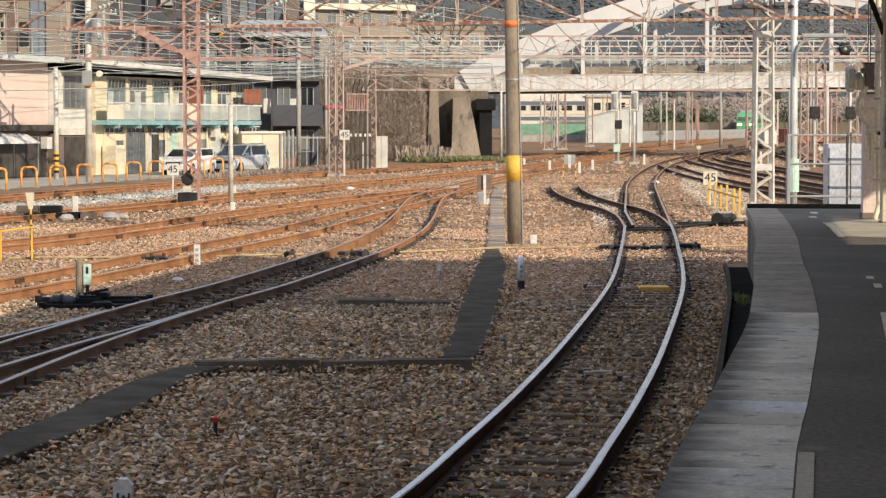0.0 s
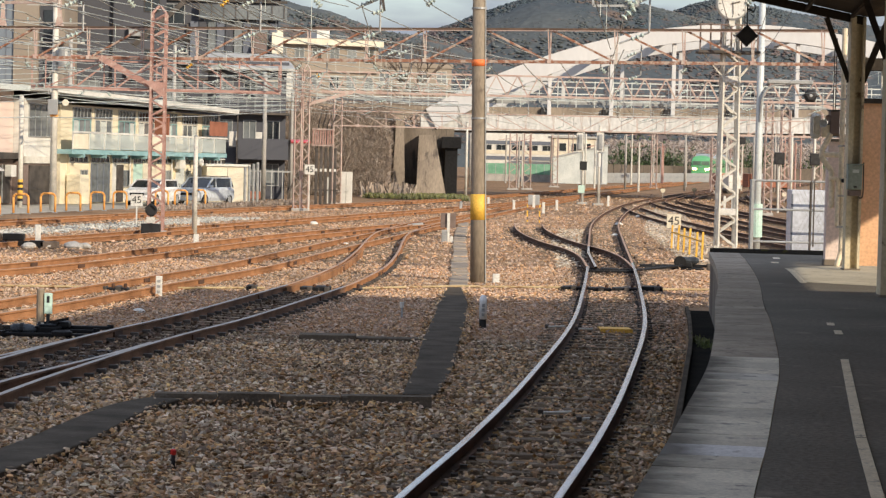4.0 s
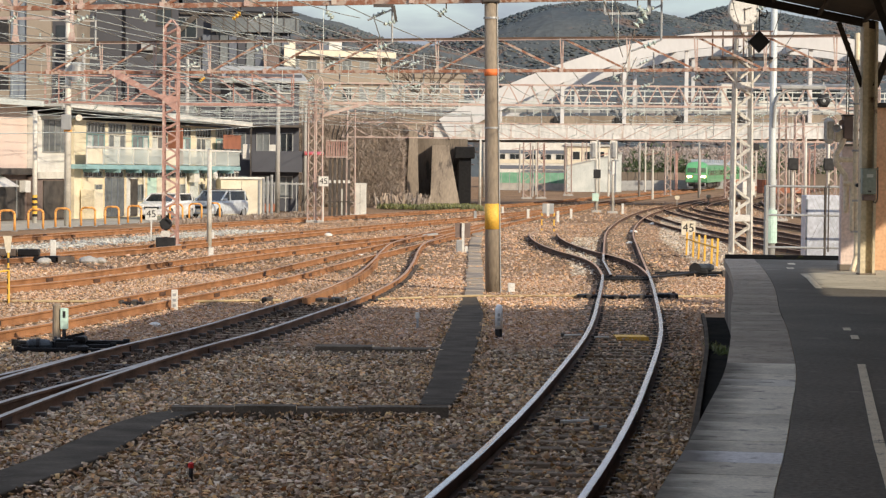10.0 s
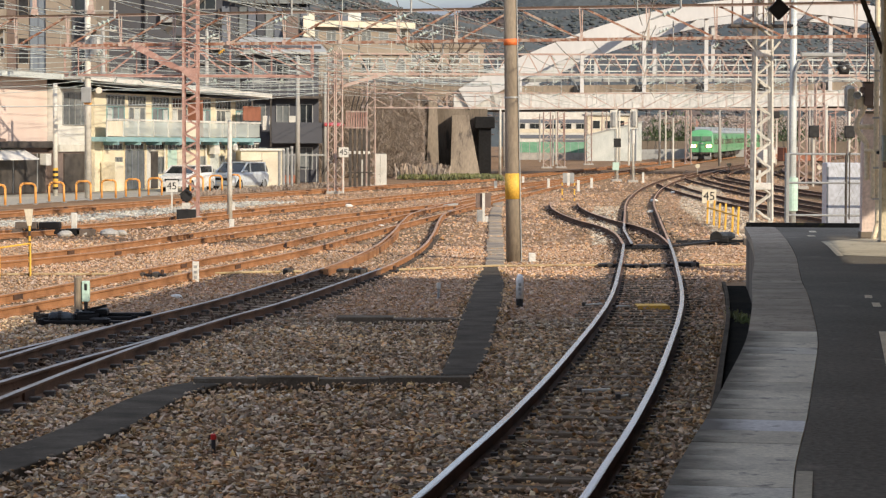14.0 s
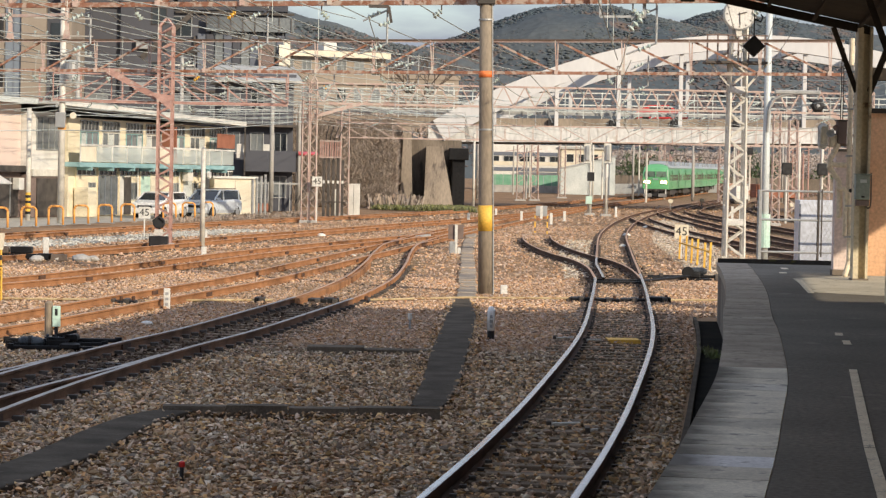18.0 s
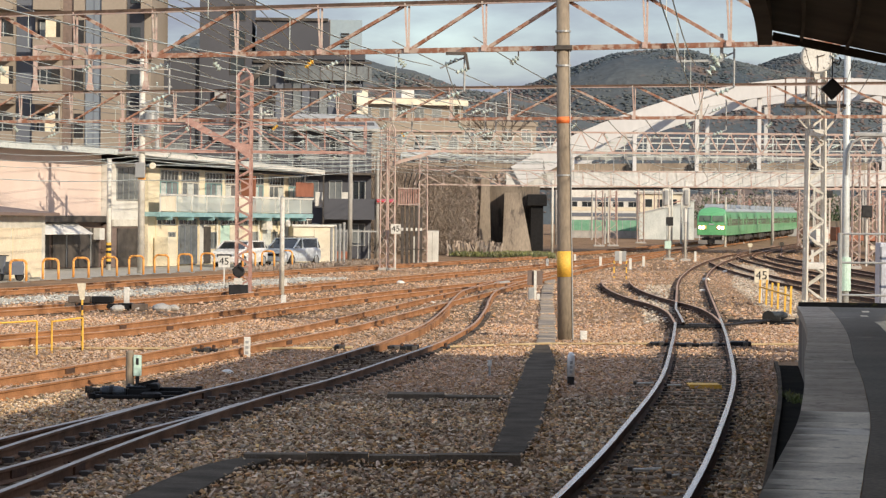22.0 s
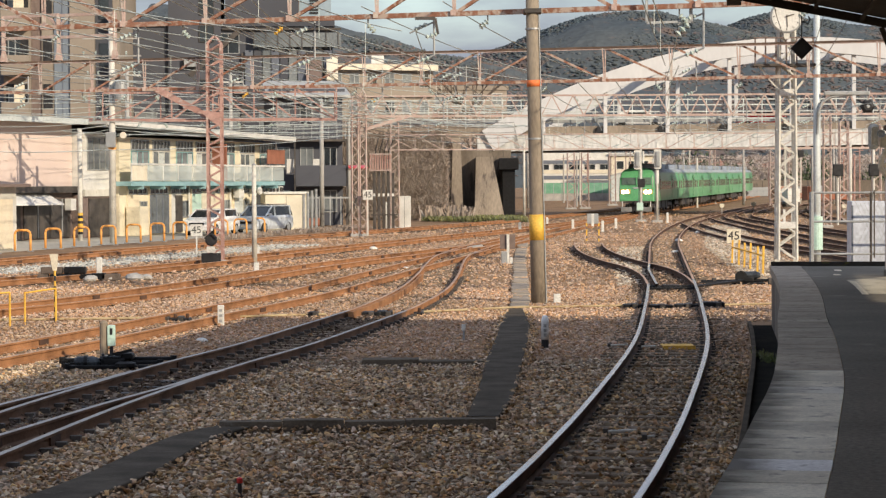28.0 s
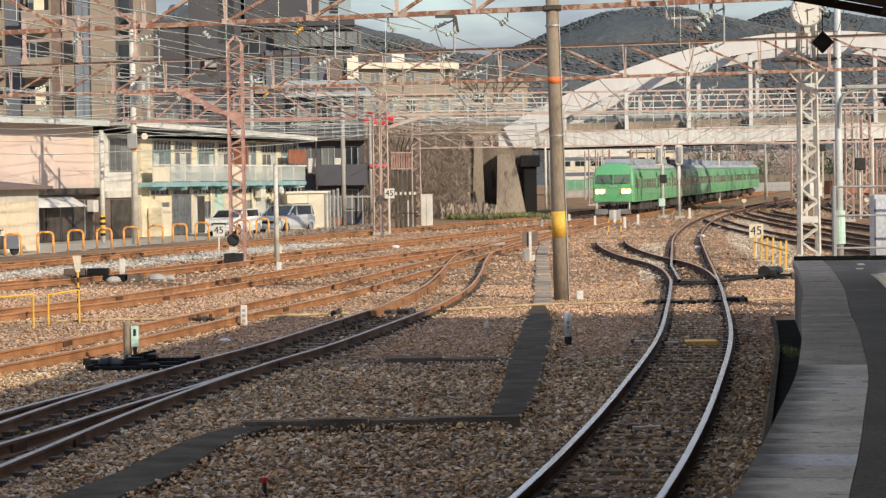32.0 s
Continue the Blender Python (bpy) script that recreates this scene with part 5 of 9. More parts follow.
# ---------------------------------------------------------------- platform canopy
def build_canopy():
    cn = thing("platform_canopy", 0, 0, 0, label="dark butterfly canopy over the platform on painted columns", category="canopy", kind="structure")
    row, heads = curve_through([p for p in EDGE if p[1] < 40], 1.0)
    row, heads = [p for p in row if p.y < 39.2], heads
    norm = [Vector((heads[i].y, -heads[i].x)) for i in range(len(row))]
    # right wing lies out of view; its width sets the shade's edge
    shape = [(-0.58, 5.46, 5.58), (2.25, 4.86, 4.98), (8.7, 5.46, 5.58)]
    wide = [(8.6, 5.47, 5.59), (10.6, 5.60, 5.72)]  # unseen extra wing, added to shade the floor further right
    for (o0, l0, u0), (o1, l1, u1), far in ((shape[0], shape[1], 99), (shape[1], shape[2], 99), (wide[0], wide[1], 24.4)):
        bm = B()
        sect = []
        for p, n in zip(row, norm):
            if p.y > far:
                break
            sect.append([bm.verts.new((*(p + n * o), z)) for o, z in ((o0, l0), (o1, l1), (o1, u1), (o0, u0))])
        for a, b in zip(sect, sect[1:]):
            for j in range(4):
                bm.faces.new((a[j], b[j], b[(j + 1) % 4], a[(j + 1) % 4]))
        bm.faces.new(sect[0]), bm.faces.new(sect[-1][::-1])
        bmesh.ops.recalc_face_normals(bm, faces=bm.faces[:])
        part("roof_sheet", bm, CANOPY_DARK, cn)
    # purlins under the sheet
    for o, z in ((-0.1, 5.25), (0.6, 5.12), (1.3, 4.92), (2.0, 4.81)):
        bm = B()
        for i in range(len(row) - 1):
            a, b = row[i] + norm[i] * o, row[i + 1] + norm[i + 1] * o
            bar(bm, (*a, z + 0.05), (*b, z + 0.05), 0.05, 0.05)
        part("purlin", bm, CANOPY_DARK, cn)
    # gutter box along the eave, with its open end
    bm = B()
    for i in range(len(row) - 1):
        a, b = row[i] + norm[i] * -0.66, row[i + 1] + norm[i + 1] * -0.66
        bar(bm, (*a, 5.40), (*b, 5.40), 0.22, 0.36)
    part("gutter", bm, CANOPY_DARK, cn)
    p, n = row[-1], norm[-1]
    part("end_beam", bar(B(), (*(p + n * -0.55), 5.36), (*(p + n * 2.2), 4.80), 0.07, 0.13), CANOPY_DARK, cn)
    # columns and brackets
    for i in range(len(row) - 1, 0, -8):
        p, n = row[i], norm[i]
        c = p + n * 2.09
        bm = box(box(box(B(), c.x - 0.115, c.x - 0.035, c.y - 0.13, c.y + 0.13, PLAT, 4.85), c.x - 0.035, c.x + 0.075, c.y - 0.02, c.y + 0.02, PLAT, 4.85), c.x + 0.075, c.x + 0.115, c.y - 0.13, c.y + 0.13, PLAT, 4.85)
        col = part("column", bm, COLUMN_SHADED, cn)
        part("bracket", bar(bar(B(), (*(c - n * 0.1), 3.85), (*(c - n * 0.48), 4.85), 0.05, 0.08), (*(c + n * 0.1), 3.85), (*(c + n * 0.48), 4.85), 0.07, 0.1), CANOPY_DARK, col)
        part("column_base", box(B(), c.x - 0.13, c.x + 0.13, c.y - 0.15, c.y + 0.15, PLAT, PLAT + 0.03, 0.005), CONC_OLD, col)


# ---------------------------------------------------------------- gantries and masts
def beam_y(y, x):
    """Where a gantry beam of the near yard lies at x: the two nearest cross the tracks aslant."""
    if y == 53.9:
        return 53.6 - 0.4 * (x - 1.55)
    if y == 81.4:
        return 85.1 - 0.363 * (x + 17)
    return y


def truss(name, a, b, low, high, panels, m_low, m_top, label, depth=0.0, zig=False, w=0.085, m_web=None, nodes=None, rising=None):
    """A beam between plan points a and b, of two chords with posts and diagonals. nodes: the places of the posts in x; rising: the nodes from which a diagonal goes up."""
    a, b = Vector(a), Vector(b)
    g = thing(name, a.x, a.y, 0, label=label, category="gantry", group="overhead line gantries")
    d = b - a
    nrm = Vector((-d.y, d.x)).normalized()
    sides = (0.0,) if not depth else (-depth / 2, depth / 2)
    at = [(x - a.x) / d.x for x in nodes] if nodes else [i / panels for i in range(panels + 1)]
    for s in sides:
        o = nrm * s
        part("lower_chord", bar(B(), (o.x, o.y, low), (d.x + o.x, d.y + o.y, low), w * 1.15, w * 1.3), m_low, g)
        part("upper_chord", bar(B(), (o.x, o.y, high), (d.x + o.x, d.y + o.y, high), w, w), m_top, g)
        if nodes:
            part("chord_lip", bar(B(), (o.x, o.y - w * 0.55, high - w * 0.62), (d.x + o.x, d.y + o.y - w * 0.55, high - w * 0.62), w * 0.5, w * 0.35), m_web, g)
        for i, u in enumerate(at):
            p = d * u + o
            q = d * at[min(i + 1, len(at) - 1)] + o
            h = (p + q) / 2
            if zig:
                if i + 1 < len(at):
                    part("lacing", bar(bar(B(), (p.x, p.y, low), (h.x, h.y, high), w * 0.6), (h.x, h.y, high), (q.x, q.y, low), w * 0.6), m_low, g)
                continue
            if nodes:
                # a pair of angles that spread towards the top, with gusset plates
                part("post", bar(bar(B(), (p.x - 0.015, p.y, low), (p.x - 0.075, p.y, high), w * 0.5), (p.x + 0.015, p.y, low), (p.x + 0.02, p.y, high), w * 0.5), m_web or m_low, g)
                part("gusset", box(B(), p.x - 0.09, p.x + 0.09, p.y - w * 0.75, p.y - w * 0.6, low - 0.04, low + 0.09), m_web, g)
            else:
                part("post", bar(B(), (p.x, p.y, low), (p.x, p.y, high), w * 0.75), m_web or m_low, g)
            if i + 1 < len(at):
                up = (i in rising) if rising is not None else i < panels / 2
                e = (p, low, q, high) if up else (p, high, q, low)
                part("diagonal", bar(B(), (e[0].x, e[0].y + 0.05, e[1]), (e[2].x, e[2].y + 0.05, e[3]), w * 0.85), m_low if nodes else m_web or m_low, g)
    return g


def lattice_mast(name, x, y, z, height, w0, w1, panel, material, label, cap=True, leg=0.075, foot=True):
    g = thing(name, x, y, z, label=label, category="mast", group="lattice masts")

    def half(h):
        return (w0 + (w1 - w0) * h / height) / 2

    for sx in (-1, 1):
        for sy in (-1, 1):
            part("leg", bar(B(), (sx * half(0), sy * half(0), 0), (sx * half(height), sy * half(height), height), leg), material, g)
    n = int(height / panel)
    for f in range(4):
        for i in range(n):
            h0, h1 = height * i / n, height * (i + 1) / n
            k0, k1 = half(h0), half(h1)
            s = 1 if i % 2 else -1
            p0, p1 = {0: ((-s * k0, -k0), (s * k1, -k1)), 1: ((-s * k0, k0), (s * k1, k1)), 2: ((-k0, -s * k0), (-k1, s * k1)), 3: ((k0, -s * k0), (k1, s * k1))}[f]
            part("lacing", bar(B(), (*p0, h0), (*p1, h1), leg * 0.6), material, g)
    if foot:
        part("footing", box(B(), -w0 * 0.75, w0 * 0.75, -w0 * 0.75, w0 * 0.75, -0.2, 0.12, 0.03), CONCRETE, g)
    if cap:
        k = half(height)
        bm = B()
        for sx in (-1, 1):
            for sy in (-1, 1):
                bar(bm, (sx * k, sy * k, height), (0, 0, height + 0.28), leg * 0.8)
        part("cap", bm, material, g)
    return g


def insulator(bm, p, d, n=3, r=0.075, gap=0.12):
    """A short string of discs from p in the direction d, in one turned piece."""
    p, d = Vector(p), Vector(d).normalized()
    q = d.to_track_quat("Z", "Y")
    rows = [(0.018, 0.0)]
    for i in range(n):
        h = gap * i
        rows += [(0.02, h + gap * 0.15), (r * 0.5, h + gap * 0.25), (r, h + gap * 0.55), (r * 0.45, h + gap * 0.75), (0.02, h + gap * 0.85)]
    rows.append((0.015, gap * n))
    m, last = 8, None
    for k, (rr, h) in enumerate(rows):
        ring = [bm.verts.new(p + d * h + q @ Vector((rr * math.cos(6.2832 * j / m), rr * math.sin(6.2832 * j / m), 0))) for j in range(m)]
        if last:
            for j in range(m):
                bm.faces.new((last[j], last[(j + 1) % m], ring[(j + 1) % m], ring[j]))
        else:
            bm.faces.new(ring[::-1])
        last = ring
    bm.faces.new(last)
    return p + d * gap * n


def build_gantries():
    # beam carried by the brown pole
    xs = [1.51 + 1.75 * k if k > -3 else -2.0 - 2.02 * (-k - 2) for k in range(-11, 7)]
    truss("gantry_beam", (-22, beam_y(53.9, -22)), (13.5, beam_y(53.9, 13.5)), 6.25, 7.33, 18, RED_RUST, CHORD_BROWN, "rust-red riveted beam of an overhead line gantry", w=0.085, m_web=PALE_RED, nodes=xs, rising=range(6, 11))
    # beam between the red mast and the clock mast
    xs = [2.37 - 1.9 * k for k in range(14, 0, -1)] + [2.37 + 2.05 * k for k in range(0, 6)]
    truss("gantry_beam", (-25, beam_y(81.4, -25)), (13, beam_y(81.4, 13)), 5.73, 6.76, 21, RED_RUST, CHORD_BROWN, "faded red truss beam carried by the lattice masts", w=0.075, m_web=PALE_RED, nodes=xs, rising=range(0, 14))
    # braced frame that stands on the beam
    fr = thing("portal_frame", -14.05, 84.03, 6.8, label="pale pink steel frame with corner braces on the beam", category="frame")
    for x in (-2.05, 0.0, 2.05):
        part("post", bar(B(), (x, -0.363 * x, 0), (x, -0.363 * x, 1.58), 0.13), PALE_RED, fr)
        part("foot", prism(B(), [(-0.13, 0.0), (0.13, 0.0), (0.07, 0.3), (-0.07, 0.3)], -0.1, 0.1), PALE_RED, fr).matrix_basis = pose(x, -0.363 * x, 0, 0, 0, 90)
    for z in (1.55, 0.8):
        for x in (-2.05, 0.0):
            part("rail", bar(B(), (x, -0.363 * x, z), (x + 2.05, -0.363 * (x + 2.05), z + 0.03), 0.1), PALE_RED, fr)
    for x, e in ((-2.05, 0.4), (0.0, -0.4), (0.0, 0.4), (2.05, -0.4)):
        part("corner_brace", bar(B(), (x, -0.363 * x, 1.15), (x + e, -0.363 * (x + e), 1.55), 0.08), PALE_RED, fr)
    # side beam over the far left tracks
    truss("gantry_beam", (-17.5, 113), (-6, 113), 5.5, 7.0, 6, RED_STEEL, RED_STEEL, "faded red truss beam beside the houses", w=0.09)
    truss("gantry_beam", (-12.2, 81.7), (-4.4, 81.7), 4.68, 5.58, 4, RED_STEEL, RED_STEEL, "thin faded red truss hung under the main beam", w=0.045)
    truss("gantry_beam", (-5.9, 124.5), (23.4, 124.5), 5.95, 6.98, 27, PALE_RED, PALE_RED, "pale red zigzag truss beam across the yard", zig=True, depth=0.3, w=0.08)
    xs = [10.07 + 1.63 * k for k in range(-9, 9)]
    truss("gantry_beam", (-4.7, 142), (24, 142), 4.49, 5.37, 17, PALE_RED, PALE_RED, "slender pale red truss beam below the road bridge", w=0.055, m_web=PALE_RED, nodes=xs, rising=range(9, 18))
    # knee braces under the ends of the beams
    for x, y, z, dx in ((-5.5, 124.3, 5.2, 2.6), (23.3, 124.4, 5.2, -2.4)):
        g = thing("knee_brace", x, y, z, label="pale red steel knee brace between mast and beam", category="brace", group="knee braces")
        part("strut", bar(B(), (0, 0, 0), (dx, 0, 0.75), 0.12, 0.16), PALE_RED, g)
        part("gusset", box(B(), -0.16, 0.16, -0.03, 0.03, -0.2, 0.14), PALE_RED, g)
    for y, x0, x1 in ((238, 4, 44), (262, 8, 50), (300, 12, 60)):
        truss("gantry_beam", (x0, y), (x1, y), 6.1 + grade(y), 6.9 + grade(y), 30, PALE_RED, PALE_RED, "far pale red zigzag truss beam", zig=True, depth=0.35, w=0.08)


def build_masts():
    m1 = lattice_mast("lattice_mast", -8.4, 81.4, -0.16, 7.35, 0.46, 0.46, 0.26, RED_STEEL, "faded red lattice mast with a knee brace")
    part("knee_brace", bar(B(), (-1.95, 0, 5.85), (0.12, 0, 4.75), 0.15, 0.2), RED_STEEL, m1)
    part("knee_gusset", prism(B(), [(-0.55, 5.15), (0.22, 5.05), (0.22, 4.55), (0.0, 4.7)], -0.27, -0.24), RED_STEEL, m1).matrix_basis = Matrix(((0, 1, 0, 0), (1, 0, 0, 0), (0, 0, 1, 0), (0, 0, 0, 1)))
    for x, y, h, w in ((-5.66, 124.3, 7.2, 0.34), (-5.26, 124.3, 7.2, 0.34), (-4.16, 142, 6.2, 0.5), (21.2, 143, 6.6, 0.44), (23.2, 124.5, 7.2, 0.4), (24.5, 158, 6.5, 0.6), (30, 178, 6.8, 0.6), (9.96, 231, 6.9, 0.7), (11.4, 233, 6.9, 0.7), (15.4, 256, 7, 0.7), (26.5, 262, 7, 0.6), (35, 262, 7, 0.6), (30, 238, 7, 0.6), (41, 300, 7.4, 0.6), (20, 300, 7.4, 0.6)):
        lattice_mast("lattice_mast", x, y, -0.16 + grade(y), h, w, w * 0.9, 0.5 if w > 0.5 else 0.36, PALE_RED, "pale red lattice mast in the yard", leg=0.07 if w > 0.5 else 0.055)
    # the mast with the clock
    cm = lattice_mast("clock_mast", 10.88, 82.7, -0.16, 8.0, 0.62, 0.5, 0.44, MAST_GREY, "pale grey lattice mast with a round clock and a small platform", cap=False, leg=0.09, foot=False)
    pf = part("work_platform", box(B(), -1.15, 0.95, -0.5, 0.5, 6.55, 6.63), STEEL_DARK, cm)
    for x in (-1.1, -0.75, -0.4, -0.05, 0.3, 0.85):
        part("rail_post", bar(B(), (x, -0.46, 6.6), (x, -0.46, 7.5), 0.05), BLD_BROWN, pf)
    part("hand_rail", bar(B(), (-1.15, -0.46, 7.5), (0.95, -0.46, 7.5), 0.05), BLD_BROWN, pf)
    for s in (-1, 1):
        part("platform_strut", bar(B(), (s * 0.95, -0.3, 6.55), (s * 0.25, -0.3, 5.7), 0.07), MAST_GREY, cm)
    part("white_collar", box(B(), -0.34, 0.34, -0.34, 0.34, 1.05, 1.28, 0.02), WHITE, cm)
    part("white_collar", box(B(), -0.3, 0.3, -0.3, 0.3, 5.55, 5.78, 0.02), WHITE, cm)
    for sx in (-0.31, 0.31):
        for sy in (-0.31, 0.31):
            part("foot", bar(B(), (sx, sy, -0.35), (sx, sy, 0.02), 0.09), MAST_GREY, cm)
    cm.matrix_basis = Matrix.Translation((10.02, 76.2, 0.044)) @ Matrix.Scale(0.9214, 4)
    ck = thing("clock", 10.83, 82.2, 8.05, label="round white station clock with black figures", category="clock")
    part("rim", lathe(B(), [(0.52, 0.18), (0.56, 0.1), (0.56, -0.02), (0.52, -0.04)], (0, 0, 0), 28, "Y"), STEEL_GREY, ck)
    part("dial", lathe(B(), [(0.50, -0.03), (0.50, -0.055)], (0, 0, 0), 28, "Y"), WHITE, ck)
    for k in range(12):
        a = math.radians(30 * k)
        part("hour_mark", bar(B(), (0.40 * math.sin(a), -0.062, 0.40 * math.cos(a)), (0.46 * math.sin(a), -0.062, 0.46 * math.cos(a)), 0.024), STEEL_DARK, ck)
    part("minute_pointer", bar(B(), (0, -0.07, 0.06), (0.02, -0.07, -0.36), 0.024), STEEL_DARK, ck)
    part("hour_pointer", bar(B(), (-0.05, -0.075, -0.01), (0.24, -0.075, 0.07), 0.034), STEEL_DARK, ck)
    part("foot", box(B(), -0.1, 0.1, 0.0, 0.4, -0.75, -0.5), MAST_GREY, ck)
    ck.matrix_basis = Matrix.Translation((9.98, 75.74, 7.61)) @ Matrix.Scale(0.9214, 4)
    # slender white lamp pole
    lp = thing("lamp_pole", 11.53, 80.0, -0.16, label="slender white steel pole with a curved lamp arm", category="lamp pole")
    part("shaft", lathe(B(), [(0.13, 0), (0.125, 3), (0.105, 8.15), (0.02, 8.2)], (0, 0, 0), 14), STEEL_PALE, lp, smooth=True)
    bm = B()
    pts = [(0.0, -0.1, 4.2), (0.02, -0.2, 4.9), (0.15, -0.2, 5.25), (0.45, -0.2, 5.42), (1.65, -0.2, 5.55)]
    for a, b in zip(pts, pts[1:]):
        bar(bm, a, b, 0.09, n=8)
    part("lamp_arm", bm, STEEL_GREY, lp)
    part("lamp_head", box(B(), 0.2, 1.7, -0.28, -0.12, 5.46, 5.60, 0.03), STEEL_GREY, lp)
    part("pale_sleeve", lathe(B(), [(0.19, 0.4), (0.19, 1.5)], (0, 0, 0), 14), PALE_GREEN, lp)
    # brown pole
    bp = thing("utility_pole", 1.56, 53.3, -0.18, label="brown concrete pole with orange and yellow bands", category="pole")
    bp.matrix_basis = pose(1.59, 53.3, -0.18, 0, -1.05, 0)
    part("shaft", lathe(B(), [(0.175, 0), (0.168, 1.5), (0.140, 7.6)], (0, 0, 0), 20), POLE_BROWN, bp, smooth=True)
    part("yellow_band", lathe(B(), [(0.176, 1.40), (0.174, 1.96)], (0, 0, 0), 20), YELLOW, bp, smooth=True)
    part("orange_band", lathe(B(), [(0.162, 4.76), (0.162, 4.90)], (0, 0, 0), 20), ORANGE_RED, bp, smooth=True)
    for z in (3.6, 6.0, 6.75):
        part("strap", lathe(B(), [(0.170, z), (0.170, z + 0.04)], (0, 0, 0), 18), STEEL_GREY, bp)
    part("beam_clamp", box(B(), -0.19, 0.19, -0.19, 0.5, 6.36, 6.46, 0.01), STEEL_DARK, bp)
    part("conduit", bar(B(), (0.16, -0.12, 0.0), (0.13, -0.1, 6.4), 0.028, n=8), STEEL_GREY, bp, "thin grey conduit")


# ---------------------------------------------------------------- houses along the yard
def window(parent, x0, x1, z0, z1, y=0.0, frame_mat=None, panes=2, out=0.06, glass=None):
    """A window set in the wall plane y, seen from -y."""
    fm = frame_mat or STEEL_GREY
    w = part("window", box(B(), x0, x1, y - 0.01, y + 0.05, z0, z1), glass or GLASS_DARK, parent)
    bm = B()
    t = 0.05
    box(bm, x0 - t, x0, y - out, y + 0.02, z0 - t, z1 + t), box(bm, x1, x1 + t, y - out, y + 0.02, z0 - t, z1 + t)
    box(bm, x0, x1, y - out, y + 0.02, z1, z1 + t), box(bm, x0, x1, y - out, y + 0.02, z0 - t, z0)
    for i in range(1, panes):
        x = x0 + (x1 - x0) * i / panes
        box(bm, x - t / 2, x + t / 2, y - out * 0.8, y - 0.012, z0, z1)
    part("frame", bm, fm, w)
    return w


def build_houses():
    rz = math.degrees(math.atan2(32, 9.55))
    # terrace with a balcony
    h = thing("row_house", -20.93, 117.83, -0.16, rz, "cream two-storey row house with a teal balcony", "house")
    part("wall", box(B(), 9.7, 31.8, 0.0, 8.0, 0.0, 5.2), YELLOW_CREAM, h)
    bm = B()
    prof = [(-1.3, 5.55), (-1.3, 5.72), (4, 5.86), (9, 5.7), (9, 5.5), (4, 5.6)]
    lo = [bm.verts.new((5.6, y, z + 0.22)) for y, z in prof]
    hi = [bm.verts.new((32.2, y, z - 0.22)) for y, z in prof]
    for j in range(6):
        bm.faces.new((lo[j], hi[j], hi[(j + 1) % 6], lo[(j + 1) % 6]))
    bm.faces.new(lo), bm.faces.new(hi[::-1])
    bmesh.ops.recalc_face_normals(bm, faces=bm.faces[:])
    part("roof", bm, SHEET_ROOF, h)
    part("gutter", bar(B(), (5.6, -1.35, 5.86), (32.2, -1.35, 5.42), 0.16, 0.26), WHITE, h)
    part("eave_board", bar(B(), (5.6, -1.2, 5.72), (32.2, -1.2, 5.28), 0.05, 0.18), SHEET_ROOF, h)
    bal = part("balcony", box(B(), 9.2, 31.6, -0.9, 0.0, 2.62, 2.86), TEAL, h)
    for i in range(8):
        x = 10.6 + 2.8 * i
        part("joist", box(B(), x, x + 0.12, -0.95, 0, 2.44, 2.62), TEAL, bal)
    part("rail", box(B(), 9.2, 31.6, -0.94, -0.86, 3.72, 3.82), WHITE, bal)
    for i in range(11):
        x = 9.25 + 2.02 * i
        part("panel", box(B(), x + 0.03, x + 1.97, -0.91, -0.89, 2.9, 3.7), CREAM if i in (0, 5) else CLEAR, bal)
        part("rail_post", box(B(), x - 0.03, x + 0.03, -0.93, -0.87, 2.86, 3.72), WHITE, bal)
    for i, x in enumerate((11.2, 14.0, 17.2, 20.0, 23.4, 26.6, 29.8)):
        w = window(h, x, x + 2.2, 2.95, 4.45, 0.0, WHITE if i % 2 else TEAL, 3, glass=GLASS_GREY)
        part("curtain", box(B(), x + 0.1 + 0.7 * (i % 3), x + 0.75 + 0.7 * (i % 3), -0.022, -0.012, 3.0, 4.4), PANEL_CLEAR, w)
        window(h, x, x + 2.2, 4.58, 5.05, 0.0, STEEL_GREY, 5, glass=GLASS_DARK)
    part("partition", box(B(), 22.2, 22.4, -0.9, 0, 2.9, 5.0), BROWN_WOOD, h)
    part("screen", box(B(), 28.6, 31.5, -0.96, -0.92, 3.9, 4.75), BROWN_WOOD, h, "brown slatted screen")
    for i, x in enumerate((10.8, 13.6, 16.4, 19.3, 22.6, 25.6, 28.6, 31.2)):
        d = part("door" if i % 2 else "shutter", box(B(), x, x + 1.3, -0.05, 0.0, 0.05, 2.15), (CREAM_COLUMN, PANEL_CLEAR, WHITE, PALE_GREEN)[i % 4], h)
        if i % 2:
            part("door_handle", box(B(), x + 0.1, x + 0.16, -0.1, -0.05, 0.95, 1.15), STEEL_DARK, d)
        window(h, x + 1.5, x + 2.3, 0.9, 1.75, 0.0, STEEL_GREY, 2, glass=GLASS_GREY)
        window(h, x, x + 2.3, 2.22, 2.5, 0.0, WHITE, 4)
        part("pillar", box(B(), x - 0.22, x - 0.1, -0.08, 0.0, 0, 2.6), CREAM_COLUMN, h)
    part("air_conditioner", box(B(), 25.2, 26.0, -0.5, -0.1, 1.9, 2.5, 0.03), WHITE, h)
    sd = part("sliding_door", box(B(), 13.4, 15.9, -0.09, -0.05, 0.05, 2.15), GLASS_GREY, h)
    for x in (13.4, 14.2, 15.0, 15.8):
        part("door_stile", box(B(), x, x + 0.1, -0.12, -0.09, 0.05, 2.15), BLD_BLUE, sd)
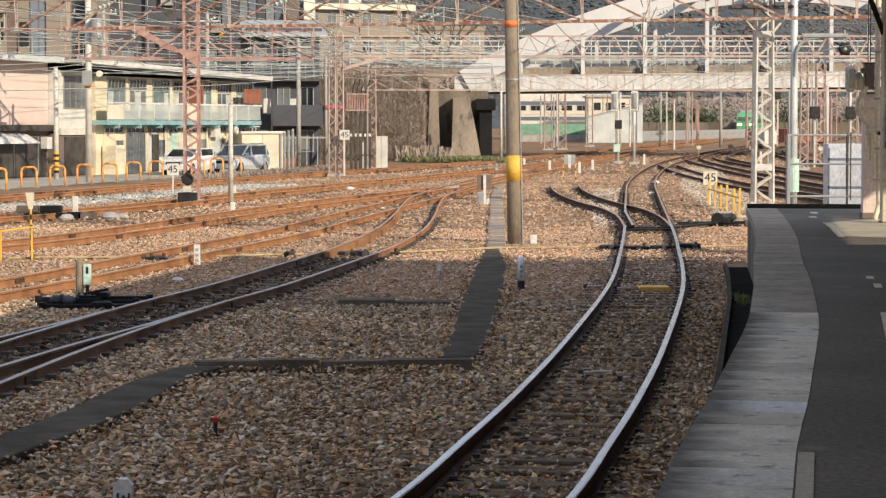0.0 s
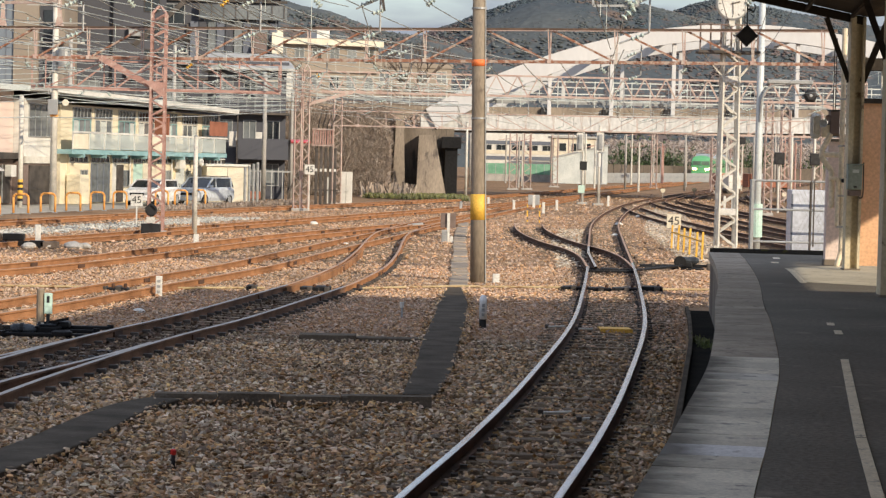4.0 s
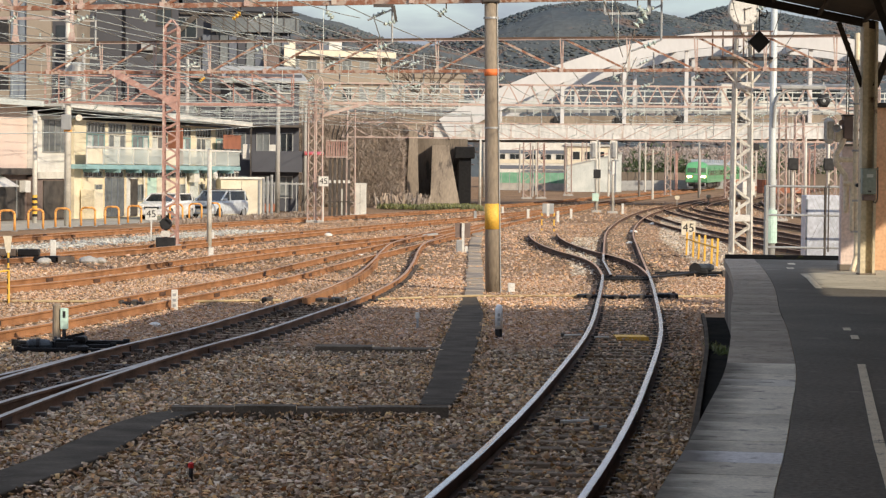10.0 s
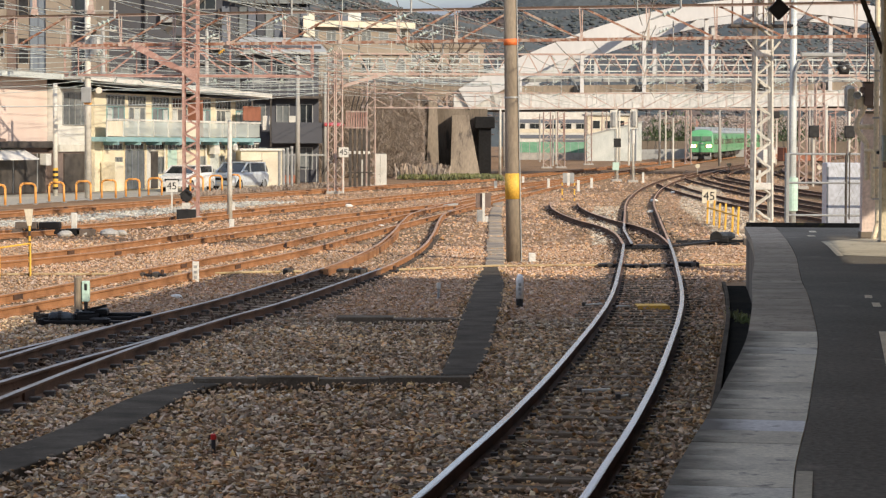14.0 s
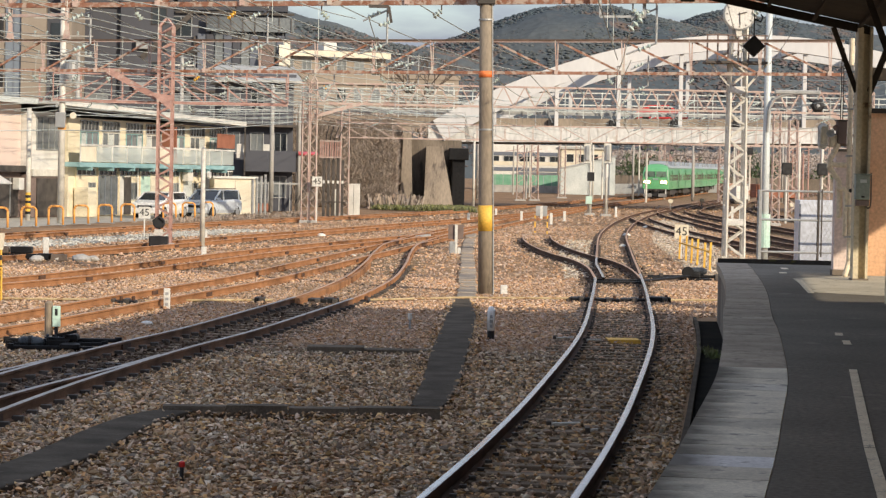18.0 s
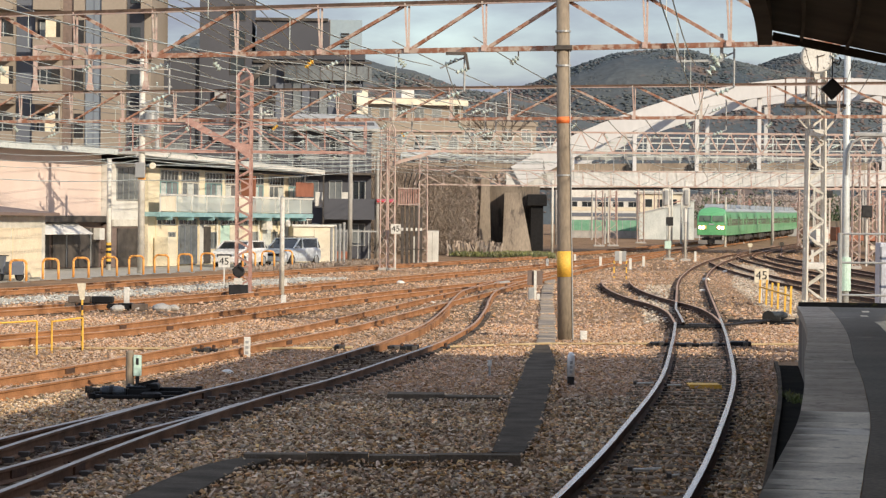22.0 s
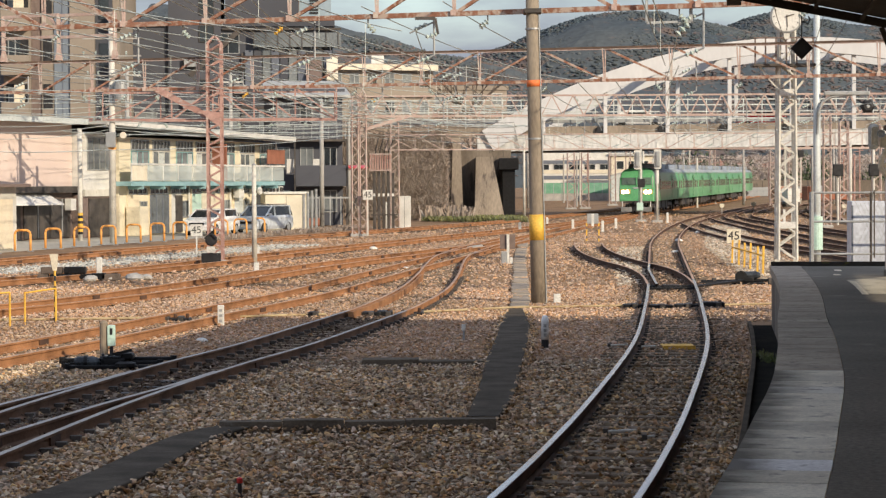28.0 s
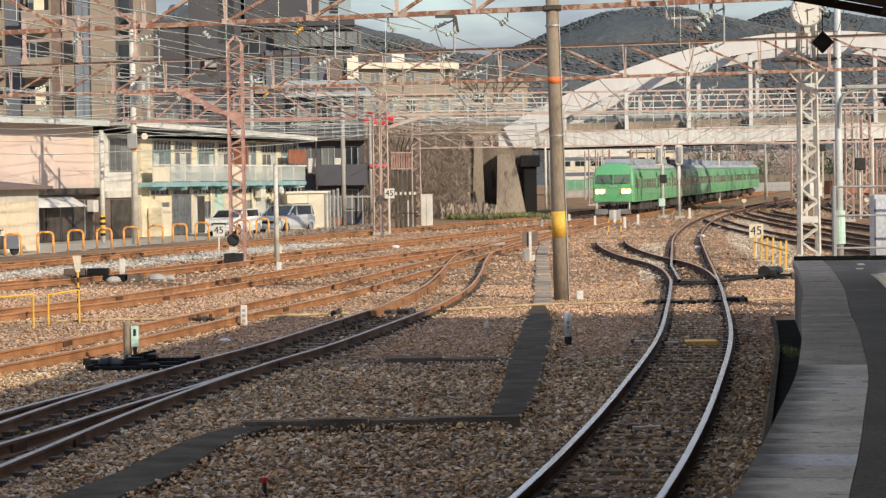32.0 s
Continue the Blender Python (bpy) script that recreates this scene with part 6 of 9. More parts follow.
    part("side_hut", box(B(), 10.3, 11.4, -0.9, -0.1, 0.0, 1.55, 0.02), YELLOW_CREAM, h, "yellowish store box")
    for x in (18.6, 24.7):
        part("rain_pipe", bar(B(), (x, -0.15, 0), (x, -0.15, 2.6), 0.09, n=8), WHITE, h)
    part("dark_doorway", box(B(), 16.9, 17.9, -0.06, 0.0, 0.05, 2.1), STEEL_DARK, h)
    part("notice_board", box(B(), 20.6, 22.6, -0.08, -0.04, 0.4, 2.3), CREAM, h)
    part("lamp_globe", lathe(B(), [(0.1, 0.1), (0.22, 0.0), (0.2, -0.14)], (26.8, -1.1, 2.3), 12, "Y"), WHITE, h)
    part("ladder", bar(bar(B(), (30.6, -1.0, 0), (30.6, -1.0, 2.5), 0.05), (31.0, -1.0, 0), (31.0, -1.0, 2.5), 0.05), STEEL_DARK, h)
    # pink house with dark shopfront
    p = thing("pink_house", -21.5, 118, -0.16, rz, "pink plastered house with dark roller doors", "house")
    part("wall", box(B(), -16, 5.95, 0.3, 9, 2.4, 5.8), PINK, p)
    part("lower_wall", box(B(), -16, 9.9, 0.32, 9, 0, 2.4), BLD_BROWN, p)
    part("side_wall", box(B(), 6.0, 9.8, -0.3, 9, 2.4, 5.4), WHITE, p, "pale lilac side wall")
    window(p, 6.5, 9.3, 3.5, 5.1, -0.3, STEEL_GREY, 4, glass=GLASS_GREY)
    part("side_base", box(B(), 6.0, 9.7, -0.28, 0.3, 0.0, 2.2), BLD_BROWN, p)
    part("side_door", box(B(), 6.6, 9.2, -0.34, -0.28, 0.05, 2.0), STEEL_DARK, p)
    part("side_lintel", box(B(), 6.0, 9.75, -0.4, -0.28, 2.1, 2.45), MAST_GREY, p)
    bm = prism(B(), [(-0.6, 5.78), (-0.6, 5.96), (4, 6.12), (9.3, 5.96), (9.3, 5.8)], -17, 6.3)
    part("roof", bm, SHEET_ROOF, p)
    part("fascia", box(B(), -16, 6.0, -0.15, 0.3, 2.3, 2.62), STEEL_DARK, p)
    part("eave_board", box(B(), -17, 6.35, -0.78, -0.62, 5.74, 6.02), PANEL_CLEAR, p)
    for i, x in enumerate((-9.6, -6.2, -2.8, 0.5, 3.2)):
        d = part("roller_door", box(B(), x, x + (2.9 if i < 4 else 2.4), 0.24, 0.32, 0.05, 2.0), STEEL_DARK, p)
        part("door_bar", box(B(), x + 1.4, x + 1.47, 0.2, 0.24, 0.05, 2.0), STEEL_GREY, d)
    bm = prism(B(), [(0.3, 2.3), (-0.7, 1.75), (-0.7, 1.7), (0.3, 2.2)], -3.0, 3.0)
    part("awning", bm, AWNING, p)
    part("meter_box", box(B(), 5.0, 5.6, -0.1, 0.3, 1.4, 2.0, 0.02), WHITE, p)
    # low shed on the near side of the pink house
    s = thing("shed", -19.75, 97.5, -0.16, rz + 4, "low shed with sliding metal doors", "shed")
    part("wall", box(B(), -6, 4.2, 0, 4, 0, 2.6), MAST_GREY, s)
    part("roof", prism(B(), [(-0.5, 2.6), (-0.5, 2.72), (4.4, 3.2), (4.4, 3.05)], -6.3, 4.6), BLD_BROWN, s)
    for i in range(3):
        part("door", box(B(), -5.4 + 3.1 * i, -2.5 + 3.1 * i, -0.06, 0, 0.05, 2.1), CREAM_COLUMN, s)
    # cream store hut
    c = thing("store_hut", -10.9, 145, -0.16, rz - 60, "small cream metal store hut", "hut")
    part("wall", box(B(), -1.25, 1.25, -1.0, 1.0, 0, 2.1, 0.02), CREAM, c)
    part("roof", box(B(), -1.35, 1.35, -1.12, 1.12, 2.1, 2.24, 0.02), WHITE, c)
    part("door_seam", box(B(), -0.01, 0.01, -1.01, -1.0, 0.1, 2.0), STEEL_DARK, c)


def block(name, x, y, rz, w, d, hgt, material, label, floors, bays, balcony=True, win=None, skip=()):
    """An apartment block: walls, storeys of windows with ledges, and a parapet. Front at local y = 0."""
    g = thing(name, x, y, -0.16, rz, label, "building")
    part("wall", box(B(), 0, w, 0, d, 0, hgt), material, g)
    part("parapet", box(B(), -0.15, w + 0.15, -0.15, d + 0.15, hgt, hgt + 0.5), material, g)
    fh = hgt / floors
    bw = w / bays
    for f in range(floors):
        for b in range(bays):
            if (f, b) in skip:
                continue
            x0, z0 = b * bw + bw * 0.22, f * fh + 0.9
            window(g, x0, x0 + bw * 0.5, z0, z0 + fh * 0.48, 0.0, win or STEEL_GREY, 2, glass=GLASS_GREY if (f + b) % 3 else GLASS_DARK)
        if balcony:
            part("ledge", box(B(), 0, w, -0.5, 0, f * fh - 0.06, f * fh + 0.12), material, g)
    return g


def build_blocks():
    # dark taupe block with a pale roof house
    g = block("apartment_block", -24, 172, 4, 14.6, 14, 13.9, BLD_GREY, "dark taupe apartment block with a pale roof house", 5, 5, False, STEEL_GREY, skip=((0, 0), (1, 0), (2, 1), (3, 0), (4, 0), (4, 1), (3, 2), (1, 3)))
    part("roof_house", box(B(), 12.2, 14.5, 0.1, 8, 13.3, 16.75), ROOF_HOUSE, g, "pale blue-grey roof house")
    part("roof_house_corner", box(B(), 12.12, 12.24, 0.02, 0.12, 13.3, 16.75), BLD_BROWN, g)
    for i in range(5):
        part("louvre", box(B(), 13.0, 13.6, 0.02, 0.1, 14.8 + 0.22 * i, 14.93 + 0.22 * i), BLACK, g)
    part("roof_slab", box(B(), 7.0, 12.2, -0.3, 9, 14.4, 16.6), BLD_GREY, g)
    part("stair_tower", box(B(), 3.0, 6.7, -0.4, 9, 0.0, 20.5), BLD_GREY, g)
    for i in range(6):
        window(g, 5.2, 6.2, 9.0 + 1.9 * i, 10.1 + 1.9 * i, -0.4, STEEL_DARK, 2)
    part("roof_cap", box(B(), 6.9, 12.1, -0.5, 9.2, 16.6, 16.8), STEEL_DARK, g)
    part("glass_rail", box(B(), 9.0, 15.2, -0.7, -0.6, 12.4, 13.4), GLASS_GREY, g)
    for i in range(8):
        part("rail_post", box(B(), 9.0 + 0.85 * i, 9.06 + 0.85 * i, -0.75, -0.6, 12.3, 13.5), STEEL_DARK, g)
    part("stair_rail", bar(B(), (4.5, -0.3, 10.4), (8.0, -0.3, 13.6), 0.35), STEEL_DARK, g)
    for f in range(5):
        part("ledge", box(B(), 6.8, 15.2, -0.22, 0, 2.78 * f + 2.5, 2.78 * f + 2.66), STEEL_DARK, g)
    for x, z in ((9.2, 3.3), (12.0, 6.2), (9.6, 6.1), (13.4, 9.0), (7.6, 9.1), (12.2, 3.4), (4.0, 8.0), (4.1, 11.0)):
        part("air_conditioner", box(B(), x, x + 0.9, -0.55 - (0.3 if x < 7 else 0), -0.12, z, z + 0.65, 0.03), STEEL_GREY, g)
    for x, z in ((7.4, 4.3), (10.2, 7.2), (13.8, 4.2), (11.4, 10.2), (8.4, 10.4)):
        window(g, x, x + 0.8, z, z + 1.1, -0.03, CREAM_COLUMN, 2, glass=GLASS_GREY)
    for x in (8.2, 11.3, 14.4):
        part("down_pipe", bar(B(), (x, -0.15, 0), (x, -0.15, 12.0), 0.14), STEEL_DARK, g)
    for x, w in ((12.95, 0.85), (14.15, 0.8)):
        part("awning", prism(B(), [(-0.1, 11.85), (-1.3, 10.1), (-1.3, 10.0), (-0.1, 11.7)], x, x + w), BLD_BROWN if x < 14 else CREAM, g)
    for k in range(10):
        part("glazed_panel", box(B(), 8.4 + 0.62 * k, 8.95 + 0.62 * k, -0.3, -0.22, 9.6, 12.2), (BLD_BLUE, BLD_GREY, GLASS_GREY)[k % 3], g)
    for k in range(5):
        part("gallery_window", box(B(), 11.2 + 0.66 * k, 11.7 + 0.66 * k, -0.3, -0.2, 12.35, 13.2), BLACK, g)
        part("gallery_post", box(B(), 11.75 + 0.66 * k, 11.82 + 0.66 * k, -0.42, -0.2, 12.2, 13.3), STEEL_GREY, g)
    # beige tower in vertical strips, with dark balconies
    t = thing("apartment_tower", -41.5, 160, -0.16, 3, "beige tiled apartment tower with blue-grey strips", "building")
    edges = [0, 3.0, 4.4, 7.0, 8.2, 9.7, 11.0, 12.8, 13.5, 14.33, 15.37, 17.0, 18.14, 18.6]
    coats = [(BLD_BEIGE, 0.0), (BLD_GREY, 0.3), (BLD_BEIGE, 0.0), (BLD_GREY, 0.5), (BLD_BEIGE, 0.0), (BLD_BLUE, 0.4), (BLD_BEIGE, 0.0), (BLD_BROWN, 0.25), (BLD_BEIGE, 0.1), (TOWER_BLUE, 0.0), (BLD_BEIGE, -0.15), (BLD_GREY, 0.5), (BLD_BEIGE, 0.6)]
    for x0, x1, (m, y) in zip(edges, edges[1:], coats):
        part("wall_strip", box(B(), x0, x1 - 0.01, y, 14, 0, 23), m, t)
    part("strip_joint", box(B(), 14.85, 14.9, -0.03, 0.0, 0, 23), BLD_BLUE, t)
    for f in range(7):
        z = 0.9 + 3.1 * f
        for n, (x0, w) in enumerate(((0.4, 2.3), (4.7, 2.0), (8.35, 1.2), (11.15, 1.5))):
            b = part("balcony", box(B(), x0 - 0.15, x0 + w + 0.15, -1.3, 0.0, z - 0.25, z - 0.05), BLD_BEIGE, t)
            part("balcony_front", box(B(), x0 - 0.15, x0 + w + 0.15, -1.3, -1.18, z - 0.05, z + 1.05), BLD_BEIGE, b)
            # flat black panel on the wall paints the shade of a recess
            part("recess", box(B(), x0, x0 + w, -0.03, 0.0, z + 0.9, z + 2.3), BLACK, b)
            part("window", box(B(), x0 + 0.15, x0 + w * 0.62, -0.06, -0.03, z, z + 2.1), GLASS_GREY if (f * 3 + n) % 2 else GLASS_DARK, b)
            for k in range(2):
                part("window_frame", box(B(), x0 + 0.15 + k * w * 0.3, x0 + 0.22 + k * w * 0.3, -0.09, -0.06, z, z + 2.1), STEEL_GREY, b)
            if (f + n) % 2:
                part("screen", box(B(), x0 + w * 0.45, x0 + w * 0.9, -1.16, -1.1, z + 0.9, z + 2.2), CREAM_COLUMN, b)
        part("dark_opening", box(B(), 13.6, 14.2, 0.04, 0.1, z + 0.7, z + 2.3), BLACK, t)
        part("slot_window", box(B(), 17.25, 17.9, 0.44, 0.5, z + 0.4, z + 1.9), GLASS_DARK, t)
        part("floor_edge", box(B(), 18.0, 18.75, -0.6, 0.6, z - 0.3, z + 0.75), BLD_BEIGE, t)
    # lower beige balconies between the tower and the dark block
    l = block("low_block", -22.5, 186, 4, 6.5, 8, 11.0, BLD_BEIGE, "beige block with pale balcony fronts", 4, 3, True, WHITE)
    for f in range(4):
        part("balcony_front", box(B(), 0, 6.5, -0.75, -0.65, 2.75 * f + 0.1, 2.75 * f + 1.15), CREAM, l)
    # dark house with balconies beside the hut
    part("tank", box(B(), 2.0, 3.4, 1.0, 2.4, 11.5, 12.6, 0.05), STEEL_GREY, l)
    d = block("dark_house", -12.6, 158, 8, 4.6, 9, 8.4, BLD_GREY, "dark blue-grey house with a covered balcony", 3, 3, False, STEEL_GREY)
    part("balcony_front", box(B(), 1.4, 4.8, -1.2, -1.1, 2.7, 3.9), BLD_GREY, d)
    part("balcony_floor", box(B(), 1.4, 4.8, -1.2, 0, 2.55, 2.7), BLD_GREY, d)
    part("balcony_floor", box(B(), 0.2, 4.8, -0.9, 0, 5.45, 5.6), STEEL_DARK, d)
    for i in range(9):
        part("balcony_bar", box(B(), 0.3 + 0.55 * i, 0.34 + 0.55 * i, -0.9, -0.86, 5.6, 6.5), STEEL_GREY, d)
    part("balcony_rail", box(B(), 0.2, 4.8, -0.92, -0.84, 6.5, 6.58), STEEL_GREY, d)
    for x in (0.9, 2.6):
        part("laundry", prism(B(), [(-0.8, 3.4), (-0.95, 4.3), (-0.9, 4.32), (-0.72, 3.42)], x, x + 0.5), WHITE, d)
    for x in (0.15, 1.35, 4.7):
        part("post", box(B(), x, x + 0.1, -1.2, -1.1, 0, 5.5), STEEL_DARK, d)
    window(d, 0.4, 1.2, 0.6, 2.2, -0.02, PALE_GREEN, 2, glass=GLASS_GREY)
    part("roof", prism(B(), [(-1.4, 8.3), (-1.4, 8.45), (4.5, 9.6), (9.4, 8.4)], -0.4, 5.0), SHEET_ROOF, d)
    part("red_awning", prism(B(), [(-1.0, 3.9), (-1.5, 3.75), (-1.5, 3.7), (-0.9, 3.6)], 4.85, 6.1), CAR_RED, d, "small red awning")
    part("side_stair", bar(B(), (4.7, -1.3, 0.4), (5.9, -1.3, 2.6), 0.3, 0.12), STEEL_DARK, d)
    for k in range(5):
        part("lower_fence_bar", box(B(), 1.5 + 0.7 * k, 1.56 + 0.7 * k, -1.6, -1.55, 0, 1.9), STEEL_GREY, d)
    part("lower_fence_rail", box(B(), 1.4, 4.9, -1.62, -1.55, 1.75, 1.85), STEEL_GREY, d)
    part("plant_pots", box(B(), 2.0, 3.2, -1.9, -1.6, 0, 0.5, 0.05), BROWN_WOOD, d)
    # hillside apartments
    h = block("hillside_house", -14.2, 252, 20, 11.5, 7, 5.6, BLD_BEIGE, "weathered cream hillside apartment house", 2, 6, True, STEEL_GREY)
    h.location.z = 9.0
    part("roof_edge", box(B(), -0.3, 11.8, -0.8, -0.5, 5.4, 6.0), CREAM, h)
    part("tank", box(B(), 5.0, 6.4, 1, 3, 6.1, 7.0, 0.03), WHITE, h)
    h = block("hillside_house", -6.0, 270, 15, 11, 7, 5.0, BLD_BEIGE, "pale hillside house with long balconies", 2, 5, True, WHITE)
    h.location.z = 8.0




# ---------------------------------------------------------------- overhead wires
def build_wires():
    beams = [53.9, 81.4, 113.0, 141.0, 178.0, 238.0]
    lines = (("main", T_MAIN, 5.05), ("siding", T_A, 5.0), ("yard", T_B, 5.0), ("yard", T_C, 5.0), ("arrival", T_D + train_path(), 5.05), ("far", T_E, 5.0), ("sixth", T_6, 5.0), ("seventh", T_7, 5.0), ("eighth", T_8, 5.0))
    cw = thing("overhead_line", 0, 53.9, 6.2, label="contact and carrier wires with droppers above the tracks", category="overhead line", kind="structure")
    inv = Vector((0, 53.9, 6.2))
    for nm, pts, z in lines:
        xs, ys = [p[0] for p in pts], [p[1] for p in pts]

        def at(y):
            return float(np.interp(y, ys, xs))

        spans = [20.0] + beams if ys[0] < 40 else beams
        spans = [y for y in spans if ys[0] <= y <= ys[-1]]
        for y0, y1 in zip(spans, spans[1:]):
            a, b = Vector((at(y0) + 0.15, y0, z + grade(y0))), Vector((at(y1) - 0.15, y1, z + grade(y1)))
            up = Vector((0, 0, 0.85))
            wire("contact_wire", [a - inv, b - inv], 0.010, WIRE, cw)
            wire("carrier_wire", [a + up - inv, b + up - inv], 0.012, WIRE, cw, 0.35)
            n = max(3, int((y1 - y0) / 5))
            for i in range(1, n):
                t = i / n
                p = a.lerp(b, t)
                wire("dropper", [p - inv, p + up - Vector((0, 0, 0.35 * 4 * t * (1 - t))) - inv], 0.005, WIRE, cw)
    # supports that hang from the beams
    for nm, pts, z in lines:
        xs, ys = [p[0] for p in pts], [p[1] for p in pts]
        for y in beams[:5]:
            if not ys[0] <= y <= ys[-1]:
                continue
            x = float(np.interp(y, ys, xs))
            g = thing("wire_support", x, beam_y(y, x), 5.7, label="hanging wire support with pale insulators", category="wire support", group="wire supports")
            part("drop_tube", bar(B(), (0.55, 0, 0.6), (0.55, 0, -0.35), 0.05, n=6), STEEL_GREY, g)
            part("steady_arm", bar(B(), (0.55, 0, -0.35), (-0.1, 0, -0.6), 0.04, n=6), STEEL_GREY, g)
            part("top_arm", bar(B(), (0.55, 0, 0.4), (0.0, 0, 0.15), 0.04, n=6), STEEL_GREY, g)
            for p, e in (((0.45, 0, -0.39), (-0.9, 0, -0.35)), ((0.4, 0, 0.36), (-0.9, 0, -0.4))):
                bm = B()
                insulator(bm, p, e, 3, 0.06, 0.11)
                part("insulator", bm, INSULATOR, g)
    # feeder and power wires across and along the yard
    rng = random.Random(21)
    fd = thing("power_lines", -14, 82, 6.5, label="bundle of feeder and power wires over the yard", category="power line", kind="structure")
    off = Vector((-14, 82, 6.5))
    runs = []
    for i in (0, 2, 3, 5, 6, 8):
        x = -19.5 + 1.1 * i
        z = 6.2 + 0.32 * (i % 5)
        runs.append(([(x - 2.0, 30, z + 1.2), (x, 81.4, z + 0.6), (x + 3.2, 112.5, z + 0.5), (x + 6, 141, z), (x + 11, 178, z)], 0.013, WIRE, 0.5))
    for i in (0, 2, 3, 5):
        z0 = 7.3 + 0.25 * i
        runs.append(([(-22 - i, 70, z0), (-16.3, 112, 6.2 + 0.45 * i), (-9, 150, 5.6 + 0.3 * i)], 0.012, WIRE_DARK, 0.4))
    for i in range(6):
        runs.append(([(-9.5 + 1.8 * i, 53.9, 6.3 + 0.1 * (i % 3)), (-1.5 + 1.3 * i, 81.4, 5.9), (1.5 + 1.4 * i, 113, 5.9)], 0.012, WIRE, 0.25))
    for i in (0, 3, 5):
        runs.append(([(-21, 56 + 3 * i, 8.4 - 0.3 * i), (0.8 + 0.4 * i, 86 + 6 * i, 6.5 - 0.12 * i)], 0.011, WIRE, 0.35))
    for i in range(5):
        runs.append(([(-6 + i, 124.5, 6.7), (8 + 2 * i, 141, 6.3), (14 + 3 * i, 178, 6.4)], 0.014, WIRE, 0.3))
    for i in range(5):
        runs.append(([(-5.6, 124, 6.9 - 0.35 * i), (3, 152, 6.3 - 0.3 * i), (5, 205, 4.2 - 0.25 * i)], 0.014, WIRE_DARK, 0.4))
    for i in range(4):
        runs.append(([(9.8 + 0.5 * i, 30, 8.6), (6.6 + 0.8 * i, 53.9, 7.2), (10.9 + 0.3 * i, 82, 6.9 - 0.2 * i)], 0.009, WIRE_DARK, 0.2))
    for i in range(8):
        x0 = -18 + rng.uniform(-1, 1)
        runs.append(([(x0, 113 + i * 2.5, 5.0 + 0.3 * (i % 4)), (-5.6, 124 + i * 2, 5.2 + 0.28 * (i % 5))], 0.013, WIRE, 0.2))
    for i in (0, 1, 3, 7):
        runs.append(([(-17.0, 66, 5.9 - 0.3 * i), (-13.5 + 0.2 * i, 80, 5.6 - 0.28 * i), (-5.6, 122 + i, 7.0 - 0.26 * i)], 0.013, WIRE, 0.2))
    for i in range(6):
        runs.append(([(-11.0 + 0.75 * i, 50, 8.3), (-8.75 + 0.55 * i, 60, 7.75), (-5.6 + 0.15 * i, 118, 7.6 - 0.25 * i)], 0.013, WIRE, 0.12))
    for i in range(7):
        runs.append(([(-24, 104 + i, 6.6 - 0.3 * i), (-16.3, 112, 6.4 - 0.22 * i), (-5.6, 123 + i, 6.9 - 0.3 * i)], 0.012, WIRE, 0.3))
    for i in range(5):
        runs.append(([(-8.4, 81, 6.9 - 0.25 * i), (-5.6 + 0.3 * i, 124, 6.6 - 0.2 * i), (1.0 + i, 158, 6.3)], 0.016, WIRE, 0.25))
    for pts, r, m, sag in runs:
        wire("cable", [Vector(p) - off for p in pts], r * 1.2, m, fd, sag)
    # insulator pairs on the beams
    for beam, y, xs, z in (("a", 53.9, (-17.5, -15.2, -12.1, -9.7, -6.6, -4.2, -2.2, 0.5, 4.6, 7.2), 6.17), ("b", 81.4, (-20.5, -18.8, -16.9, -15.3, -13.2, -11.6, -10.6, -7.3, -6.4, -3.6, -1.2, 2.6, 6.0, 8.6), 5.66), ("c", 113.0, (-16.4, -15.1, -14.0, -12.2, -10.6, -9.0, -7.5), 5.45), ("d", 124.5, (-4.8, -2.2, 0.4, 3.0, 5.6, 8.2, 11.5, 15, 18), 6.95)):
        for i, x in enumerate(xs):
            g = thing("insulator_string", x, beam_y(y, x), z, label="string of pale glazed insulators under a gantry beam", category="insulator", group="insulators")
            lean = -0.6 if i % 2 else 0.5
            bm = bar(B(), (0, 0, 0.06), (0, 0, -0.12), 0.03)
            part("hook", bm, STEEL_DARK, g)
            bm = B()
            insulator(bm, (0, 0, -0.1), (lean, -0.3, -0.55), 3, 0.07, 0.085)
            part("disc_string", bm, INSULATOR_Y if (i * 7 + len(xs)) % 9 == 0 else INSULATOR, g)
    # dark bracket on the near beam
    g = thing("wire_hanger", -0.77, 54.4, 6.22, label="dark angled bracket under the gantry beam with an insulator", category="wire hanger")
    part("arm", bar(bar(B(), (-0.35, 0, -0.06), (0.1, 0, -0.06), 0.07), (0.1, 0, -0.06), (0.16, 0, -0.42), 0.06), STEEL_DARK, g)
    bm = B()
    insulator(bm, (0.16, 0, -0.40), (-1, 0, -0.28), 3, 0.06, 0.1)
    part("disc_string", bm, INSULATOR, g)
    g = thing("wire_hanger", 4.2, 52.4, 6.2, label="pale steel drop frame under the gantry beam with insulators", category="wire hanger")
    part("frame", bar(bar(bar(B(), (-0.3, 0, 0.3), (-0.3, 0, -0.3), 0.05), (-0.3, 0, -0.3), (0.65, 0, -0.28), 0.05), (0.65, 0, -0.28), (0.65, 0, 0.3), 0.07), STEEL_GREY, g)
    bm = B()
    insulator(bm, (0.6, 0, -0.3), (-0.7, 0, -0.75), 3, 0.1, 0.13)
    part("disc_string", bm, INSULATOR, g)


